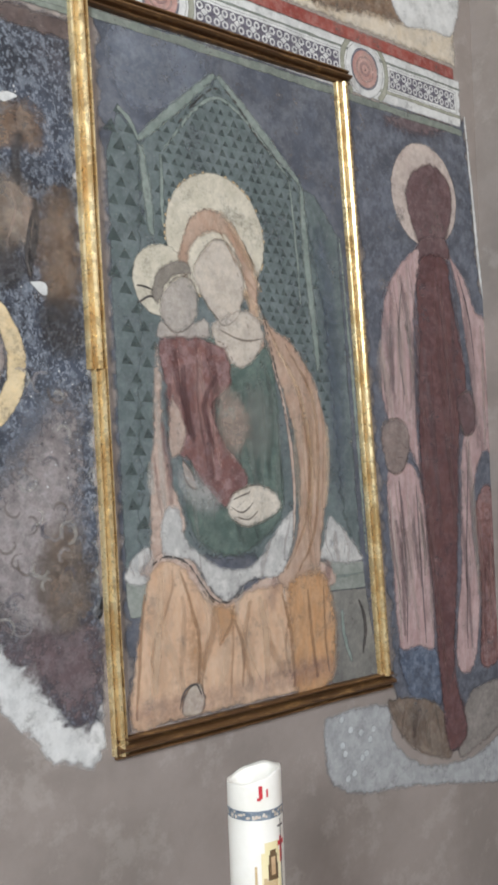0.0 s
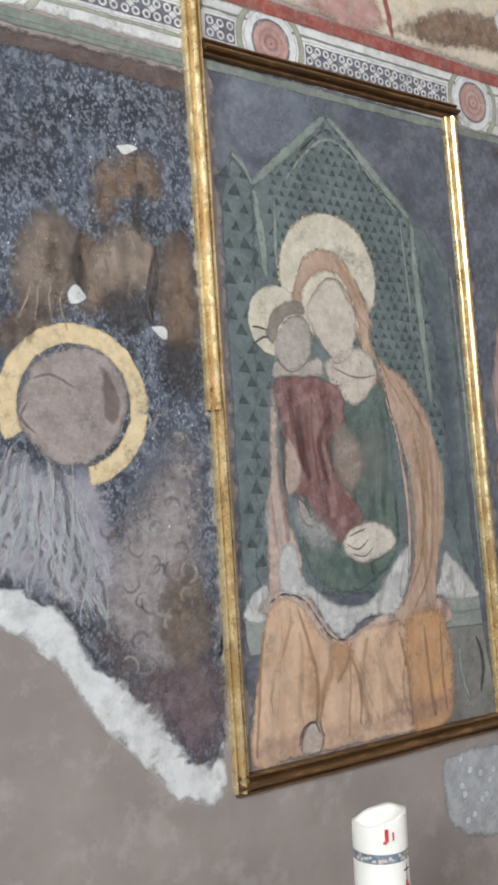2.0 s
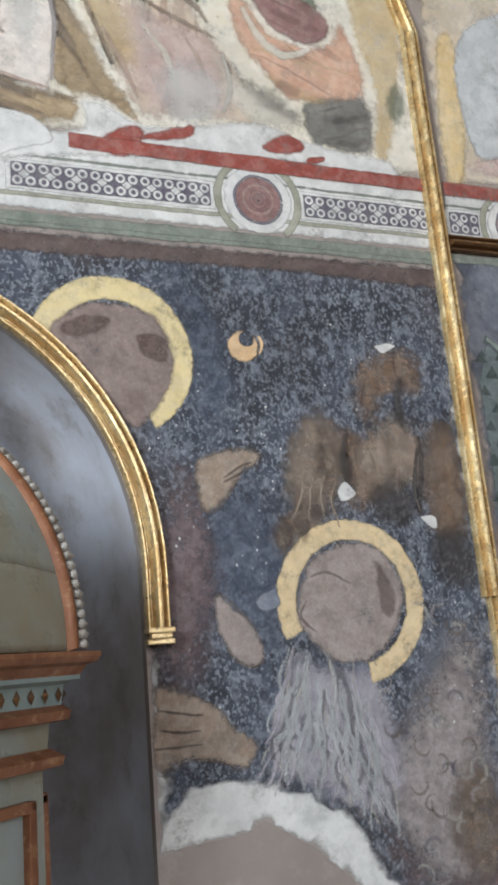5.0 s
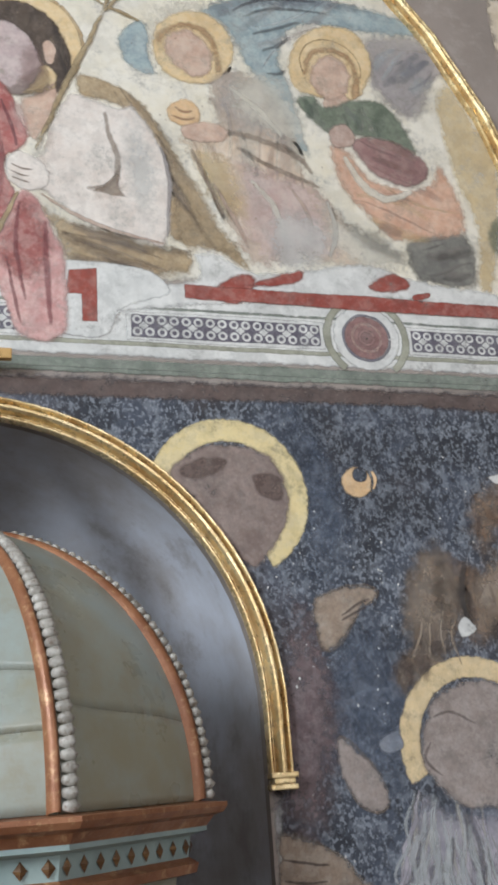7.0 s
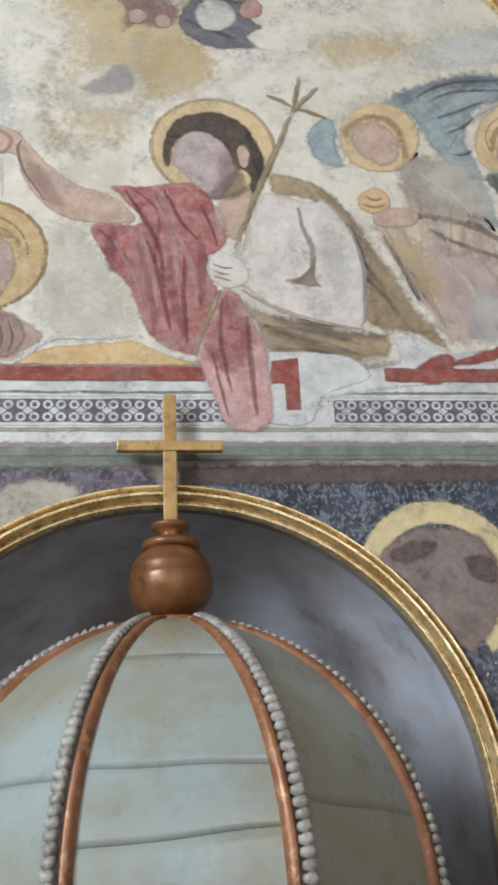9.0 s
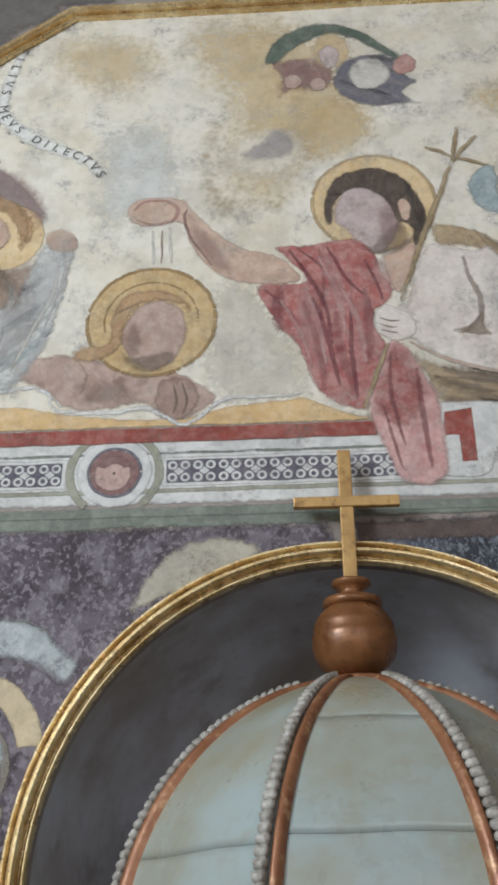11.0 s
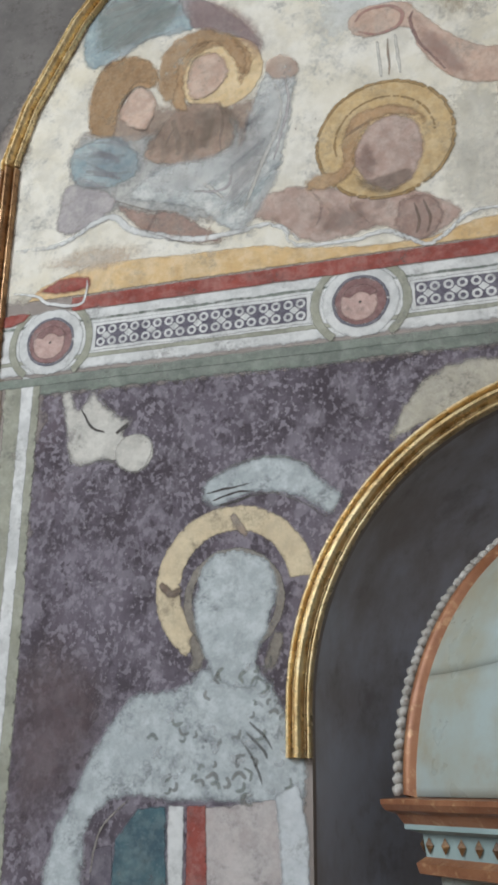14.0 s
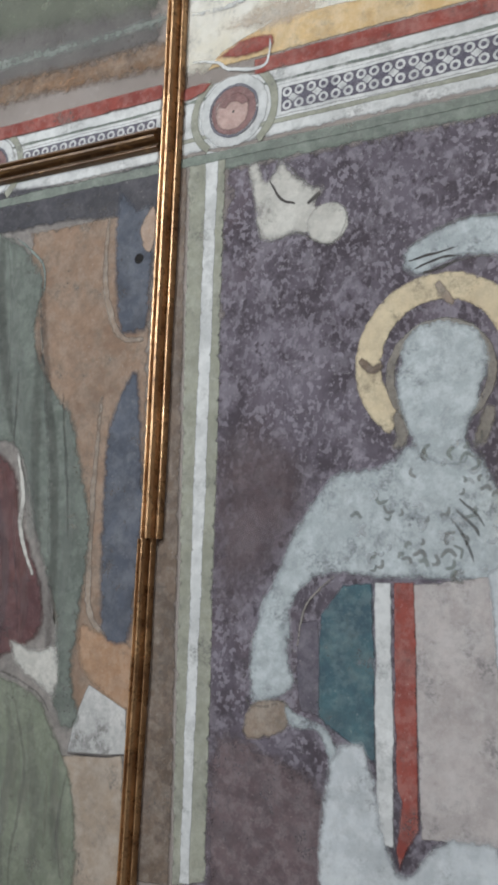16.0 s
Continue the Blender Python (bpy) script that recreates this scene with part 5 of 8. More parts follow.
drapery(patch(lunette_fresco, "fur", FURBROWN, 3, [(0.779, 3.285), (0.874, 3.232), (0.983, 3.195), (1.093, 3.175), (1.149, 3.176), (1.184, 3.146), (1.169, 3.09), (1.085, 3.078), (1.001, 3.053), (0.922, 3.082), (0.869, 3.106), (0.844, 3.168), (0.808, 3.214)], rim=0.02), 4, BROWN, TANPALE, 14, False)
patch(lunette_fresco, "fur", thin(FURBROWN, 0.85), 3, [(1.104, 3.518), (1.191, 3.409), (1.26, 3.269), (1.332, 3.162), (1.233, 3.169), (1.149, 3.183), (1.141, 3.339), (1.131, 3.441)], rim=0.02)
patch(lunette_fresco, "bare_chest", PALESKIN, 4, [(0.821, 3.522), (0.875, 3.619), (0.934, 3.613), (1.006, 3.59), (1.051, 3.601), (1.102, 3.524), (1.139, 3.441), (1.147, 3.34), (1.127, 3.173), (1.078, 3.165), (0.983, 3.194), (0.901, 3.217), (0.821, 3.275), (0.78, 3.318), (0.732, 3.332), (0.726, 3.373), (0.757, 3.405), (0.791, 3.409), (0.807, 3.461)])
patch(lunette_fresco, "chest_shade", thin(PINKTAN, 0.55), 5, [(0.828, 3.496), (0.862, 3.464), (0.866, 3.379), (0.921, 3.348), (0.994, 3.384), (1.003, 3.301), (0.919, 3.298), (0.85, 3.329), (0.813, 3.377), (0.805, 3.444)], rim=0.05)
patch(lunette_fresco, "chest_light", thin(LIMEWHITE, 0.5), 5, [(1.004, 3.558), (1.062, 3.543), (1.098, 3.44), (1.101, 3.288), (1.061, 3.222), (1.019, 3.335), (1.012, 3.453)], rim=0.05)
stroke(lunette_fresco, "arm_line", thin(TAN, 0.55), 6, 0.018, [(0.971, 3.57), (0.976, 3.504), (0.997, 3.435), (0.996, 3.367), (0.962, 3.329), (0.913, 3.323)])
patch(lunette_fresco, "arm_gap", thin(TAN, 0.7), 6, [(0.963, 3.333), (1, 3.384), (1.005, 3.326), (1.029, 3.302), (0.968, 3.308), (0.92, 3.318)], rim=0.008)
stroke(lunette_fresco, "arm_line", thin(PINKTAN, 0.8), 6, 0.012, [(0.8, 3.294), (0.875, 3.245), (0.983, 3.203), (1.114, 3.175)])
stroke(lunette_fresco, "arm_line", thin(WINGGREY, 0.6), 6, 0.012, [(1.116, 3.475), (1.134, 3.373), (1.122, 3.192)])
drapery(patch(lunette_fresco, "red_robe", REDROBE, 4, [(0.453, 3.626), (0.545, 3.628), (0.673, 3.646), (0.73, 3.597), (0.75, 3.528), (0.778, 3.46), (0.755, 3.415), (0.721, 3.386), (0.728, 3.324), (0.749, 3.289), (0.712, 3.195), (0.678, 3.094), (0.603, 3.112), (0.55, 3.157), (0.529, 3.221), (0.502, 3.299), (0.453, 3.362), (0.401, 3.493), (0.532, 3.503), (0.494, 3.567)], rim=0.008), 5, REDDARK, PINKROBE, 10, False)
stroke(lunette_fresco, "fold_line", thin(REDDARK, 0.7), 6, 0.014, [(0.496, 3.611), (0.546, 3.517), (0.588, 3.418), (0.602, 3.287)])
stroke(lunette_fresco, "fold_line", thin(REDDARK, 0.7), 6, 0.012, [(0.602, 3.617), (0.644, 3.514), (0.692, 3.447)])
stroke(lunette_fresco, "fold_line", thin(REDDARK, 0.7), 6, 0.016, [(0.554, 3.45), (0.589, 3.319), (0.616, 3.161)])
stroke(lunette_fresco, "fold_line", thin(REDDARK, 0.7), 6, 0.014, [(0.657, 3.404), (0.651, 3.257), (0.658, 3.124)])
stroke(lunette_fresco, "fold_line", thin(REDDARK, 0.7), 6, 0.012, [(0.423, 3.481), (0.493, 3.397), (0.535, 3.277)])
stroke(lunette_fresco, "fold_line", thin(REDDARK, 0.7), 6, 0.01, [(0.701, 3.569), (0.728, 3.492), (0.744, 3.424)])
stroke(lunette_fresco, "fold_line", thin(REDDARK, 0.7), 6, 0.01, [(0.517, 3.617), (0.595, 3.529), (0.632, 3.403)])
stroke(lunette_fresco, "fold_line", thin(PINKROBE, 0.6), 6, 0.02, [(0.573, 3.589), (0.623, 3.453), (0.636, 3.321)])
stroke(lunette_fresco, "fold_line", thin(PINKROBE, 0.6), 6, 0.018, [(0.535, 3.483), (0.568, 3.351), (0.584, 3.223)])
stroke(lunette_fresco, "fold_line", thin(PINKROBE, 0.6), 6, 0.02, [(0.627, 3.487), (0.671, 3.371), (0.687, 3.226)])
stroke(lunette_fresco, "fold_line", thin(PINKROBE, 0.6), 6, 0.014, [(0.465, 3.446), (0.514, 3.348), (0.549, 3.222)])
patch(lunette_fresco, "red_robe", PINKROBE, 14, [(0.745, 3.292), (0.8, 3.27), (0.844, 3.168), (0.863, 3.106), (0.867, 2.986), (0.869, 2.927), (0.834, 2.884), (0.782, 2.881), (0.738, 2.911), (0.707, 3.013), (0.688, 3.072), (0.682, 3.117), (0.712, 3.195)], rim=0.012)
patch(lunette_fresco, "robe_shade", thin(REDROBE, 0.75), 15, [(0.745, 3.284), (0.793, 3.261), (0.824, 3.167), (0.814, 3.075), (0.76, 3.028), (0.714, 3.072), (0.695, 3.125), (0.716, 3.195)], rim=0.03)
stroke(lunette_fresco, "fold_line", thin(REDDARK, 0.5), 16, 0.012, [(0.751, 3.26), (0.742, 3.134), (0.768, 2.984)])
stroke(lunette_fresco, "fold_line", thin(REDDARK, 0.5), 16, 0.016, [(0.812, 3.214), (0.817, 3.075), (0.825, 2.92)])
stroke(lunette_fresco, "fold_line", thin(REDDARK, 0.5), 16, 0.009, [(0.722, 3.103), (0.739, 2.998), (0.757, 2.919)])
patch(lunette_fresco, "painted_hand", PALESKIN, 7, [(0.718, 3.386), (0.748, 3.413), (0.791, 3.398), (0.82, 3.36), (0.825, 3.324), (0.788, 3.298), (0.746, 3.303), (0.719, 3.337)], rim=0.008)
stroke(lunette_fresco, "finger_line", thin(TAN, 0.7), 8, 0.006, [(0.726, 3.373), (0.756, 3.361), (0.784, 3.359)])
stroke(lunette_fresco, "finger_line", thin(TAN, 0.7), 8, 0.006, [(0.723, 3.353), (0.753, 3.341), (0.778, 3.339)])
stroke(lunette_fresco, "finger_line", thin(TAN, 0.7), 8, 0.006, [(0.728, 3.332), (0.756, 3.325), (0.778, 3.321)])
stroke(lunette_fresco, "staff", STAFF, 9, 0.018, [(0.974, 3.912), (0.918, 3.763), (0.861, 3.622), (0.786, 3.413)])
stroke(lunette_fresco, "staff", STAFF, 17, 0.013, [(0.749, 3.292), (0.71, 3.195), (0.669, 3.089)])
stroke(lunette_fresco, "staff_tip", STAFF, 9, 0.013, [(1.003, 4.044), (0.988, 3.972), (0.974, 3.908)])
stroke(lunette_fresco, "staff_tip", STAFF, 9, 0.013, [(1.057, 4.004), (1.012, 3.954), (0.973, 3.902)])
stroke(lunette_fresco, "staff_tip", STAFF, 9, 0.013, [(0.9, 3.966), (0.942, 3.949), (0.975, 3.923)])
stroke(lunette_fresco, "staff_tip", STAFF, 9, 0.013, [(0.975, 3.927), (1.025, 3.907), (1.073, 3.887)])
patch(lunette_fresco, "arm", SKIN, 3, [(0.036, 3.78), (0.073, 3.819), (0.152, 3.822), (0.203, 3.807), (0.235, 3.761), (0.295, 3.683), (0.372, 3.63), (0.462, 3.597), (0.523, 3.528), (0.512, 3.498), (0.416, 3.495), (0.326, 3.518), (0.266, 3.569), (0.219, 3.648), (0.194, 3.716), (0.094, 3.709), (0.046, 3.736)], rim=0.008)
patch(lunette_fresco, "arm_shade", thin(ROSEDARK, 0.4), 4, [(0.209, 3.776), (0.252, 3.714), (0.311, 3.624), (0.356, 3.546), (0.296, 3.549), (0.242, 3.627), (0.21, 3.707)], rim=0.02)
stroke(lunette_fresco, "arm_line", thin(ROSE, 0.7), 5, 0.012, [(0.052, 3.771), (0.082, 3.804), (0.145, 3.806), (0.182, 3.772), (0.167, 3.733), (0.109, 3.72), (0.061, 3.743)])
stroke(lunette_fresco, "arm_line", thin(ROSEDARK, 0.6), 5, 0.01, [(0.209, 3.776), (0.202, 3.737), (0.222, 3.667), (0.284, 3.565)])
stroke(lunette_fresco, "water_line", PALE, 3, 0.008, [(0.11, 3.7), (0.12, 3.58)])
stroke(lunette_fresco, "water_line", TAN, 3, 0.006, [(0.14, 3.7), (0.14, 3.58)])
stroke(lunette_fresco, "water_line", PALE, 3, 0.008, [(0.16, 3.71), (0.17, 3.58)])
patch(lunette_fresco, "grey_wing", thin(WINGGREY, .7), 2, [(1.75, 3.93), (1.91, 3.98), (1.98, 3.91), (1.92, 3.69), (1.83, 3.68), (1.76, 3.78)], rim=0.03)
drapery(patch(lunette_fresco, "blue_wing", WINGBLUE, 2, [(1.224, 3.953), (1.318, 4.024), (1.471, 4.081), (1.622, 4.091), (1.756, 4.084), (1.888, 4.06), (1.965, 4.013), (1.905, 3.967), (1.735, 3.955), (1.604, 3.96), (1.53, 3.921), (1.495, 3.829), (1.516, 3.733), (1.543, 3.585), (1.554, 3.477), (1.496, 3.524), (1.437, 3.668), (1.384, 3.75), (1.345, 3.819), (1.307, 3.911)], rim=0.02), 3, WINGGREY, LIMEBLUE, 10, False)
patch(lunette_fresco, "wing_shade", thin(BLUEGREY, 0.55), 3, [(1.283, 3.994), (1.471, 4.075), (1.655, 4.089), (1.821, 4.066), (1.747, 4.029), (1.578, 4.016), (1.411, 3.983), (1.34, 3.928)], rim=0.03)
stroke(lunette_fresco, "feather_line", thin(SLATEDARK, 0.45), 4, 0.012, [(1.376, 3.96), (1.479, 4.009), (1.646, 4.021)])
stroke(lunette_fresco, "feather_line", thin(SLATEDARK, 0.45), 4, 0.012, [(1.402, 3.902), (1.486, 3.938), (1.556, 3.973)])
stroke(lunette_fresco, "feather_line", thin(SLATEDARK, 0.45), 4, 0.012, [(1.427, 3.844), (1.487, 3.878), (1.515, 3.91)])
stroke(lunette_fresco, "feather_line", thin(SLATEDARK, 0.45), 4, 0.012, [(1.433, 3.767), (1.473, 3.769), (1.5, 3.79)])
stroke(lunette_fresco, "feather_line", thin(SLATEDARK, 0.45), 4, 0.012, [(1.346, 3.978), (1.45, 4.038), (1.618, 4.061)])
patch(lunette_fresco, "blue_wing", WINGBLUE, 2, [(1.067, 3.893), (1.024, 3.847), (1.012, 3.798), (1.027, 3.746), (1.066, 3.712), (1.119, 3.716), (1.097, 3.784), (1.099, 3.861)], rim=0.012)
drapery(patch(lunette_fresco, "robe", ANGELTAN, 3, [(1.276, 3.761), (1.387, 3.775), (1.459, 3.692), (1.509, 3.602), (1.536, 3.458), (1.596, 3.356), (1.668, 3.257), (1.675, 3.126), (1.489, 3.15), (1.369, 3.115), (1.323, 3.146), (1.269, 3.244), (1.223, 3.359), (1.173, 3.46), (1.151, 3.512), (1.195, 3.541), (1.254, 3.534), (1.248, 3.625), (1.243, 3.698)], rim=0.03), 4, PINKTAN, LIMECREAM, 12)
patch(lunette_fresco, "robe_shade", thin(PINKROSE, 0.7), 4, [(1.294, 3.483), (1.408, 3.436), (1.525, 3.405), (1.588, 3.322), (1.612, 3.189), (1.49, 3.162), (1.372, 3.142), (1.313, 3.246), (1.274, 3.361)], rim=0.06)
patch(lunette_fresco, "robe_shade", thin(OCHRESKY, 0.5), 4, [(1.19, 3.478), (1.292, 3.465), (1.342, 3.381), (1.345, 3.28), (1.273, 3.277), (1.224, 3.376)], rim=0.05)
patch(lunette_fresco, "robe_shade", thin(WINGGREY, 0.5), 4, [(1.29, 3.739), (1.369, 3.753), (1.438, 3.672), (1.499, 3.546), (1.507, 3.493), (1.406, 3.542), (1.303, 3.573), (1.265, 3.644)], rim=0.05)
stroke(lunette_fresco, "fold_line", thin(TAN, 0.6), 5, 0.022, [(1.255, 3.543), (1.346, 3.542), (1.434, 3.522), (1.509, 3.484), (1.547, 3.433)])
stroke(lunette_fresco, "fold_line", thin(TAN, 0.6), 5, 0.016, [(1.326, 3.502), (1.411, 3.453), (1.511, 3.414), (1.568, 3.39)])
stroke(lunette_fresco, "fold_line", thin(PINKTAN, 0.6), 5, 0.014, [(1.254, 3.377), (1.302, 3.278), (1.341, 3.182)])
stroke(lunette_fresco, "fold_line", thin(TAN, 0.6), 5, 0.014, [(1.197, 3.479), (1.239, 3.377), (1.279, 3.269)])
stroke(lunette_fresco, "fold_line", thin(LIMECREAM, 0.6), 5, 0.02, [(1.317, 3.703), (1.402, 3.633), (1.468, 3.545)])
stroke(lunette_fresco, "fold_line", thin(LIMECREAM, 0.6), 5, 0.02, [(1.359, 3.399), (1.423, 3.316), (1.45, 3.185)])
stroke(lunette_fresco, "fold_line", thin(PINKTAN, 0.6), 5, 0.014, [(1.477, 3.386), (1.523, 3.286), (1.521, 3.17)])
stroke(lunette_fresco, "fold_line", thin(PALE, 0.6), 5, 0.018, [(1.578, 3.356), (1.593, 3.255), (1.565, 3.172)])
patch(lunette_fresco, "halo", HALOTAN, 4, [(1.107, 3.819), (1.124, 3.883), (1.166, 3.929), (1.224, 3.953), (1.286, 3.944), (1.329, 3.897), (1.342, 3.819), (1.314, 3.75), (1.271, 3.708), (1.209, 3.696), (1.152, 3.712), (1.119, 3.757)], rim=0.01)
patch(lunette_fresco, "hair", thin(HAIRTAN, 0.75), 5, [(1.116, 3.839), (1.155, 3.889), (1.22, 3.909), (1.276, 3.883), (1.301, 3.816), (1.3, 3.749), (1.271, 3.734), (1.266, 3.814), (1.232, 3.866), (1.177, 3.863), (1.138, 3.806)])
patch(lunette_fresco, "face_oval", SKIN, 6, [(1.136, 3.821), (1.164, 3.866), (1.217, 3.881), (1.261, 3.849), (1.279, 3.786), (1.262, 3.737), (1.223, 3.72), (1.179, 3.744), (1.147, 3.778)])
patch(lunette_fresco, "rose_bloom", PEACH, 6, [(1.137, 3.597), (1.161, 3.629), (1.196, 3.64), (1.227, 3.613), (1.227, 3.565), (1.188, 3.546), (1.149, 3.558)])
stroke(lunette_fresco, "petal_line", thin(ORANGE, 0.6), 7, 0.01, [(1.159, 3.611), (1.185, 3.594), (1.213, 3.604)])
stroke(lunette_fresco, "petal_line", thin(ORANGE, 0.6), 7, 0.01, [(1.151, 3.58), (1.183, 3.57), (1.217, 3.583)])
patch(lunette_fresco, "painted_hand", SKIN, 6, [(1.181, 3.552), (1.258, 3.574), (1.305, 3.555), (1.294, 3.515), (1.237, 3.505), (1.185, 3.51)], rim=0.008)
drapery(patch(lunette_fresco, "grey_wing", thin(WINGGREY, 0.8), 2, [(1.767, 3.855), (1.833, 3.911), (1.933, 3.937), (2.005, 3.912), (2.008, 3.849), (1.934, 3.784), (1.868, 3.684), (1.812, 3.722), (1.777, 3.778)], rim=0.02), 3, BLUEGREY, LIMEBLUE, 8, False)
patch(lunette_fresco, "ochre_post", thin(OCHRESKY, 0.6), 2, [(1.963, 3.762), (2.027, 3.813), (2.087, 3.684), (2.139, 3.536), (2.069, 3.127), (1.995, 3.118), (2.018, 3.309), (1.988, 3.468), (1.964, 3.615)], rim=0.02)
patch(lunette_fresco, "halo", HALOTAN, 3, [(1.506, 3.803), (1.528, 3.885), (1.583, 3.946), (1.655, 3.977), (1.723, 3.967), (1.767, 3.908), (1.768, 3.829), (1.736, 3.754), (1.686, 3.709), (1.581, 3.705), (1.518, 3.729)], rim=0.012)
ring(lunette_fresco, "halo_rim", thin(HALODARK, 0.5), 4, (1.638, 3.825), 0.098, 0.94, -20, 200)
drapery(patch(lunette_fresco, "hair", HAIRTAN, 4, [(1.548, 3.785), (1.563, 3.847), (1.604, 3.884), (1.67, 3.89), (1.714, 3.846), (1.723, 3.769), (1.704, 3.708), (1.68, 3.737), (1.686, 3.815), (1.657, 3.853), (1.606, 3.844), (1.579, 3.798), (1.564, 3.724)]), 5, BROWN, HALOTAN, 5, False)
patch(lunette_fresco, "face_oval", SKIN, 5, [(1.568, 3.766), (1.592, 3.835), (1.643, 3.864), (1.688, 3.833), (1.69, 3.764), (1.666, 3.718), (1.625, 3.696), (1.589, 3.721)])
patch(lunette_fresco, "neck", SKIN, 4, [(1.612, 3.713), (1.667, 3.73), (1.685, 3.702), (1.638, 3.658), (1.599, 3.676)])
drapery(patch(lunette_fresco, "robe", ANGELORANGE, 4, [(1.605, 3.543), (1.673, 3.539), (1.723, 3.461), (1.799, 3.422), (1.878, 3.447), (1.923, 3.529), (1.973, 3.45), (2.001, 3.339), (1.977, 3.286), (1.85, 3.259), (1.762, 3.25), (1.695, 3.32), (1.635, 3.392), (1.613, 3.456)], rim=0.02), 5, ROSEDARK, OCHRESKY, 8, False)
patch(lunette_fresco, "robe_shade", thin(GREYSTONE, 0.5), 5, [(1.603, 3.36), (1.68, 3.291), (1.761, 3.245), (1.817, 3.228), (1.808, 3.166), (1.725, 3.189), (1.634, 3.256)], rim=0.04)
patch(lunette_fresco, "robe", thin(LIMECREAM, 0.7), 4, [(1.588, 3.359), (1.65, 3.273), (1.759, 3.235), (1.793, 3.165), (1.663, 3.147), (1.586, 3.207), (1.552, 3.278)], rim=0.05)
drapery(patch(lunette_fresco, "shawl", SHAWL, 5, [(1.516, 3.69), (1.583, 3.717), (1.615, 3.678), (1.693, 3.71), (1.778, 3.719), (1.827, 3.673), (1.858, 3.61), (1.882, 3.551), (1.832, 3.528), (1.774, 3.57), (1.686, 3.586), (1.625, 3.567), (1.556, 3.623)]), 6, DARKGREEN, STONEGREEN, 6)
drapery(patch(lunette_fresco, "sleeve", ROSEDARK, 6, [(1.673, 3.56), (1.731, 3.589), (1.805, 3.577), (1.88, 3.546), (1.904, 3.491), (1.861, 3.433), (1.786, 3.434), (1.714, 3.474)]), 7, WINE, ROSE, 5, False)
stroke(lunette_fresco, "fold_line", thin(CREAM, 0.8), 7, 0.028, [(1.642, 3.515), (1.689, 3.425), (1.757, 3.38), (1.846, 3.416)])
patch(lunette_fresco, "painted_hand", SKINROSE, 7, [(1.607, 3.584), (1.63, 3.613), (1.664, 3.621), (1.686, 3.586), (1.675, 3.55), (1.631, 3.535), (1.607, 3.554)])
drapery(patch(lunette_fresco, "tree_stump", GREYSTONE, 3, [(1.804, 3.239), (1.882, 3.271), (1.99, 3.291), (2.011, 3.214), (1.992, 3.118), (1.888, 3.117), (1.817, 3.127)], rim=0.02), 4, DARK, WARMGREY, 6, False)
patch(lunette_fresco, "tree", thin(SHAWL, 0.6), 3, [(2.07, 3.322), (2.112, 3.359), (2.132, 3.304), (2.101, 3.222), (2.067, 3.243)], rim=0.02)
patch(lunette_fresco, "robe_light", thin(LIMECREAM, 0.6), 5, [(1.325, 3.724), (1.441, 3.759), (1.518, 3.654), (1.536, 3.542), (1.479, 3.534), (1.398, 3.571), (1.331, 3.61)], rim=0.05)
patch(lunette_fresco, "robe_light", thin(LIMEWHITE, 0.5), 5, [(1.401, 3.278), (1.513, 3.305), (1.575, 3.235), (1.524, 3.142), (1.417, 3.14)], rim=0.05)
patch(lunette_fresco, "pale_loss", LIMEWHITE, 6, [(0.84, 2.95), (0.87, 3.01), (0.94, 3.05), (1.18, 3.08), (1.18, 3.15), (1.24, 3.17), (1.32, 3.13), (1.4, 3.12), (1.66, 3.17), (1.79, 3.14), (1.92, 3.12), (2.06, 3.11), (2.05, 3.03), (1.74, 3.05), (1.42, 3.02), (1.12, 2.985), (0.98, 2.95), (0.89, 2.915)])
poly(lunette_fresco, "red_bracket", RED, 8, [(0.87, 3.08), (0.94, 3.09), (0.94, 2.94), (0.9, 2.94), (0.9, 3.01), (0.86, 3.01)], rim=0.003)
patch(lunette_fresco, "red_flake", RED, 8, [(1.22, 3.04), (1.3, 3.1), (1.35, 3.09), (1.31, 3.02), (1.25, 3.02)])
patch(lunette_fresco, "red_flake", RED, 8, [(1.32, 3.07), (1.39, 3.1), (1.48, 3.13), (1.47, 3.09), (1.38, 3.07)])
patch(lunette_fresco, "red_flake", RED, 8, [(1.67, 3.1), (1.74, 3.14), (1.79, 3.12), (1.78, 3.09), (1.69, 3.08)])
patch(lunette_fresco, "red_flake", RED, 8, [(1.8, 3.08), (1.85, 3.09), (1.84, 3.07), (1.8, 3.06)])
disc(lunette_fresco, "halo", HALOOCHRE, 3, (0.12, 3.39), 0.180)
ring(lunette_fresco, "halo_rim", HALODARK, 4, (0.12, 3.39), 0.180, .93, 0, 360)
ring(lunette_fresco, "halo_rim", HALODARK, 4, (0.12, 3.39), 0.130, .95, 0, 200)
drapery(patch(lunette_fresco, "hair", HAIRTAN, 5, [(0.011, 3.4), (0.032, 3.46), (0.085, 3.49), (0.163, 3.482), (0.219, 3.443), (0.212, 3.401), (0.179, 3.431), (0.12, 3.441), (0.074, 3.411), (0.058, 3.359), (0.047, 3.308), (0.005, 3.275), (-0.061, 3.265), (-0.093, 3.3), (-0.051, 3.329), (0.004, 3.334)]), 6, BROWN, HALOTAN, 6, False)
patch(lunette_fresco, "face_oval", SKINROSE, 4, [(0.051, 3.389), (0.083, 3.441), (0.149, 3.456), (0.206, 3.417), (0.214, 3.338), (0.191, 3.271), (0.145, 3.236), (0.099, 3.244), (0.058, 3.29), (0.038, 3.349)])
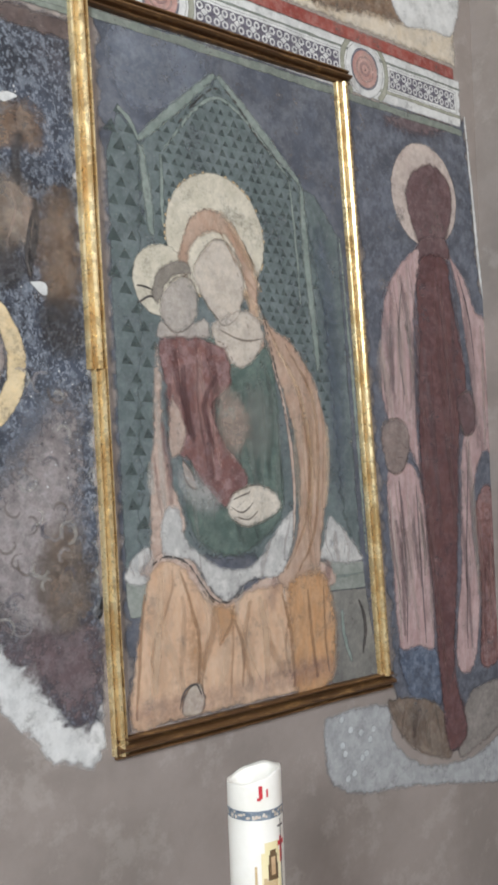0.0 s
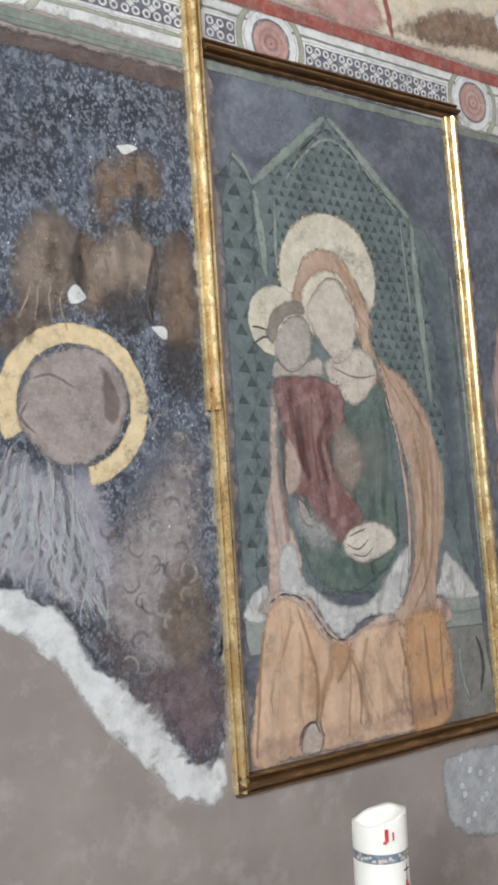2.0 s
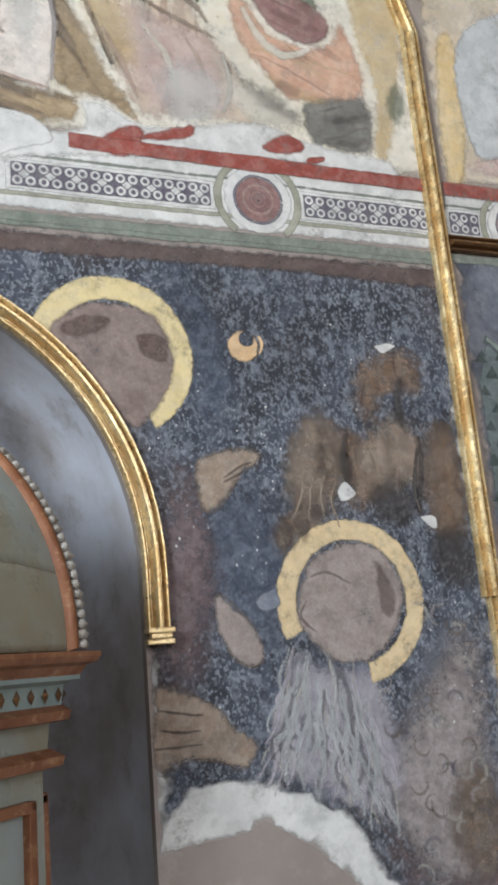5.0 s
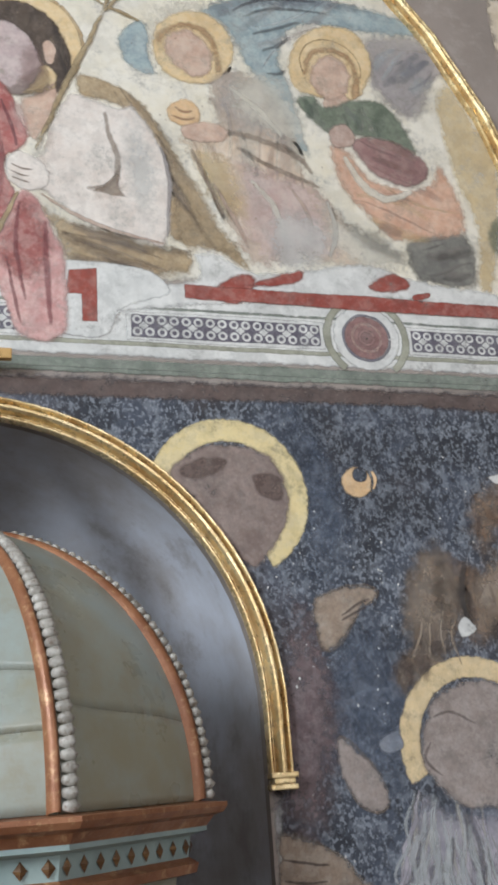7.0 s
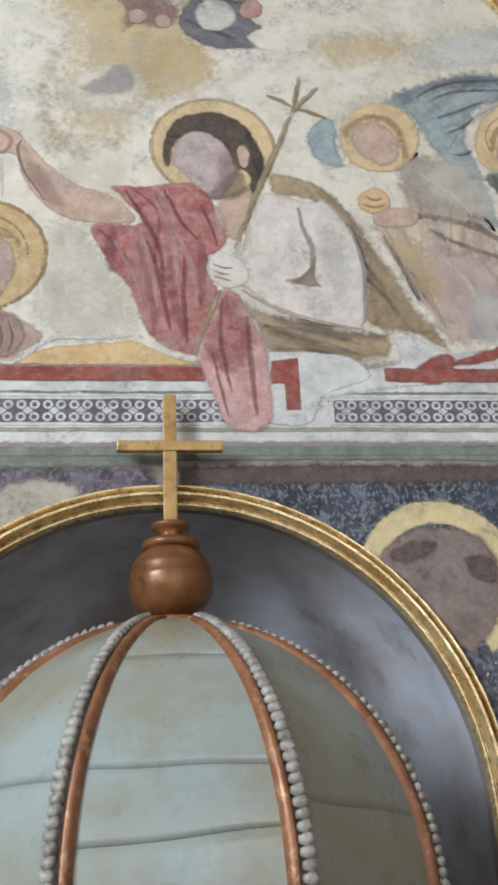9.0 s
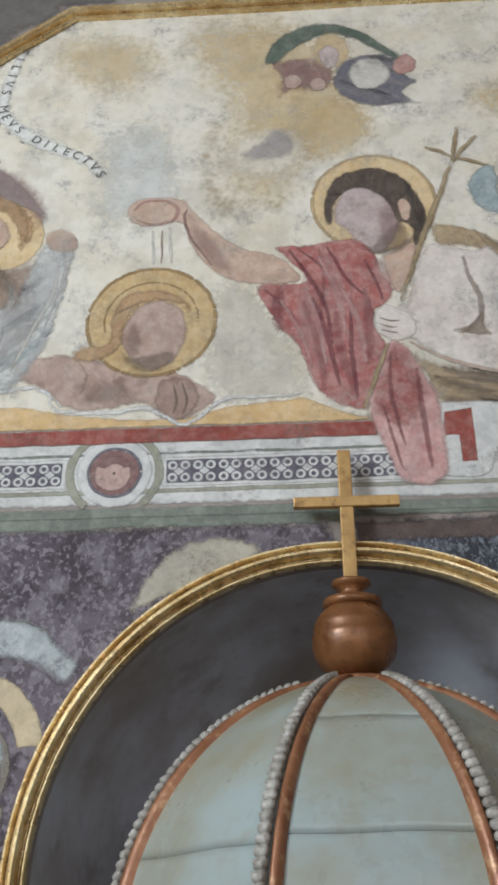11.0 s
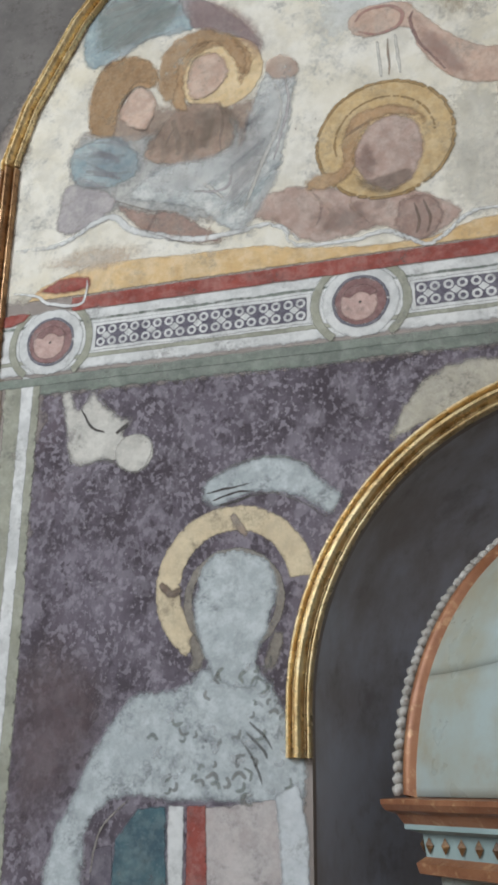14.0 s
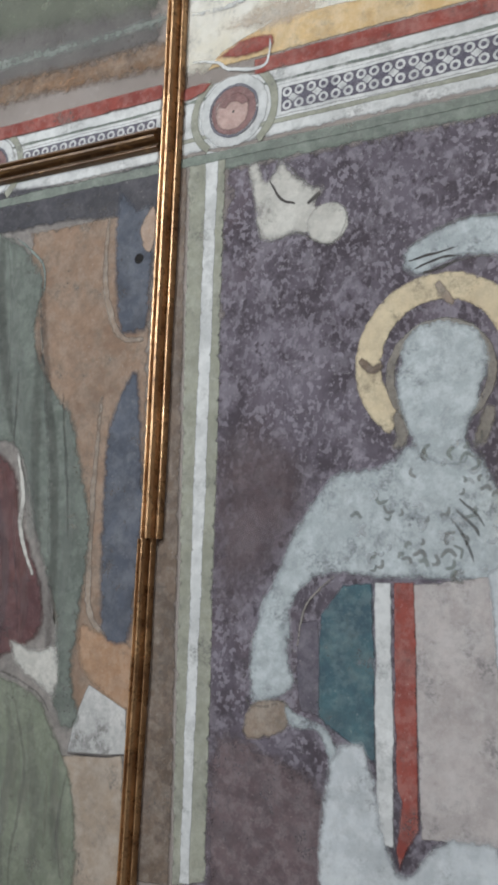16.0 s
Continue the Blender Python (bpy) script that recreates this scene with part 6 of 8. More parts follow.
patch(lunette_fresco, "face_shade", thin(SKINDARK, 0.5), 6, [(0.052, 3.363), (0.085, 3.379), (0.099, 3.309), (0.083, 3.275), (0.056, 3.297)], rim=0.02)
patch(lunette_fresco, "beard", thin(BROWN, 0.42), 6, [(0.041, 3.311), (0.071, 3.283), (0.123, 3.284), (0.172, 3.295), (0.184, 3.267), (0.149, 3.232), (0.099, 3.228), (0.058, 3.259)], rim=0.012)
drapery(patch(lunette_fresco, "bare_back", SKINROSE, 3, [(-0.242, 3.219), (-0.222, 3.275), (-0.151, 3.294), (-0.077, 3.291), (0.011, 3.265), (0.085, 3.225), (0.156, 3.238), (0.228, 3.211), (0.297, 3.151), (0.261, 3.104), (0.203, 3.081), (0.14, 3.093), (0.097, 3.135), (0.02, 3.122), (-0.05, 3.113), (-0.109, 3.141), (-0.162, 3.186)]), 4, SKINDARK, SKIN, 6)
patch(lunette_fresco, "chest_shade", thin(SKINDARK, 0.4), 4, [(-0.102, 3.233), (-0.014, 3.212), (0.073, 3.192), (0.131, 3.141), (0.047, 3.137), (-0.052, 3.149)], rim=0.04)
patch(lunette_fresco, "painted_hand", SKINDARK, 5, [(0.157, 3.202), (0.221, 3.203), (0.253, 3.144), (0.217, 3.087), (0.164, 3.092), (0.138, 3.141)], rim=0.012)
stroke(lunette_fresco, "finger_line", thin(BROWN, 0.5), 6, 0.008, [(0.183, 3.191), (0.195, 3.139), (0.186, 3.099)])
stroke(lunette_fresco, "finger_line", thin(BROWN, 0.5), 6, 0.008, [(0.207, 3.193), (0.223, 3.141), (0.21, 3.097)])
stroke(lunette_fresco, "lime_edge", LIMEWHITE, 6, 0.013, [(-0.22, 3.19), (-0.15, 3.18), (-0.11, 3.12), (0.02, 3.11), (0.12, 3.12), (0.22, 3.07), (0.32, 3.14), (0.42, 3.14), (0.53, 3.15)])
patch(lunette_fresco, "under_robe", thin(BODYBROWN, .7), 2, [(-0.72, 3.61), (-0.62, 3.67), (-0.48, 3.65), (-0.27, 3.62), (-0.17, 3.63), (-0.14, 3.45), (-0.21, 3.24), (-0.38, 3.21), (-0.58, 3.28), (-0.75, 3.34), (-0.78, 3.54)], rim=0.03)
patch(lunette_fresco, "under_robe", thin(CLOTH, .7), 2, [(-0.76, 3.59), (-0.56, 3.56), (-0.27, 3.56), (-0.24, 3.32), (-0.36, 3.21), (-0.61, 3.28), (-0.76, 3.25)], rim=0.03)
drapery(patch(lunette_fresco, "blue_wing", WINGBLUE, 2, [(-0.76, 3.93), (-0.69, 4.11), (-0.61, 4.17), (-0.44, 4.03), (-0.39, 3.87), (-0.53, 3.86), (-0.62, 3.82), (-0.73, 3.8)], rim=0.014), 3, WINGGREY, LIMEBLUE, 10, False)
patch(lunette_fresco, "grey_wing", WINGGREY, 2, [(-0.46, 4.04), (-0.27, 3.88), (-0.19, 3.75), (-0.3, 3.82), (-0.41, 3.88)], rim=0.014)
disc(lunette_fresco, "halo", HALOTAN, 3, (-0.32, 3.7), 0.121)
drapery(patch(lunette_fresco, "hair", HAIRTAN, 4, [(-0.46, 3.62), (-0.46, 3.73), (-0.39, 3.83), (-0.29, 3.82), (-0.23, 3.73), (-0.26, 3.66), (-0.32, 3.77), (-0.39, 3.75), (-0.41, 3.69), (-0.4, 3.6)]), 5, BROWN, HALOTAN, 9, False)
patch(lunette_fresco, "face_oval", SKIN, 5, [(-0.42, 3.68), (-0.4, 3.76), (-0.33, 3.77), (-0.3, 3.69), (-0.35, 3.63), (-0.4, 3.63)])
contour(lunette_fresco, 7, thin(BROWN, 0.38), [(-0.42, 3.68), (-0.4, 3.76), (-0.33, 3.77), (-0.3, 3.69), (-0.35, 3.63), (-0.4, 3.63)])
drapery(patch(lunette_fresco, "hair", HAIRTAN, 4, [(-0.71, 3.59), (-0.69, 3.79), (-0.58, 3.82), (-0.51, 3.74), (-0.53, 3.69), (-0.6, 3.69), (-0.63, 3.6)]), 5, BROWN, HALOTAN, 9, False)
patch(lunette_fresco, "face_oval", SKIN, 5, [(-0.62, 3.63), (-0.57, 3.71), (-0.51, 3.66), (-0.53, 3.56), (-0.59, 3.58)])
contour(lunette_fresco, 7, thin(BROWN, 0.38), [(-0.62, 3.63), (-0.57, 3.71), (-0.51, 3.66), (-0.53, 3.56), (-0.59, 3.58)])
drapery(patch(lunette_fresco, "body", BODYBROWN, 4, [(-0.54, 3.47), (-0.5, 3.54), (-0.43, 3.61), (-0.32, 3.59), (-0.28, 3.47), (-0.36, 3.42), (-0.48, 3.43)], rim=0.014), 5, TAN, TANPALE, 7)
drapery(patch(lunette_fresco, "cloth", CLOTH, 5, [(-0.59, 3.35), (-0.48, 3.43), (-0.29, 3.43), (-0.25, 3.52), (-0.2, 3.68), (-0.1, 3.69), (-0.11, 3.54), (-0.14, 3.37), (-0.2, 3.24), (-0.27, 3.17), (-0.38, 3.26), (-0.52, 3.31)], rim=0.014), 6, WINGBLUE, LIMEWHITE, 14, False)
stroke(lunette_fresco, "fold_line", PALE, 6, 0.012, [(-0.17, 3.65), (-0.15, 3.52), (-0.2, 3.38), (-0.25, 3.24)])
stroke(lunette_fresco, "fold_line", WINGGREY, 6, 0.008, [(-0.14, 3.66), (-0.13, 3.54), (-0.17, 3.38)])
stroke(lunette_fresco, "fold_line", PALE, 6, 0.014, [(-0.49, 3.38), (-0.39, 3.37), (-0.3, 3.29)])
stroke(lunette_fresco, "fold_line", WINGGREY, 6, 0.008, [(-0.28, 3.39), (-0.3, 3.32), (-0.39, 3.33)])
drapery(patch(lunette_fresco, "sleeve", WINGBLUE, 4, [(-0.76, 3.52), (-0.71, 3.55), (-0.64, 3.55), (-0.56, 3.49), (-0.56, 3.41), (-0.65, 3.39), (-0.74, 3.42)]), 5, WINGGREY, LIMEBLUE, 10, False)
patch(lunette_fresco, "sleeve", WINGGREY, 3, [(-0.78, 3.27), (-0.77, 3.41), (-0.68, 3.4), (-0.61, 3.34), (-0.68, 3.27)])
drapery(patch(lunette_fresco, "arm", SKINDARK, 6, [(-0.62, 3.34), (-0.51, 3.29), (-0.43, 3.27), (-0.29, 3.17), (-0.39, 3.17), (-0.54, 3.24)]), 7, HAIRBROWN, SKIN, 4)
contour(lunette_fresco, 8, thin(BROWN, 0.38), [(-0.62, 3.34), (-0.51, 3.29), (-0.43, 3.27), (-0.29, 3.17), (-0.39, 3.17), (-0.54, 3.24)])
stroke(lunette_fresco, "lime_edge", LIMEWHITE, 6, 0.02, [(-0.91, 3.23), (-0.77, 3.23), (-0.67, 3.28), (-0.62, 3.29), (-0.54, 3.23), (-0.36, 3.18), (-0.18, 3.19), (-0.1, 3.13)])
patch(lunette_fresco, "ochre_loss", thin(ANGELTAN, .7), 3, [(-0.85, 3.17), (-0.67, 3.21), (-0.39, 3.17), (-0.54, 3.15), (-0.7, 3.13)], rim=0.03)
patch(lunette_fresco, "red_flake", RED, 8, [(-0.83, 3.09), (-0.76, 3.12), (-0.68, 3.12), (-0.68, 3.08), (-0.76, 3.08)])
stroke(lunette_fresco, "lime_edge", LIMEWHITE, 9, 0.01, [(-0.9, 3.1), (-0.83, 3.08), (-0.78, 3.05), (-0.69, 3.04), (-0.68, 3.11)])
stroke(lunette_fresco, "scroll", SCROLL, 3, 0.05, [(-0.33, 4.48), (-0.37, 4.31), (-0.37, 4.19), (-0.3, 4.1), (-0.19, 4.03), (-0.1, 3.98), (-0.04, 3.9)])
patch(lunette_fresco, "wing_shade", thin(STONEGREEN, 0.5), 3, [(-0.709, 4.032), (-0.578, 4.056), (-0.439, 3.965), (-0.535, 3.871), (-0.69, 3.867)], rim=0.03)
patch(lunette_fresco, "wing_shade", thin(ROSEDARK, 0.45), 3, [(-0.428, 3.995), (-0.309, 3.94), (-0.225, 3.853), (-0.197, 3.757), (-0.219, 3.696), (-0.29, 3.813), (-0.406, 3.864)], rim=0.02)
patch(lunette_fresco, "hair", thin(HAIRTAN, 0.8), 6, [(-0.506, 3.684), (-0.498, 3.797), (-0.444, 3.855), (-0.356, 3.861), (-0.273, 3.8), (-0.244, 3.715), (-0.274, 3.632), (-0.298, 3.724), (-0.351, 3.79), (-0.413, 3.776), (-0.432, 3.695), (-0.454, 3.623)], rim=0.012)
patch(lunette_fresco, "hair", thin(HAIRTAN, 0.7), 6, [(-0.718, 3.703), (-0.677, 3.796), (-0.575, 3.81), (-0.509, 3.756), (-0.518, 3.686), (-0.571, 3.712), (-0.607, 3.665), (-0.626, 3.557), (-0.704, 3.583)], rim=0.012)
patch(lunette_fresco, "robe_shade", thin(BROWN, 0.2), 6, [(-0.532, 3.558), (-0.437, 3.6), (-0.291, 3.578), (-0.263, 3.504), (-0.379, 3.46), (-0.499, 3.469)], rim=0.03)
patch(lunette_fresco, "cloth_light", thin(LIMEWHITE, 0.55), 7, [(-0.519, 3.417), (-0.354, 3.435), (-0.261, 3.462), (-0.28, 3.371), (-0.393, 3.321), (-0.512, 3.349)], rim=0.03)
patch(lunette_fresco, "cloth_light", thin(LIMEWHITE, 0.5), 7, [(-0.209, 3.607), (-0.163, 3.672), (-0.131, 3.623), (-0.145, 3.459), (-0.193, 3.359), (-0.225, 3.417)], rim=0.03)
patch(lunette_fresco, "cloth_shade", thin(WINGGREY, 0.35), 7, [(-0.264, 3.518), (-0.215, 3.58), (-0.192, 3.466), (-0.22, 3.311), (-0.274, 3.254), (-0.3, 3.322)], rim=0.03)
patch(lunette_fresco, "painted_hand", thin(SKIN, 0.6), 7, [(-0.195, 3.698), (-0.158, 3.721), (-0.109, 3.692), (-0.099, 3.641), (-0.146, 3.637), (-0.184, 3.655)], rim=0.008)
patch(lunette_fresco, "robe_shade", thin(BLUEGREY, 0.2), 6, [(-0.693, 3.497), (-0.616, 3.542), (-0.55, 3.496), (-0.538, 3.42), (-0.614, 3.403), (-0.677, 3.425)], rim=0.02)
stroke(lunette_fresco, "scroll_edge", WARMGREY, 4, 0.007, [(-0.35, 4.48), (-0.4, 4.32), (-0.39, 4.17), (-0.31, 4.07), (-0.14, 3.97)])

enthroned_fresco = fresco_group("enthroned_fresco", "framed fresco of a veiled mother and child on a green throne")
poly(enthroned_fresco, "field", SLATEBLUE, 0, [(2.22, 2.85), (3.18, 2.89), (3.29, 0.9), (2.25, 0.95)], rim=0.004)
patch(enthroned_fresco, "sky_cloud", thin(BLUEGREY, .8), 1, [(2.27, 2.82), (2.54, 2.84), (2.62, 2.75), (2.45, 2.62), (2.31, 2.62)], rim=0.03)
patch(enthroned_fresco, "worn_edge", thin(TAN, .6), 1, [(3.14, 2.78), (3.17, 2.58), (3.23, 2), (3.26, 1.29), (3.27, 0.93), (3.21, 0.95), (3.2, 1.48), (3.16, 2.18)], rim=0.03)
poly(enthroned_fresco, "throne_side", THRONE, 1, [(2.25, 2.48), (2.29, 2.6), (2.36, 2.53), (2.37, 2.05), (2.36, 1.46), (2.26, 1.35), (2.25, 2.13)], rim=0.006)
poly(enthroned_fresco, "throne_side", THRONE, 1, [(2.97, 2.5), (3.04, 2.48), (3.14, 2.36), (3.19, 1.32), (3.08, 1.38), (3.01, 1.84)], rim=0.008)
poly(enthroned_fresco, "throne_back", THRONE, 2, [(2.35, 2.53), (2.65, 2.78), (2.98, 2.51), (3.07, 2.1), (3.12, 1.48), (3.19, 1.31), (2.3, 1.4)], rim=0.006)
lattice(enthroned_fresco, "lattice_hole", THRONEDARK, 3)
stroke(enthroned_fresco, "throne_gable", THRONELIGHT, 4, 0.032, [(2.35, 2.52), (2.49, 2.64), (2.64, 2.77)])
stroke(enthroned_fresco, "throne_gable", THRONELIGHT, 4, 0.032, [(2.64, 2.77), (2.8, 2.64), (2.97, 2.5)])
stroke(enthroned_fresco, "throne_edge", DARK, 5, 0.008, [(2.47, 2.57), (2.65, 2.73), (2.8, 2.61), (2.94, 2.51)])
stroke(enthroned_fresco, "throne_gable", THRONELIGHT, 4, 0.013, [(2.43, 2.5), (2.65, 2.7), (2.92, 2.51)])
stroke(enthroned_fresco, "throne_post", THRONELIGHT, 4, 0.03, [(2.36, 2.52), (2.38, 2.39), (2.39, 2.26)])
stroke(enthroned_fresco, "throne_post", THRONELIGHT, 4, 0.014, [(2.43, 2.5), (2.43, 2.39), (2.43, 2.29)])
stroke(enthroned_fresco, "throne_post", THRONELIGHT, 4, 0.032, [(2.97, 2.5), (2.99, 2.23), (3.02, 1.91)])
stroke(enthroned_fresco, "throne_post", THRONELIGHT, 4, 0.012, [(2.92, 2.51), (2.94, 2.33), (2.95, 2.12)])
stroke(enthroned_fresco, "throne_post", THRONELIGHT, 4, 0.016, [(2.29, 2.6), (2.33, 2.57), (2.36, 2.52)])
stroke(enthroned_fresco, "throne_post", THRONELIGHT, 4, 0.016, [(3.14, 2.36), (3.18, 1.85), (3.21, 1.32)])
drapery(patch(enthroned_fresco, "white_cushion", LIMECLOTH, 5, [(3.05, 1.46), (3.19, 1.31), (2.99, 1.33), (3.01, 1.39)]), 6, PINKGREY, LIMEWHITE, 6)
poly(enthroned_fresco, "bench", STONEGREEN, 4, [(2.98, 1.33), (3.19, 1.31), (3.2, 1.22), (3.01, 1.23)], rim=0.004)
stroke(enthroned_fresco, "bench_edge", THRONELIGHT, 5, 0.008, [(3, 1.28), (3.09, 1.27), (3.2, 1.27)])
poly(enthroned_fresco, "bench_front", GREYSTONE, 3, [(3.01, 1.23), (3.2, 1.22), (3.25, 0.93), (3.02, 0.94)], rim=0.005)
stroke(enthroned_fresco, "bench_mark", THRONELIGHT, 5, 0.018, [(3.08, 1.17), (3.09, 1.07), (3.12, 0.99)])
stroke(enthroned_fresco, "bench_mark", DARK, 5, 0.015, [(3.16, 1.19), (3.19, 1.1), (3.17, 1.01)])
poly(enthroned_fresco, "bench", STONEGREEN, 4, [(2.26, 1.35), (2.34, 1.34), (2.32, 1.25), (2.27, 1.25)], rim=0.004)
drapery(patch(enthroned_fresco, "white_cushion", LIMECLOTH, 5, [(2.29, 1.41), (2.34, 1.43), (2.34, 1.34), (2.26, 1.35)]), 6, PINKGREY, LIMEWHITE, 6)
disc(enthroned_fresco, "halo", HALOPALE, 5, (2.62, 2.29), 0.190)
ring(enthroned_fresco, "halo_rim", TANSKY, 6, (2.62, 2.29), 0.190, .96, 0, 360)
disc(enthroned_fresco, "halo", HALOPALE, 6, (2.42, 2.15), 0.100)
stroke(enthroned_fresco, "halo_ray", DARK, 7, 0.007, [(2.33, 2.13), (2.35, 2.13), (2.39, 2.12)])
stroke(enthroned_fresco, "halo_ray", DARK, 7, 0.007, [(2.33, 2.08), (2.37, 2.1), (2.4, 2.1)])
drapery(patch(enthroned_fresco, "veil", MANTLE, 6, [(2.48, 2.2), (2.5, 2.29), (2.56, 2.36), (2.65, 2.36), (2.72, 2.29), (2.77, 2.18), (2.77, 2.08), (2.8, 1.99), (2.77, 1.94), (2.73, 2.01), (2.71, 2.14), (2.66, 2.27), (2.59, 2.28), (2.54, 2.24), (2.52, 2.15)]), 7, SKIRTLINE, SKIRTLIGHT, 9, False)
contour(enthroned_fresco, 8, thin(BROWN, 0.38), [(2.48, 2.2), (2.5, 2.29), (2.56, 2.36), (2.65, 2.36), (2.72, 2.29), (2.77, 2.18), (2.77, 2.08), (2.8, 1.99), (2.77, 1.94), (2.73, 2.01), (2.71, 2.14), (2.66, 2.27), (2.59, 2.28), (2.54, 2.24), (2.52, 2.15)])
drapery(patch(enthroned_fresco, "mantle_side", PINKTAN, 6, [(2.38, 1.96), (2.41, 1.93), (2.41, 1.75), (2.42, 1.64), (2.46, 1.54), (2.47, 1.47), (2.41, 1.43), (2.34, 1.41), (2.36, 1.69)]), 7, ROSEDARK, PALE, 5)
drapery(patch(enthroned_fresco, "mantle", MANTLE, 7, [(2.76, 2.12), (2.82, 2.06), (2.92, 2), (3.01, 1.88), (3.05, 1.74), (3.05, 1.58), (3.01, 1.4), (2.99, 1.3), (2.87, 1.24), (2.79, 1.3), (2.86, 1.37), (2.9, 1.5), (2.9, 1.67), (2.85, 1.84), (2.81, 1.94)]), 8, SKIRTLINE, SKIRTLIGHT, 9, False)
contour(enthroned_fresco, 9, thin(DARK, 0.38), [(2.76, 2.12), (2.82, 2.06), (2.92, 2), (3.01, 1.88), (3.05, 1.74), (3.05, 1.58), (3.01, 1.4), (2.99, 1.3), (2.87, 1.24), (2.79, 1.3), (2.86, 1.37), (2.9, 1.5), (2.9, 1.67), (2.85, 1.84), (2.81, 1.94)])
drapery(patch(enthroned_fresco, "dress", GREENDRESS, 6, [(2.56, 2.02), (2.7, 1.94), (2.8, 2), (2.84, 1.88), (2.85, 1.67), (2.85, 1.5), (2.77, 1.41), (2.65, 1.37), (2.55, 1.39), (2.48, 1.46), (2.46, 1.56), (2.48, 1.65)]), 7, THRONEDARK, STONEGREEN, 10)
contour(enthroned_fresco, 8, thin(DARK, 0.38), [(2.56, 2.02), (2.7, 1.94), (2.8, 2), (2.84, 1.88), (2.85, 1.67), (2.85, 1.5), (2.77, 1.41), (2.65, 1.37), (2.55, 1.39), (2.48, 1.46), (2.46, 1.56), (2.48, 1.65)])
patch(enthroned_fresco, "face_oval", FACE, 7, [(2.53, 2.2), (2.6, 2.28), (2.67, 2.27), (2.72, 2.17), (2.7, 2.09), (2.65, 2.04), (2.6, 2.06), (2.54, 2.14)])
contour(enthroned_fresco, 9, thin(BROWN, 0.38), [(2.53, 2.2), (2.6, 2.28), (2.67, 2.27), (2.72, 2.17), (2.7, 2.09), (2.65, 2.04), (2.6, 2.06), (2.54, 2.14)])
patch(enthroned_fresco, "neck", FACE, 7, [(2.6, 2.05), (2.73, 2.09), (2.79, 2.01), (2.71, 1.92), (2.63, 1.95), (2.59, 2)])
stroke(enthroned_fresco, "collar", thin(BROWN, 0.5), 8, 0.007, [(2.61, 2.03), (2.7, 2), (2.79, 2.01)])
patch(enthroned_fresco, "face_oval", FACEGREY, 8, [(2.42, 2.12), (2.5, 2.17), (2.54, 2.11), (2.52, 2.04), (2.46, 2.01), (2.41, 2.05)])
contour(enthroned_fresco, 10, thin(BROWN, 0.38), [(2.42, 2.12), (2.5, 2.17), (2.54, 2.11), (2.52, 2.04), (2.46, 2.01), (2.41, 2.05)])
patch(enthroned_fresco, "hair", HAIRGREY, 8, [(2.38, 2.12), (2.42, 2.19), (2.5, 2.21), (2.52, 2.17), (2.45, 2.15), (2.42, 2.1), (2.4, 2.08)])
patch(enthroned_fresco, "child_neck", FACEGREY, 7, [(2.41, 2.04), (2.5, 2.04), (2.56, 2.06), (2.58, 2), (2.48, 1.99), (2.4, 1.99)])
drapery(patch(enthroned_fresco, "child_robe", WINE, 8, [(2.39, 1.99), (2.5, 2.01), (2.58, 2), (2.65, 1.97), (2.66, 1.87), (2.59, 1.8), (2.63, 1.71), (2.71, 1.61), (2.69, 1.54), (2.61, 1.51), (2.52, 1.58), (2.48, 1.65), (2.42, 1.68), (2.41, 1.83)]), 9, WINEDARK, ROSE, 12)
contour(enthroned_fresco, 10, thin(WINEDARK, 0.38), [(2.39, 1.99), (2.5, 2.01), (2.58, 2), (2.65, 1.97), (2.66, 1.87), (2.59, 1.8), (2.63, 1.71), (2.71, 1.61), (2.69, 1.54), (2.61, 1.51), (2.52, 1.58), (2.48, 1.65), (2.42, 1.68), (2.41, 1.83)])
stroke(enthroned_fresco, "fold_line", thin(WINEDARK, 0.5), 9, 0.0272, [(2.48, 1.93), (2.48, 1.81), (2.51, 1.7)])
stroke(enthroned_fresco, "fold_line", thin(ROSE, 0.5), 9, 0.0204, [(2.53, 1.92), (2.57, 1.78), (2.6, 1.63)])
stroke(enthroned_fresco, "fold_line", thin(WINEDARK, 0.5), 9, 0.0204, [(2.6, 1.9), (2.55, 1.81), (2.58, 1.68)])
patch(enthroned_fresco, "sleeve_loss", thin(PINKTAN, .8), 9, [(2.43, 1.84), (2.48, 1.75), (2.46, 1.68), (2.42, 1.68)])
drapery(patch(enthroned_fresco, "under_cloth", PINKTAN, 5, [(2.31, 1.36), (2.41, 1.45), (2.5, 1.39), (2.6, 1.28), (2.76, 1.32), (2.98, 1.34), (3.04, 1.24), (2.6, 1.21), (2.41, 1.32)]), 6, ROSEDARK, PALE, 5)
drapery(patch(enthroned_fresco, "white_cloth", LIMECLOTH, 7, [(2.39, 1.52), (2.46, 1.53), (2.48, 1.45), (2.57, 1.38), (2.7, 1.36), (2.81, 1.46), (2.88, 1.5), (2.87, 1.38), (2.81, 1.3), (2.69, 1.3), (2.61, 1.25), (2.54, 1.3), (2.49, 1.37), (2.39, 1.4)]), 8, PINKGREY, LIMEWHITE, 6)
contour(enthroned_fresco, 9, thin(DARK, 0.38), [(2.39, 1.52), (2.46, 1.53), (2.48, 1.45), (2.57, 1.38), (2.7, 1.36), (2.81, 1.46), (2.88, 1.5), (2.87, 1.38), (2.81, 1.3), (2.69, 1.3), (2.61, 1.25), (2.54, 1.3), (2.49, 1.37), (2.39, 1.4)])
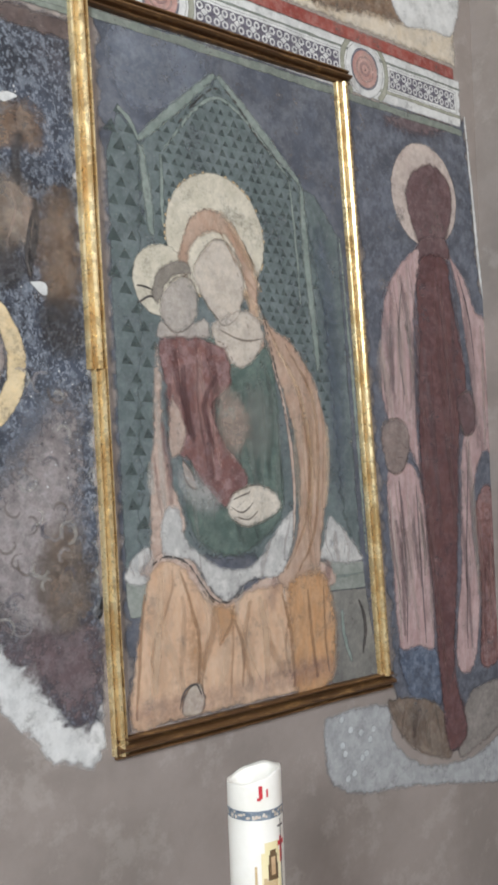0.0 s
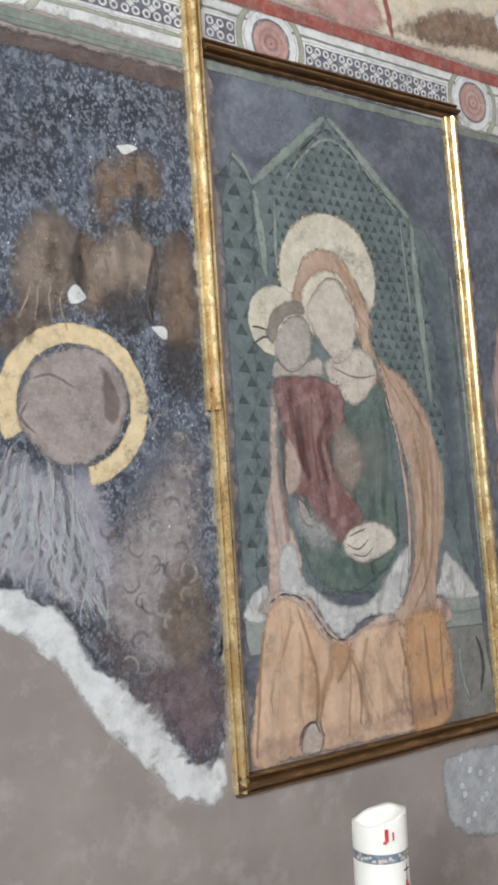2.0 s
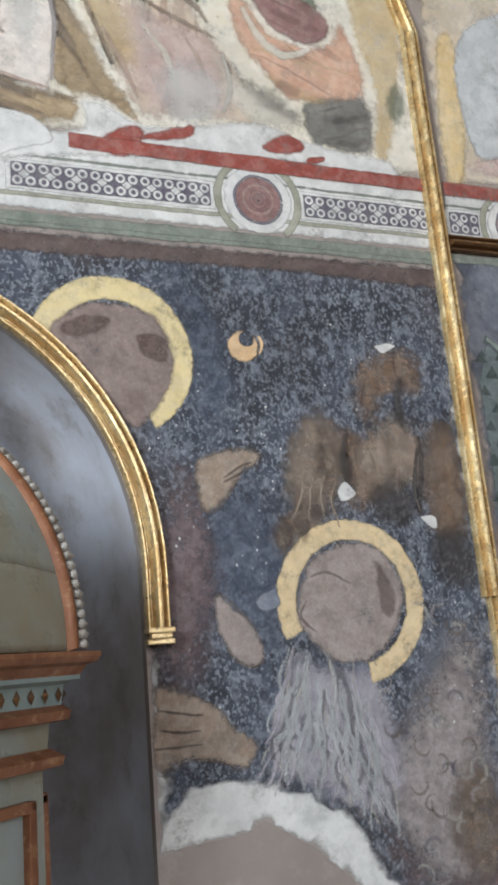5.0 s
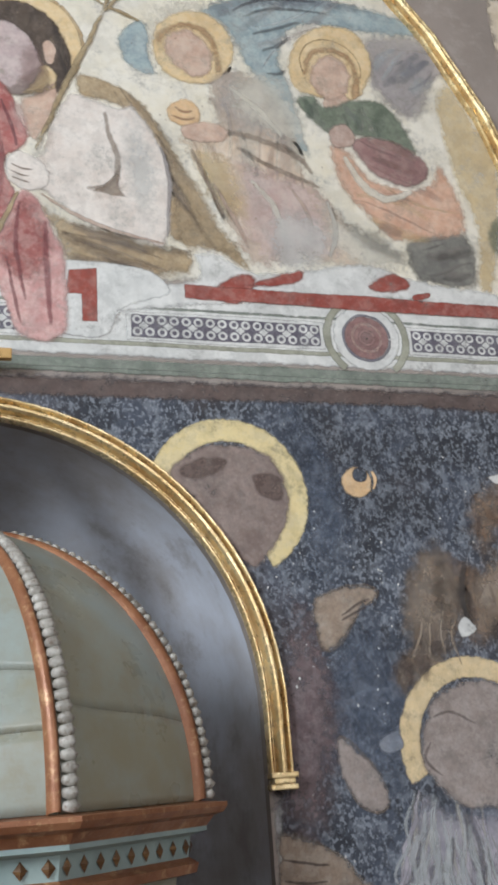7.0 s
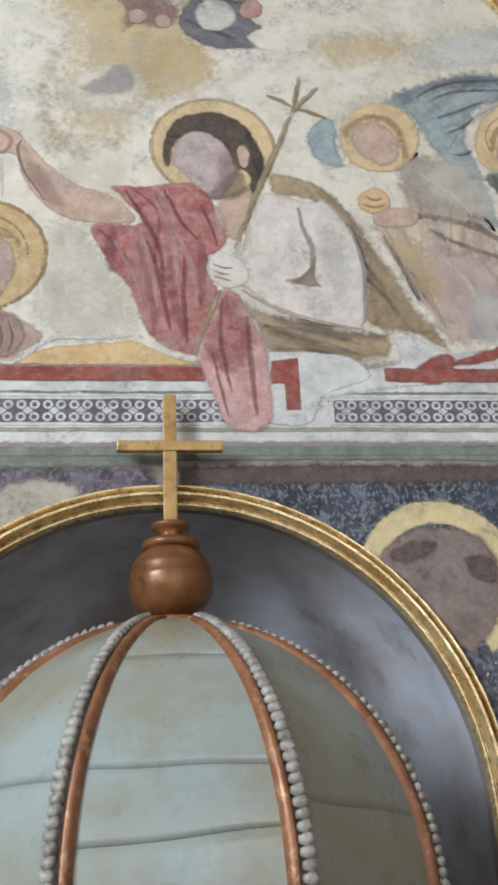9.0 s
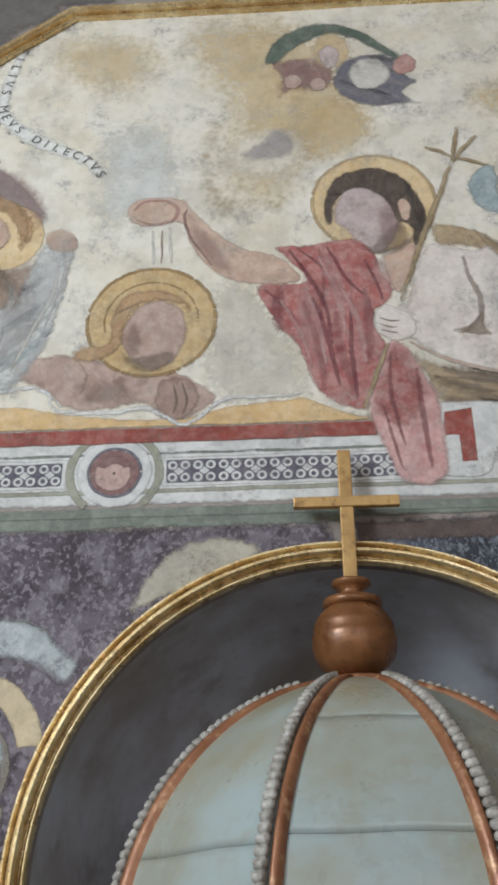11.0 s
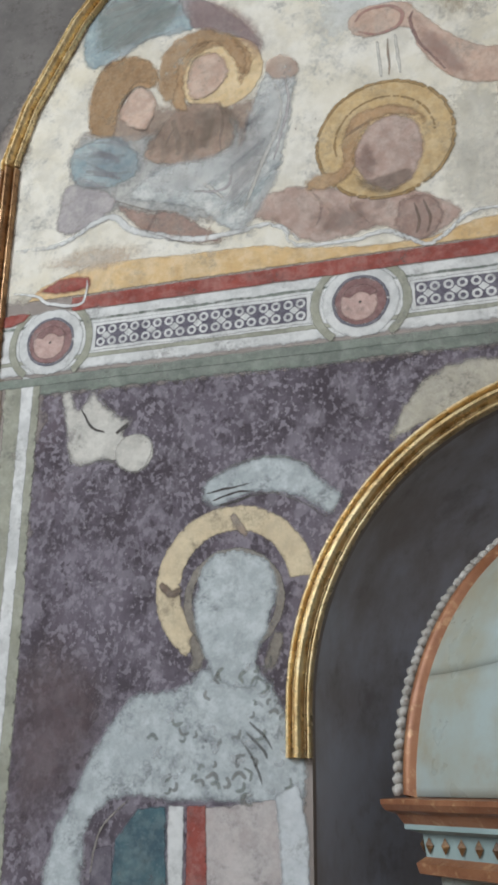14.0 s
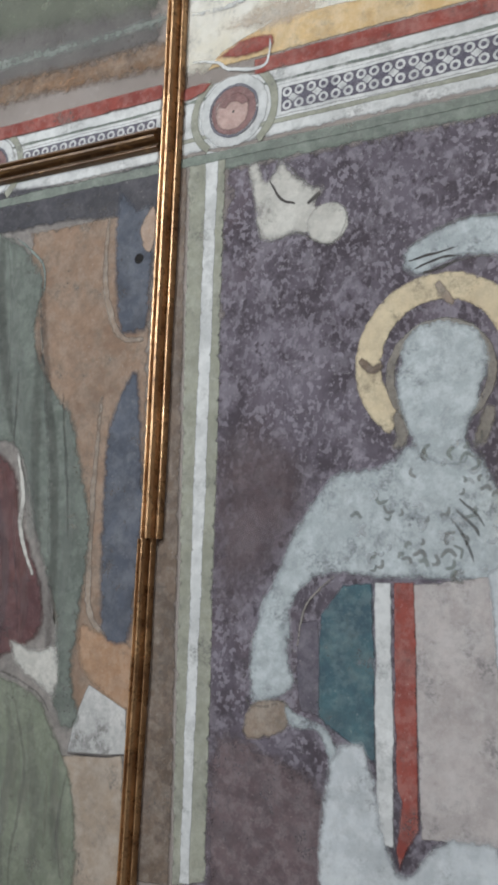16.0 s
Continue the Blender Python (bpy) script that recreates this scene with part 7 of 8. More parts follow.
patch(enthroned_fresco, "painted_hand", PALEHAND, 9, [(2.62, 1.52), (2.65, 1.56), (2.73, 1.58), (2.81, 1.55), (2.83, 1.5), (2.75, 1.47), (2.68, 1.46), (2.63, 1.49)])
contour(enthroned_fresco, 11, thin(BROWN, 0.38), [(2.62, 1.52), (2.65, 1.56), (2.73, 1.58), (2.81, 1.55), (2.83, 1.5), (2.75, 1.47), (2.68, 1.46), (2.63, 1.49)])
stroke(enthroned_fresco, "finger_line", thin(BROWNDARK, 0.6), 10, 0.006, [(2.63, 1.52), (2.68, 1.5), (2.72, 1.53)])
stroke(enthroned_fresco, "finger_line", thin(BROWNDARK, 0.6), 10, 0.006, [(2.64, 1.49), (2.7, 1.48), (2.74, 1.5)])
stroke(enthroned_fresco, "finger_line", thin(BROWNDARK, 0.6), 10, 0.006, [(2.64, 1.54), (2.68, 1.55), (2.71, 1.56)])
patch(enthroned_fresco, "painted_hand", thin(PINKTAN, .8), 9, [(2.46, 1.66), (2.49, 1.63), (2.51, 1.58), (2.48, 1.59)])
contour(enthroned_fresco, 11, thin(BROWN, 0.38), [(2.46, 1.66), (2.49, 1.63), (2.51, 1.58), (2.48, 1.59)])
drapery(patch(enthroned_fresco, "skirt", SKIRT, 6, [(2.33, 1.36), (2.39, 1.4), (2.47, 1.36), (2.54, 1.27), (2.61, 1.25), (2.69, 1.28), (2.81, 1.29), (2.93, 1.31), (3.02, 1.28), (3.05, 1.13), (3.02, 0.94), (2.76, 0.94), (2.45, 0.95), (2.26, 0.96), (2.28, 1.17)]), 7, SKIRTLINE, SKIRTLIGHT, 13)
contour(enthroned_fresco, 8, thin(DARK, 0.38), [(2.33, 1.36), (2.39, 1.4), (2.47, 1.36), (2.54, 1.27), (2.61, 1.25), (2.69, 1.28), (2.81, 1.29), (2.93, 1.31), (3.02, 1.28), (3.05, 1.13), (3.02, 0.94), (2.76, 0.94), (2.45, 0.95), (2.26, 0.96), (2.28, 1.17)])
patch(enthroned_fresco, "skirt_shade", SKIRTDARK, 7, [(2.84, 1.26), (2.94, 1.3), (3.01, 1.28), (3.05, 1.12), (3.02, 0.95), (2.86, 0.94), (2.85, 1.13)], rim=0.03)
patch(enthroned_fresco, "skirt_shade", thin(SKIRTDARK, .6), 7, [(2.46, 1.31), (2.5, 1.2), (2.51, 1.09), (2.49, 0.98), (2.46, 1.09)], rim=0.03)
patch(enthroned_fresco, "skirt_shade", thin(SKIRTDARK, .6), 7, [(2.55, 1.26), (2.61, 1.24), (2.64, 1.21), (2.58, 1.13), (2.56, 1.19)], rim=0.03)
stroke(enthroned_fresco, "fold_line", thin(SKIRTLINE, 0.5), 8, 0.0136, [(2.44, 1.36), (2.48, 1.24), (2.5, 1.14), (2.48, 1)])
stroke(enthroned_fresco, "fold_line", thin(SKIRTLINE, 0.5), 8, 0.0119, [(2.63, 1.24), (2.61, 1.18), (2.57, 1.13)])
stroke(enthroned_fresco, "fold_line", thin(SKIRTLINE, 0.5), 8, 0.0136, [(2.63, 1.2), (2.66, 1.11), (2.65, 1)])
stroke(enthroned_fresco, "fold_line", thin(SKIRTLINE, 0.5), 8, 0.0136, [(2.82, 1.25), (2.85, 1.13), (2.86, 0.96)])
stroke(enthroned_fresco, "fold_line", thin(SKIRTLINE, 0.5), 8, 0.0153, [(2.93, 1.25), (2.94, 1.11), (2.96, 0.97)])
stroke(enthroned_fresco, "fold_line", thin(SKIRTLINE, 0.5), 8, 0.0119, [(3, 1.25), (3, 1.11), (3.01, 0.98)])
stroke(enthroned_fresco, "fold_line", thin(SKIRTLINE, 0.5), 8, 0.0119, [(2.32, 1.31), (2.3, 1.17), (2.28, 0.98)])
stroke(enthroned_fresco, "fold_line", thin(SKIRTLIGHT, 0.5), 8, 0.0272, [(2.38, 1.37), (2.36, 1.2), (2.34, 1.03)])
stroke(enthroned_fresco, "fold_line", thin(SKIRTLIGHT, 0.5), 8, 0.0306, [(2.73, 1.26), (2.75, 1.13), (2.75, 0.98)])
stroke(enthroned_fresco, "fold_line", thin(SKIRTLINE, 0.5), 8, 0.0153, [(2.78, 2.08), (2.91, 1.88), (2.96, 1.67), (2.93, 1.45), (2.83, 1.3)])
stroke(enthroned_fresco, "fold_line", thin(SKIRTLINE, 0.5), 8, 0.0153, [(2.87, 2), (2.98, 1.84), (3, 1.63), (2.97, 1.42), (2.88, 1.29)])
stroke(enthroned_fresco, "fold_line", thin(SKIRTLIGHT, 0.5), 8, 0.0204, [(2.82, 2.01), (2.93, 1.84), (2.97, 1.63), (2.95, 1.44)])
stroke(enthroned_fresco, "mantle_hem", PINKTAN, 8, 0.014, [(2.82, 1.94), (2.87, 1.77), (2.89, 1.57), (2.88, 1.4)])
stroke(enthroned_fresco, "mantle_outline", DARK, 8, 0.006, [(2.77, 2.14), (2.81, 2.01), (2.85, 1.84), (2.9, 1.67)])
stroke(enthroned_fresco, "skirt_outline", DARK, 8, 0.006, [(2.34, 1.38), (2.4, 1.4), (2.47, 1.37), (2.55, 1.27), (2.61, 1.25)])
patch(enthroned_fresco, "foot", FOOT, 8, [(2.43, 0.97), (2.45, 1.03), (2.49, 1.04), (2.51, 1), (2.49, 0.96)])
contour(enthroned_fresco, 10, thin(DARK, 0.38), [(2.43, 0.97), (2.45, 1.03), (2.49, 1.04), (2.51, 1), (2.49, 0.96)])
stroke(enthroned_fresco, "foot_outline", DARK, 9, 0.007, [(2.42, 0.98), (2.44, 1.03), (2.48, 1.04), (2.5, 1.01)])

patch(enthroned_fresco, "worn_band", thin(ROSEDARK, 0.45), 9, [(2.28, 1.05), (2.6, 1.04), (3.0, 1.06), (3.05, 0.95), (2.7, 0.94), (2.26, 0.95)], rim=0.04)
patch(enthroned_fresco, "worn_patch", thin(PINKTAN, 0.5), 10, [(2.60, 1.86), (2.68, 1.84), (2.72, 1.74), (2.66, 1.66), (2.60, 1.72)], rim=0.03)
patch(enthroned_fresco, "worn_patch", thin(STONEGREEN, 0.5), 9, [(2.70, 1.86), (2.80, 1.84), (2.80, 1.68), (2.72, 1.66)], rim=0.04)
patch(enthroned_fresco, "worn_patch", thin(LIMECLOTH, 0.5), 10, [(2.44, 1.66), (2.52, 1.62), (2.60, 1.54), (2.54, 1.50), (2.46, 1.56)], rim=0.03)
patch(enthroned_fresco, "throne_shade", thin(BLUE, 0.45), 3, [(3.0, 2.4), (3.12, 2.3), (3.16, 1.6), (3.06, 1.5), (3.02, 2.0)], rim=0.04)

saint_fresco = fresco_group("saint_fresco", "faded fresco of a haloed figure in a dark red robe")
poly(saint_fresco, "field", NIGHT2, 0, [(3.2, 2.85), (3.87, 2.9), (3.9, 2.6), (3.92, 2.28), (4.02, 2.05), (4.15, 1.86), (4.12, 0.87), (3.99, 0.74), (3.92, 0.67), (3.76, 0.58), (3.62, 0.57), (3.45, 0.62), (3.32, 0.74), (3.31, 0.91)], rim=0.007)
patch(saint_fresco, "red_cloud", MAROON, 1, [(3.4, 2.82), (3.77, 2.88), (3.71, 2.79), (3.42, 2.76)], rim=0.03)
stroke(saint_fresco, "lime_edge", LIMEWHITE, 2, 0.018, [(3.86, 2.9), (3.89, 2.6), (3.92, 2.28), (3.96, 2.16)])
disc(saint_fresco, "halo", HALOSAINT, 2, (3.6, 2.56), 0.190)
patch(saint_fresco, "head_oval", SAINTHEAD, 3, [(3.49, 2.55), (3.54, 2.64), (3.65, 2.68), (3.75, 2.62), (3.75, 2.5), (3.7, 2.4), (3.61, 2.36), (3.54, 2.4)])
patch(saint_fresco, "neck", SAINTHEAD, 3, [(3.56, 2.4), (3.7, 2.42), (3.72, 2.34), (3.54, 2.31)])
drapery(patch(saint_fresco, "dark_robe", WINEDARK, 3, [(3.53, 2.32), (3.71, 2.36), (3.74, 2.23), (3.78, 2.06), (3.81, 1.9), (3.76, 1.73), (3.73, 1.44), (3.7, 1.14), (3.67, 0.88), (3.73, 0.64), (3.62, 0.58), (3.58, 0.66), (3.56, 0.86), (3.54, 1.16), (3.51, 1.46), (3.5, 1.75), (3.52, 2.05)]), 4, MAROON, WINE, 8)
drapery(patch(saint_fresco, "cloak", SAINTPINK, 4, [(3.56, 2.37), (3.43, 2.3), (3.35, 2.19), (3.31, 2), (3.31, 1.85), (3.35, 1.74), (3.45, 1.65), (3.51, 1.57), (3.51, 1.85), (3.52, 2.13)], rim=0.014), 5, MAROON, HALOSAINT, 12)
contour(saint_fresco, 6, thin(MAROON, 0.38), [(3.56, 2.37), (3.43, 2.3), (3.35, 2.19), (3.31, 2), (3.31, 1.85), (3.35, 1.74), (3.45, 1.65), (3.51, 1.57), (3.51, 1.85), (3.52, 2.13)])
drapery(patch(saint_fresco, "cloak", SAINTPINK, 4, [(3.32, 1.59), (3.44, 1.63), (3.51, 1.56), (3.54, 1.36), (3.56, 0.98), (3.45, 0.98), (3.35, 1), (3.33, 1.28)], rim=0.014), 5, MAROON, HALOSAINT, 12)
contour(saint_fresco, 6, thin(MAROON, 0.38), [(3.32, 1.59), (3.44, 1.63), (3.51, 1.56), (3.54, 1.36), (3.56, 0.98), (3.45, 0.98), (3.35, 1), (3.33, 1.28)])
drapery(patch(saint_fresco, "cloak", SAINTPINK, 4, [(3.71, 2.37), (3.82, 2.29), (3.88, 2.18), (3.95, 2.13), (3.97, 1.9), (3.99, 1.64), (3.97, 1.39), (3.91, 1.64), (3.81, 1.44), (3.84, 1.12), (3.78, 0.86), (3.66, 0.89), (3.71, 1.24), (3.74, 1.65), (3.82, 1.81), (3.8, 2.04), (3.76, 2.23)], rim=0.014), 5, MAROON, HALOSAINT, 12)
contour(saint_fresco, 6, thin(MAROON, 0.38), [(3.71, 2.37), (3.82, 2.29), (3.88, 2.18), (3.95, 2.13), (3.97, 1.9), (3.99, 1.64), (3.97, 1.39), (3.91, 1.64), (3.81, 1.44), (3.84, 1.12), (3.78, 0.86), (3.66, 0.89), (3.71, 1.24), (3.74, 1.65), (3.82, 1.81), (3.8, 2.04), (3.76, 2.23)])
drapery(patch(saint_fresco, "dark_robe", WINE, 3, [(3.81, 1.44), (3.93, 1.52), (3.99, 1.21), (3.96, 0.88), (3.81, 0.86), (3.83, 1.12)]), 4, WINEDARK, ROSE, 12)
stroke(saint_fresco, "fold_line", MAROON, 5, 0.008, [(3.45, 2.24), (3.42, 2.04), (3.44, 1.85)])
stroke(saint_fresco, "fold_line", MAROON, 5, 0.008, [(3.39, 1.56), (3.41, 1.27), (3.4, 1.01)])
stroke(saint_fresco, "fold_line", MAROON, 5, 0.008, [(3.48, 1.54), (3.49, 1.26), (3.5, 0.99)])
stroke(saint_fresco, "fold_line", MAROON, 5, 0.008, [(3.77, 2.31), (3.83, 2.15), (3.86, 1.96)])
stroke(saint_fresco, "fold_line", MAROON, 5, 0.008, [(3.8, 1.69), (3.76, 1.32), (3.74, 0.93)])
stroke(saint_fresco, "fold_line", HALOSAINT, 5, 0.008, [(3.34, 1.55), (3.36, 1.28), (3.37, 1.01)])
patch(saint_fresco, "painted_hand", HEADBROWN, 5, [(3.31, 1.74), (3.39, 1.77), (3.45, 1.73), (3.45, 1.66), (3.41, 1.59), (3.33, 1.6)])
contour(saint_fresco, 7, thin(BROWN, 0.38), [(3.31, 1.74), (3.39, 1.77), (3.45, 1.73), (3.45, 1.66), (3.41, 1.59), (3.33, 1.6)])
patch(saint_fresco, "painted_hand", SAINTHEAD, 5, [(3.74, 1.84), (3.83, 1.86), (3.85, 1.74), (3.77, 1.71)])
contour(saint_fresco, 7, thin(BROWN, 0.38), [(3.74, 1.84), (3.83, 1.86), (3.85, 1.74), (3.77, 1.71)])
patch(saint_fresco, "blue_base", BLUE, 1, [(3.35, 1), (3.56, 0.96), (3.58, 0.77), (3.43, 0.79)])
drapery(patch(saint_fresco, "grey_base", BROWN, 1, [(3.3, 0.84), (3.57, 0.76), (3.62, 0.57), (3.44, 0.63), (3.32, 0.74)]), 2, BROWNDARK, TAN, 8)
patch(saint_fresco, "grey_base", WARMGREY, 1, [(3.74, 0.77), (3.99, 0.78), (3.98, 0.65), (3.77, 0.57), (3.66, 0.57)])
patch(saint_fresco, "pecked_patch", PECKGREY, 0, [(2.97, 0.82), (3.01, 0.85), (3.16, 0.85), (3.3, 0.82), (3.32, 0.7), (3.45, 0.6), (3.62, 0.56), (3.79, 0.56), (3.98, 0.62), (4.1, 0.64), (4.07, 0.35), (3.9, 0.4), (3.42, 0.51), (3.17, 0.55), (3.03, 0.6), (2.98, 0.67)])
for at in [(3.06, 0.82), (3.1, 0.78), (3.15, 0.76), (3.07, 0.71), (3.15, 0.68), (3.19, 0.73), (3.11, 0.64), (3.06, 0.74), (3.21, 0.76), (3.08, 0.63), (3.17, 0.69)]:
    disc(saint_fresco, "peck_mark", LIMEBLUE, 1, at, 0.012)

fragment_fresco = fresco_group("fragment_fresco", "lost and faded painting above the banded border")
poly(fragment_fresco, "field", CREAM2, 0, [(2.215, 3.06), (3.83, 3.06), (3.8, 4.2), (2.2, 4.2)], rim=0.005)
patch(fragment_fresco, "pale_loss", LIMEWHITE, 1, [(2.36, 3.38), (2.73, 3.48), (2.69, 3.32), (2.66, 3.25), (2.5, 3.19), (2.35, 3.18)])
drapery(patch(fragment_fresco, "pink_cloth", PINKROSE, 2, [(2.27, 3.11), (2.46, 3.2), (2.66, 3.24), (2.77, 3.18), (2.82, 3.09), (2.57, 3.08), (2.37, 3.09)], rim=0.03), 3, ROSE, LIMECREAM, 6)
patch(fragment_fresco, "yellow_strip", CREAM, 1, [(2.24, 3.32), (2.34, 3.35), (2.31, 3.13), (2.24, 3.08)])
drapery(patch(fragment_fresco, "green_post", SHAWL, 2, [(2.77, 3.35), (2.84, 3.34), (2.81, 3.2), (2.77, 3.21)]), 3, DARKGREEN, STONEGREEN, 6)
patch(fragment_fresco, "rose_cloud", ROSE, 2, [(2.57, 3.12), (2.82, 3.2), (2.91, 3.11), (2.81, 3.06), (2.63, 3.07)], rim=0.03)
patch(fragment_fresco, "pale_loss", LIMEWHITE, 3, [(3.46, 3.3), (3.84, 3.42), (3.81, 3.19), (3.67, 3.17), (3.52, 3.15)])
patch(fragment_fresco, "brown_cloud", OCHREBROWN, 2, [(2.88, 3.1), (3.45, 3.28), (3.54, 3.14), (3.3, 3.12), (3.08, 3.09)], rim=0.03)
stroke(fragment_fresco, "red_edge", RED, 3, 0.022, [(2.9, 3.24), (2.92, 3.17), (2.94, 3.07)])
patch(fragment_fresco, "brown_cloud", OCHREBROWN, 2, [(3.06, 3.17), (3.29, 3.26), (3.28, 3.14), (3.08, 3.09)], rim=0.03)

patch(fragment_fresco, "pale_loss", LIMEBLUE, 4, [(2.359, 3.581), (2.934, 3.777), (2.77, 3.217), (2.595, 3.231), (2.347, 3.153)], rim=0.012)
stroke(fragment_fresco, "green_post", DARKGREEN, 5, 0.035, [(2.806, 3.357), (2.809, 3.27), (2.819, 3.185)])
patch(fragment_fresco, "ochre_strip", OCHRESKY, 3, [(2.251, 3.5), (2.331, 3.522), (2.312, 3.126), (2.261, 3.056), (2.228, 3.108)], rim=0.015)

west_panel_fresco = fresco_group("west_panel_fresco", "faded fresco of a grey-green robed seated figure on an orange throne")
poly(west_panel_fresco, "field", WARMGREY, 0, [(-1.75, 2.9), (-0.98, 2.9), (-0.96, 1.89), (-0.99, 1.09), (-1.75, 1.05)], rim=0.004)
patch(west_panel_fresco, "top_shade", SLATEDARK, 1, [(-1.65, 2.88), (-1.52, 2.88), (-1.24, 2.85), (-0.98, 2.85), (-0.99, 2.7), (-1.12, 2.71), (-1.3, 2.73), (-1.63, 2.74)])
poly(west_panel_fresco, "throne_panel", THRONEBROWN, 1, [(-1.4, 2.73), (-1.12, 2.73), (-0.99, 2.72), (-0.97, 1.71), (-0.98, 1.47), (-1.14, 1.41), (-1.31, 1.98)], rim=0.008)
stroke(west_panel_fresco, "panel_edge", TAN, 3, 0.02, [(-1.13, 2.73), (-1.13, 2.55), (-1.08, 2.41), (-1, 2.39)])
stroke(west_panel_fresco, "panel_edge", TAN, 3, 0.02, [(-1.12, 2.26), (-1.13, 1.98), (-1.12, 1.73), (-1.03, 1.65)])
patch(west_panel_fresco, "window_shape", SLATEBLUE, 4, [(-1.11, 2.78), (-1.08, 2.78), (-1.04, 2.73), (-1, 2.73), (-0.99, 2.45), (-1.03, 2.41), (-1.09, 2.45)])
patch(west_panel_fresco, "window_edge", PEACH2, 5, [(-1.03, 2.69), (-0.99, 2.73), (-0.99, 2.62), (-1.02, 2.63)])
disc(west_panel_fresco, "nail_hole", BLACK, 6, (-1.03, 2.6), 0.014)
patch(west_panel_fresco, "window_shape", SLATEBLUE, 4, [(-1.03, 2.31), (-1, 2.25), (-0.98, 1.97), (-0.99, 1.7), (-1.03, 1.66), (-1.09, 1.7), (-1.1, 1.98), (-1.1, 2.17)])
patch(west_panel_fresco, "orange_seat", ORANGE, 3, [(-1.14, 1.7), (-1.08, 1.68), (-0.99, 1.65), (-0.99, 1.51), (-1.11, 1.57), (-1.15, 1.64)])
poly(west_panel_fresco, "pale_seat", LIMECLOTH, 4, [(-1.15, 1.46), (-1.11, 1.56), (-1, 1.51), (-0.99, 1.41), (-1.16, 1.4)], rim=0.003)
stroke(west_panel_fresco, "seat_line", DARK, 5, 0.006, [(-1.16, 1.4), (-1.08, 1.4), (-0.99, 1.41)])
poly(west_panel_fresco, "lower_seat", TANPALE, 2, [(-1.18, 1.39), (-1, 1.41), (-0.99, 1.09), (-1.16, 1.07)], rim=0.005)
drapery(patch(west_panel_fresco, "robe", GREYGREEN, 4, [(-1.63, 2.77), (-1.46, 2.73), (-1.38, 2.67), (-1.32, 2.58), (-1.34, 2.43), (-1.26, 2.28), (-1.2, 2.21), (-1.15, 2.05), (-1.12, 1.91), (-1.14, 1.71), (-1.15, 1.57), (-1.12, 1.47), (-1.19, 1.45), (-1.24, 1.57), (-1.23, 1.7), (-1.31, 1.91), (-1.39, 2.13), (-1.57, 2.2)], rim=0.014), 5, DARK, STONEGREEN, 12)
contour(west_panel_fresco, 6, thin(BROWN, 0.38), [(-1.63, 2.77), (-1.46, 2.73), (-1.38, 2.67), (-1.32, 2.58), (-1.34, 2.43), (-1.26, 2.28), (-1.2, 2.21), (-1.15, 2.05), (-1.12, 1.91), (-1.14, 1.71), (-1.15, 1.57), (-1.12, 1.47), (-1.19, 1.45), (-1.24, 1.57), (-1.23, 1.7), (-1.31, 1.91), (-1.39, 2.13), (-1.57, 2.2)])
stroke(west_panel_fresco, "robe_outline", DARK, 5, 0.007, [(-1.46, 2.73), (-1.39, 2.59), (-1.36, 2.35), (-1.37, 2.13), (-1.29, 1.91), (-1.22, 1.7), (-1.19, 1.53), (-1.13, 1.46)])
stroke(west_panel_fresco, "robe_outline", THRONELIGHT, 5, 0.008, [(-1.44, 2.72), (-1.34, 2.63), (-1.33, 2.55)])
drapery(patch(west_panel_fresco, "inner_robe", WINEDARK, 5, [(-1.56, 2.14), (-1.39, 2.1), (-1.34, 1.95), (-1.26, 1.77), (-1.28, 1.65), (-1.51, 1.62)]), 6, MAROON, WINE, 8)
stroke(west_panel_fresco, "robe_loss", PALE, 6, 0.016, [(-1.38, 2.13), (-1.35, 2.02), (-1.35, 1.92), (-1.3, 1.81)])
drapery(patch(west_panel_fresco, "skirt", OLIVEGREEN, 5, [(-1.5, 1.54), (-1.28, 1.54), (-1.2, 1.45), (-1.13, 1.32), (-1.13, 1.07), (-1.44, 1.02)]), 6, GREYSTONE, OLIVE, 10)
contour(west_panel_fresco, 7, thin(DARK, 0.38), [(-1.5, 1.54), (-1.28, 1.54), (-1.2, 1.45), (-1.13, 1.32), (-1.13, 1.07), (-1.44, 1.02)])
patch(west_panel_fresco, "pale_cuff", PALE, 6, [(-1.36, 1.66), (-1.28, 1.63), (-1.21, 1.64), (-1.21, 1.52), (-1.28, 1.56), (-1.33, 1.59)])
# dimness of the wall's upper left, painted as a darker sheet over the plaster
poly(west_panel_fresco, "shade_coat", SHADECOAT, 0, [(-3.2, 3.13), (-0.99, 3.17), (-0.985, 3.54), (-0.9, 3.75), (-0.77, 4.02), (-0.63, 4.22), (-0.45, 4.43), (-0.18, 4.65), (0.2, 4.67), (0.2, 5.6), (-3.2, 5.6)], rim=0.02)
patch(west_panel_fresco, "upper_dark", thin(OLIVEGREEN, 0.6), 1, [(-2.329, 3.612), (-1.589, 3.587), (-0.977, 3.528), (-0.96, 3.277), (-1.255, 3.281), (-1.561, 3.304), (-2.283, 3.319)], rim=0.04)
patch(west_panel_fresco, "upper_lime", STONEGREEN, 2, [(-2.28, 3.298), (-1.56, 3.293), (-1.254, 3.271), (-0.98, 3.273), (-0.96, 3.221), (-1.193, 3.218), (-1.553, 3.225), (-2.267, 3.217)], rim=0.02)
patch(west_panel_fresco, "upper_ochre", OCHREBROWN, 3, [(-2.261, 3.177), (-1.553, 3.221), (-1.249, 3.209), (-0.959, 3.197), (-0.949, 3.088), (-1.241, 3.099), (-1.541, 3.102), (-2.246, 3.077)], rim=0.03)
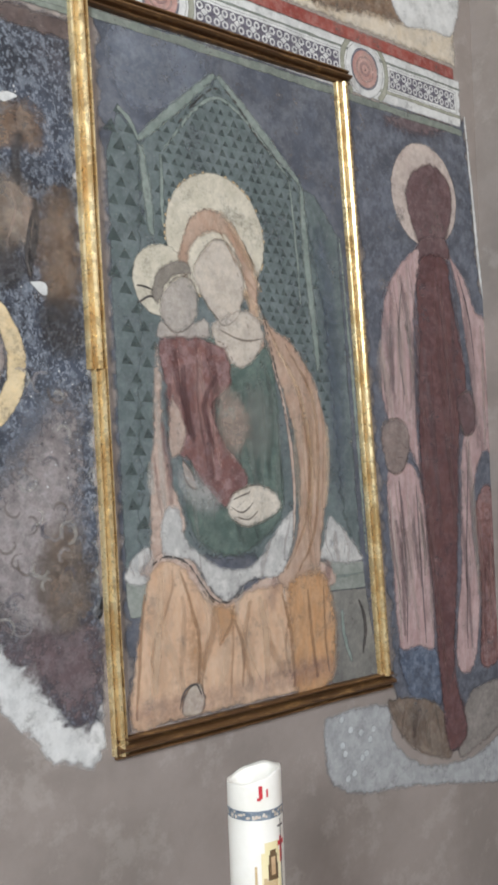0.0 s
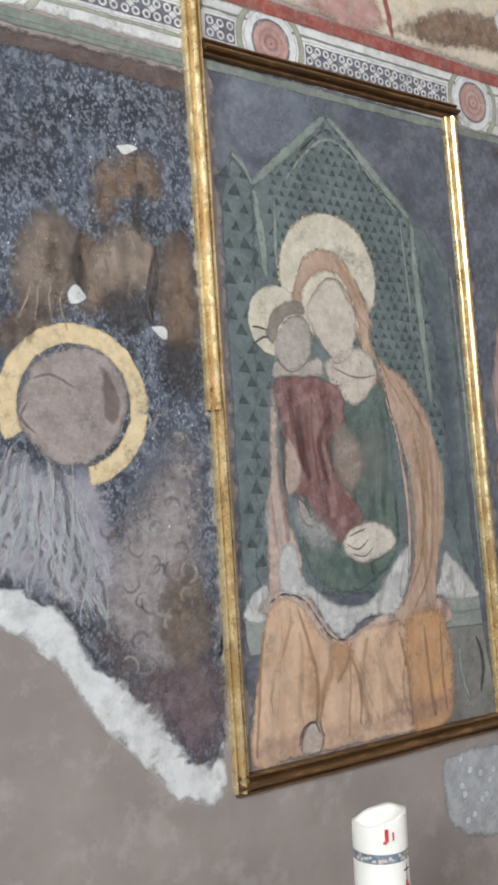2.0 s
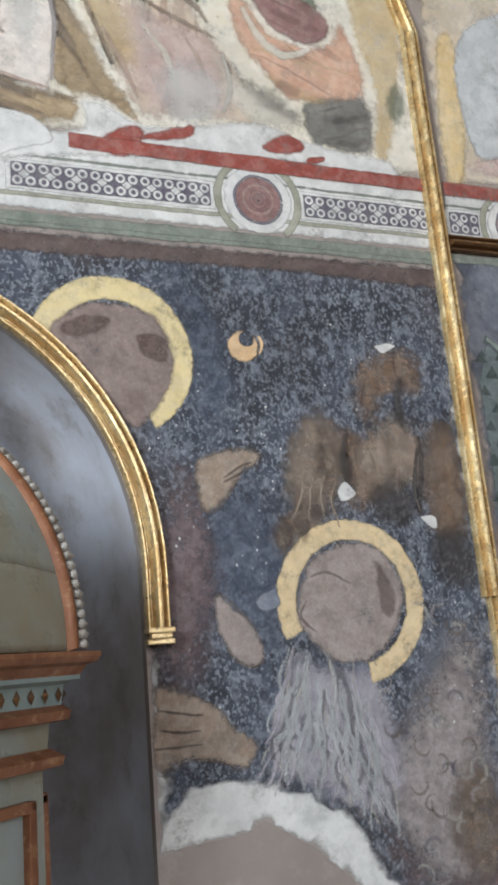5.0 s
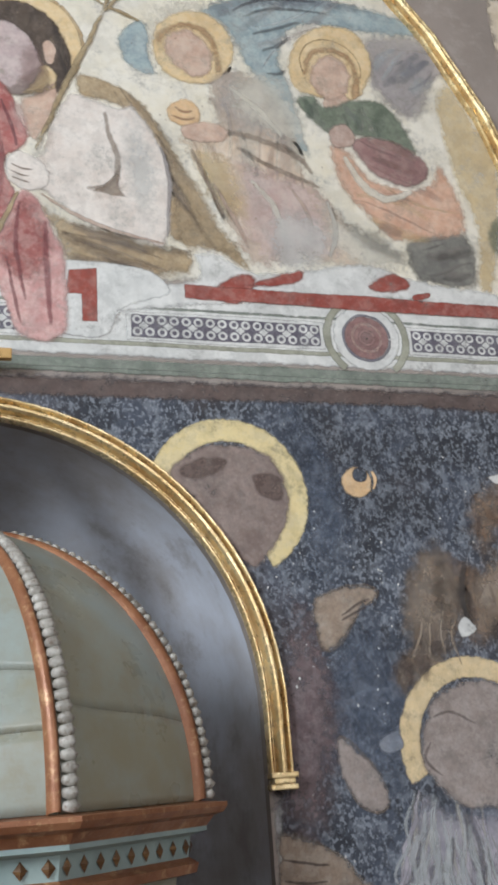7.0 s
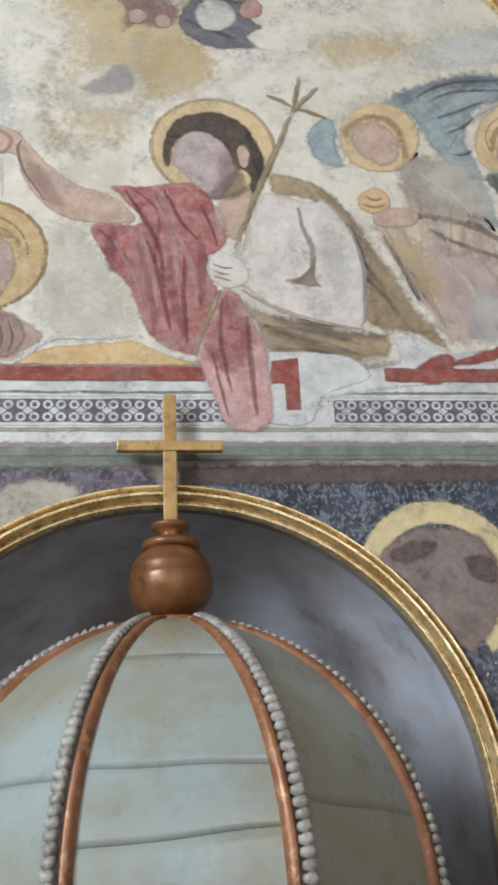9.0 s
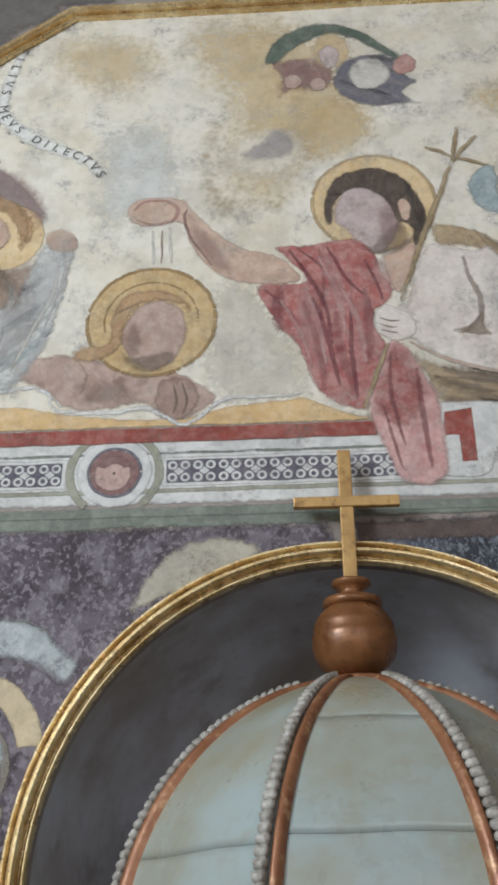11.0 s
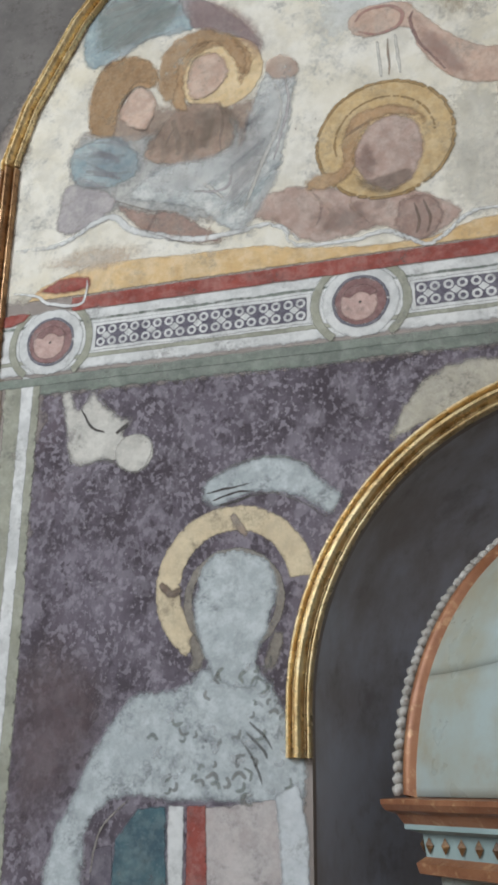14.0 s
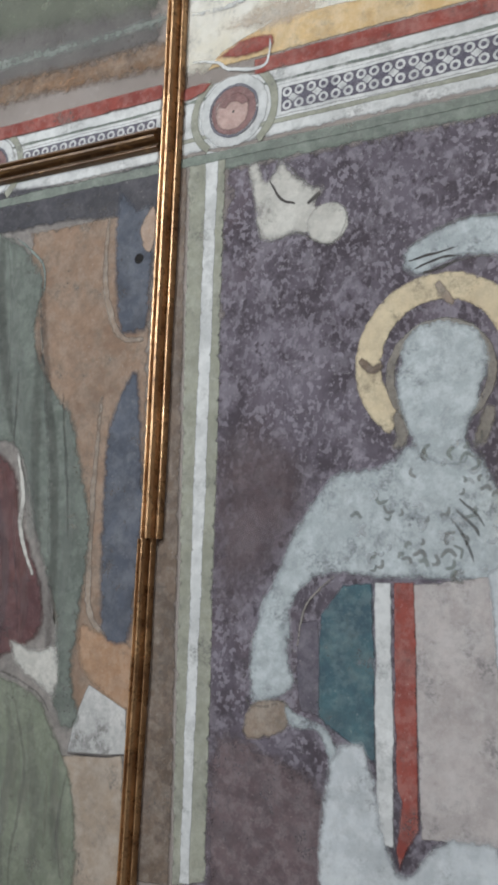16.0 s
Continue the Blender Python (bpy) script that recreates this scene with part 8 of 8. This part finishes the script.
patch(west_panel_fresco, "upper_tan", thin(ORANGE, 0.8), 4, [(-1.763, 3.134), (-1.423, 3.169), (-1.152, 3.164), (-0.956, 3.149), (-0.954, 3.101), (-1.242, 3.116), (-1.543, 3.128)], rim=0.03)

# wavy locks of the beard, and the curls that fall beside it
rng = random.Random(11)
for i in range(64):
    f = (i + rng.random()) / 64
    x0, z0 = 1.614 + 0.195 * f, 1.817 + -0.052 * f - rng.uniform(-0.01, 0.14)
    x1, z1 = 1.522 + 0.353 * f + rng.uniform(-0.02, 0.02), 1.531 + -0.148 * f + rng.uniform(-0.03, 0.10)
    sway, turns = rng.uniform(0.008, 0.015), rng.uniform(9, 14)
    way = [(x0 + (x1 - x0) * s + sway * (0.2 + s) * math.sin(turns * s + 0.5 * i), z0 + (z1 - z0) * s) for s in (0, 0.14, 0.28, 0.42, 0.56, 0.7, 0.85, 1.0)]
    stroke(east_fresco, "beard_lock", thin((PALE, BEARD, LIMEBLUE, BEARD, SLATE, LIMEBLUE)[i % 6], (0.5, 0.65, 0.45)[i % 3]), 4 + i % 3, rng.uniform(0.010, 0.020), way)
for i in range(40):
    x, z = 1.897 + rng.uniform(-0.05, 0.20), 1.726 - rng.uniform(-0.16, 0.46)
    w, t0 = rng.uniform(0.018, 0.034), rng.uniform(0, 6)
    way = [(x + w * math.cos(t0 + 0.9 * k) * (1 - 0.1 * k), z + w * math.sin(t0 + 0.9 * k) * (1 - 0.1 * k)) for k in range(5)]
    stroke(east_fresco, "curl", thin((PALE, WINGGREY, SLATE, BROWN)[i % 4], 0.4), 4 + i % 3, rng.uniform(0.007, 0.011), way)

# flakes of lost paint
def flakes(group, material, count, x0, x1, z0, z1, seed, size, layer=7):
    r = random.Random(seed)
    shapes = []
    while len(shapes) < count:
        x, z = r.uniform(x0, x1), r.uniform(z0, z1)
        if math.hypot(x - NX, z - NZ) < 0.76 or (abs(x - NX) < 0.72 and z < NZ):
            continue
        if noise.noise((x * 4, z * 4, seed)) < 0.02:
            continue
        s = size * r.uniform(0.4, 1.3)
        a0 = r.uniform(0, 6)
        shapes.append([(x + s * r.uniform(0.5, 1.1) * math.cos(a0 + 2 * math.pi * j / 6), z + 1.2 * s * r.uniform(0.5, 1.1) * math.sin(a0 + 2 * math.pi * j / 6)) for j in range(6)])
    scatter_sheet(group, "paint_loss", material, layer, shapes, "small flakes of lost paint")


flakes(east_fresco, LIMEWHITE, 160, 1.30, 2.15, 1.6, 2.7, 23, 0.0028, 2)
rng = random.Random(26)
for i in range(70):
    x, z = rng.uniform(-0.44, -0.13), rng.uniform(1.83, 2.10)
    if z > 2.0 and abs(x + 0.25) > 0.09:
        continue
    a, w = rng.uniform(0, 6.3), rng.uniform(0.010, 0.022)
    stroke(west_fresco, "rubbed_mark", thin((GREYSTONE, GREENGREY, LIMEBLUE)[i % 3], 0.5), 6, rng.uniform(0.007, 0.013), [(x, z), (x + w * math.cos(a), z + w * math.sin(a)), (x + 1.6 * w * math.cos(a + 0.7), z + 1.6 * w * math.sin(a + 0.7))])
flakes(lunette_fresco, TAN, 140, -0.8, 2.0, 3.15, 4.2, 31, 0.0025, 8)

# letters along the scroll
path = rounded([(-0.33, 4.48), (-0.37, 4.31), (-0.37, 4.19), (-0.3, 4.1), (-0.19, 4.03), (-0.1, 3.98), (-0.04, 3.9)], 8, False)
run = [0.0]
for a, b in zip(path, path[1:]):
    run.append(run[-1] + (b - a).length)
words = "FILIVS MEVS DILECTVS"
for i, letter in enumerate(words):
    if letter == " ":
        continue
    s = run[-1] * (0.03 + 0.94 * i / (len(words) - 1))
    j = min(max(1, int(np.searchsorted(run, s))), len(path) - 1)
    f = (s - run[j - 1]) / (run[j] - run[j - 1])
    p, d = path[j - 1].lerp(path[j], f), (path[j] - path[j - 1]).normalized()
    text = bpy.data.curves.new("letter", "FONT")
    text.body, text.size, text.align_x, text.align_y = letter, 0.042, "CENTER", "CENTER"
    text.materials.append(INK)
    ob = new("letter", text)
    ob.parent = lunette_fresco
    ob.matrix_basis = Matrix.Translation((p[0], depth(lunette_fresco, 7), p[1])) @ Matrix.Rotation(-math.atan2(d[1], d[0]), 4, "Y") @ Matrix.Rotation(math.pi / 2, 4, "X")

# ---- painted border band ----
border_fresco = fresco_group("border_fresco", "painted border of red, white and grey stripes with roundels")
ROUNDELS = [-1.56, -0.774, 0.046, 1.645, 2.449, 3.302]


def stripe(name, material, layer, x0, x1, z0, z1, tilt=0.0):
    return poly(border_fresco, name, material, layer, [(x0, z0), (x1, z0 + tilt), (x1, z1 + tilt), (x0, z1)], rim=0.003)


for x0, x1, reds in ((-2.6, -0.985, [(-2.6, -0.985)]), (-0.925, 2.16, [(-0.72, 0.70), (1.16, 2.16)]), (2.215, 3.84, [(2.215, 3.80)])):
    stripe("white_ground", LIMEWHITE, 0, x0, x1, 2.845, 3.03)
    for a, b in reds:
        stripe("red_stripe", RED, 7, a, b, 3.018, 3.064)
    stripe("grey_stripe", GREENGREY, 1, x0, x1, 2.984, 2.996)
    stripe("green_stripe", OLIVE, 1, x0, x1, 2.879, 2.896)
    stripe("lower_stripe", GREENGREY, 2, x0, x1, 2.815, 2.846)
patch(border_fresco, "pale_loss", LIMEWHITE, 6, [(0.80, 2.92), (0.88, 2.90), (0.96, 2.905), (1.0, 2.98), (1.12, 3.03), (1.05, 3.10), (0.80, 3.10), (0.74, 3.04), (0.80, 2.98)], rim=0.006)
patch(border_fresco, "red_flake", RED, 7, [(-0.93, 3.00), (-0.88, 3.0), (-0.84, 3.03), (-0.92, 3.03)], rim=0.004)

for x in ROUNDELS:
    ground = disc(border_fresco, "roundel_field", LIMEWHITE, 2, (x, 2.94), 0.094)
    ring(border_fresco, "roundel_band", OLIVE, 3, (x, 2.94), 0.124, 0.80, -55, 55)
    ring(border_fresco, "roundel_band", OLIVE, 3, (x, 2.94), 0.124, 0.80, 125, 235)
    disc(border_fresco, "roundel", ROSE if x > 2 else ROUNDEL, 4, (x, 2.94), 0.064)
    ring(border_fresco, "roundel_rim", SLATE, 5, (x, 2.94), 0.070, 0.88, 0, 360)
    if x < 1:
        disc(border_fresco, "roundel_face", ROUNDPINK, 5, (x - 0.004, 2.935), 0.046)
        ring(border_fresco, "roundel_shade", ROUNDEL, 6, (x, 2.938), 0.05, 0.45, 20, 160)
    else:
        ring(border_fresco, "roundel_ring", thin(ROUNDPINK, 0.5), 5, (x, 2.94), 0.046, 0.75, 0, 360)
        ring(border_fresco, "roundel_ring", ROSEDARK, 5, (x, 2.94), 0.026, 0.55, 0, 360)
    disc(border_fresco, "roundel_dot", DARK, 7, (x, 2.937), 0.004)

rng = random.Random(8)
for a, b in ((-2.5, -1.69), (-1.44, -1.0), (-0.645, -0.085), (0.175, 0.775), (1.02, 1.515), (1.775, 2.155), (2.225, 2.325), (2.575, 3.175), (3.43, 3.80)):
    stripe("pattern_edge", LIMEWHITE, 2, a - 0.012, b + 0.012, 2.896, 2.980)
    stripe("pattern_panel", PANELDARK, 3, a, b, 2.905, 2.971)
    rings, tiles = [], []
    pitch = 0.0305
    n = max(2, int((b - a) / pitch))
    for i in range(n):
        x = a + (b - a) * (i + 0.5) / n
        for z in (2.9215, 2.9545):
            r0, r1 = 0.0125, 0.0062
            for q in range(10):
                t0, t1 = 2 * math.pi * q / 10, 2 * math.pi * (q + 1) / 10
                rings.append([(x + r0 * math.cos(t0), z + r0 * math.sin(t0)), (x + r0 * math.cos(t1), z + r0 * math.sin(t1)), (x + r1 * math.cos(t1), z + r1 * math.sin(t1)), (x + r1 * math.cos(t0), z + r1 * math.sin(t0))])
        if i % 2:
            x -= (b - a) / n / 2
            tiles.append([(x - 0.013, 2.938), (x, 2.927), (x + 0.013, 2.938), (x, 2.949)])
    scatter_sheet(border_fresco, "ring_pattern", LIMEWHITE, 4, rings, "small white painted rings")
    scatter_sheet(border_fresco, "lozenge_pattern", LIMEWHITE, 5, tiles, "small white painted lozenges")
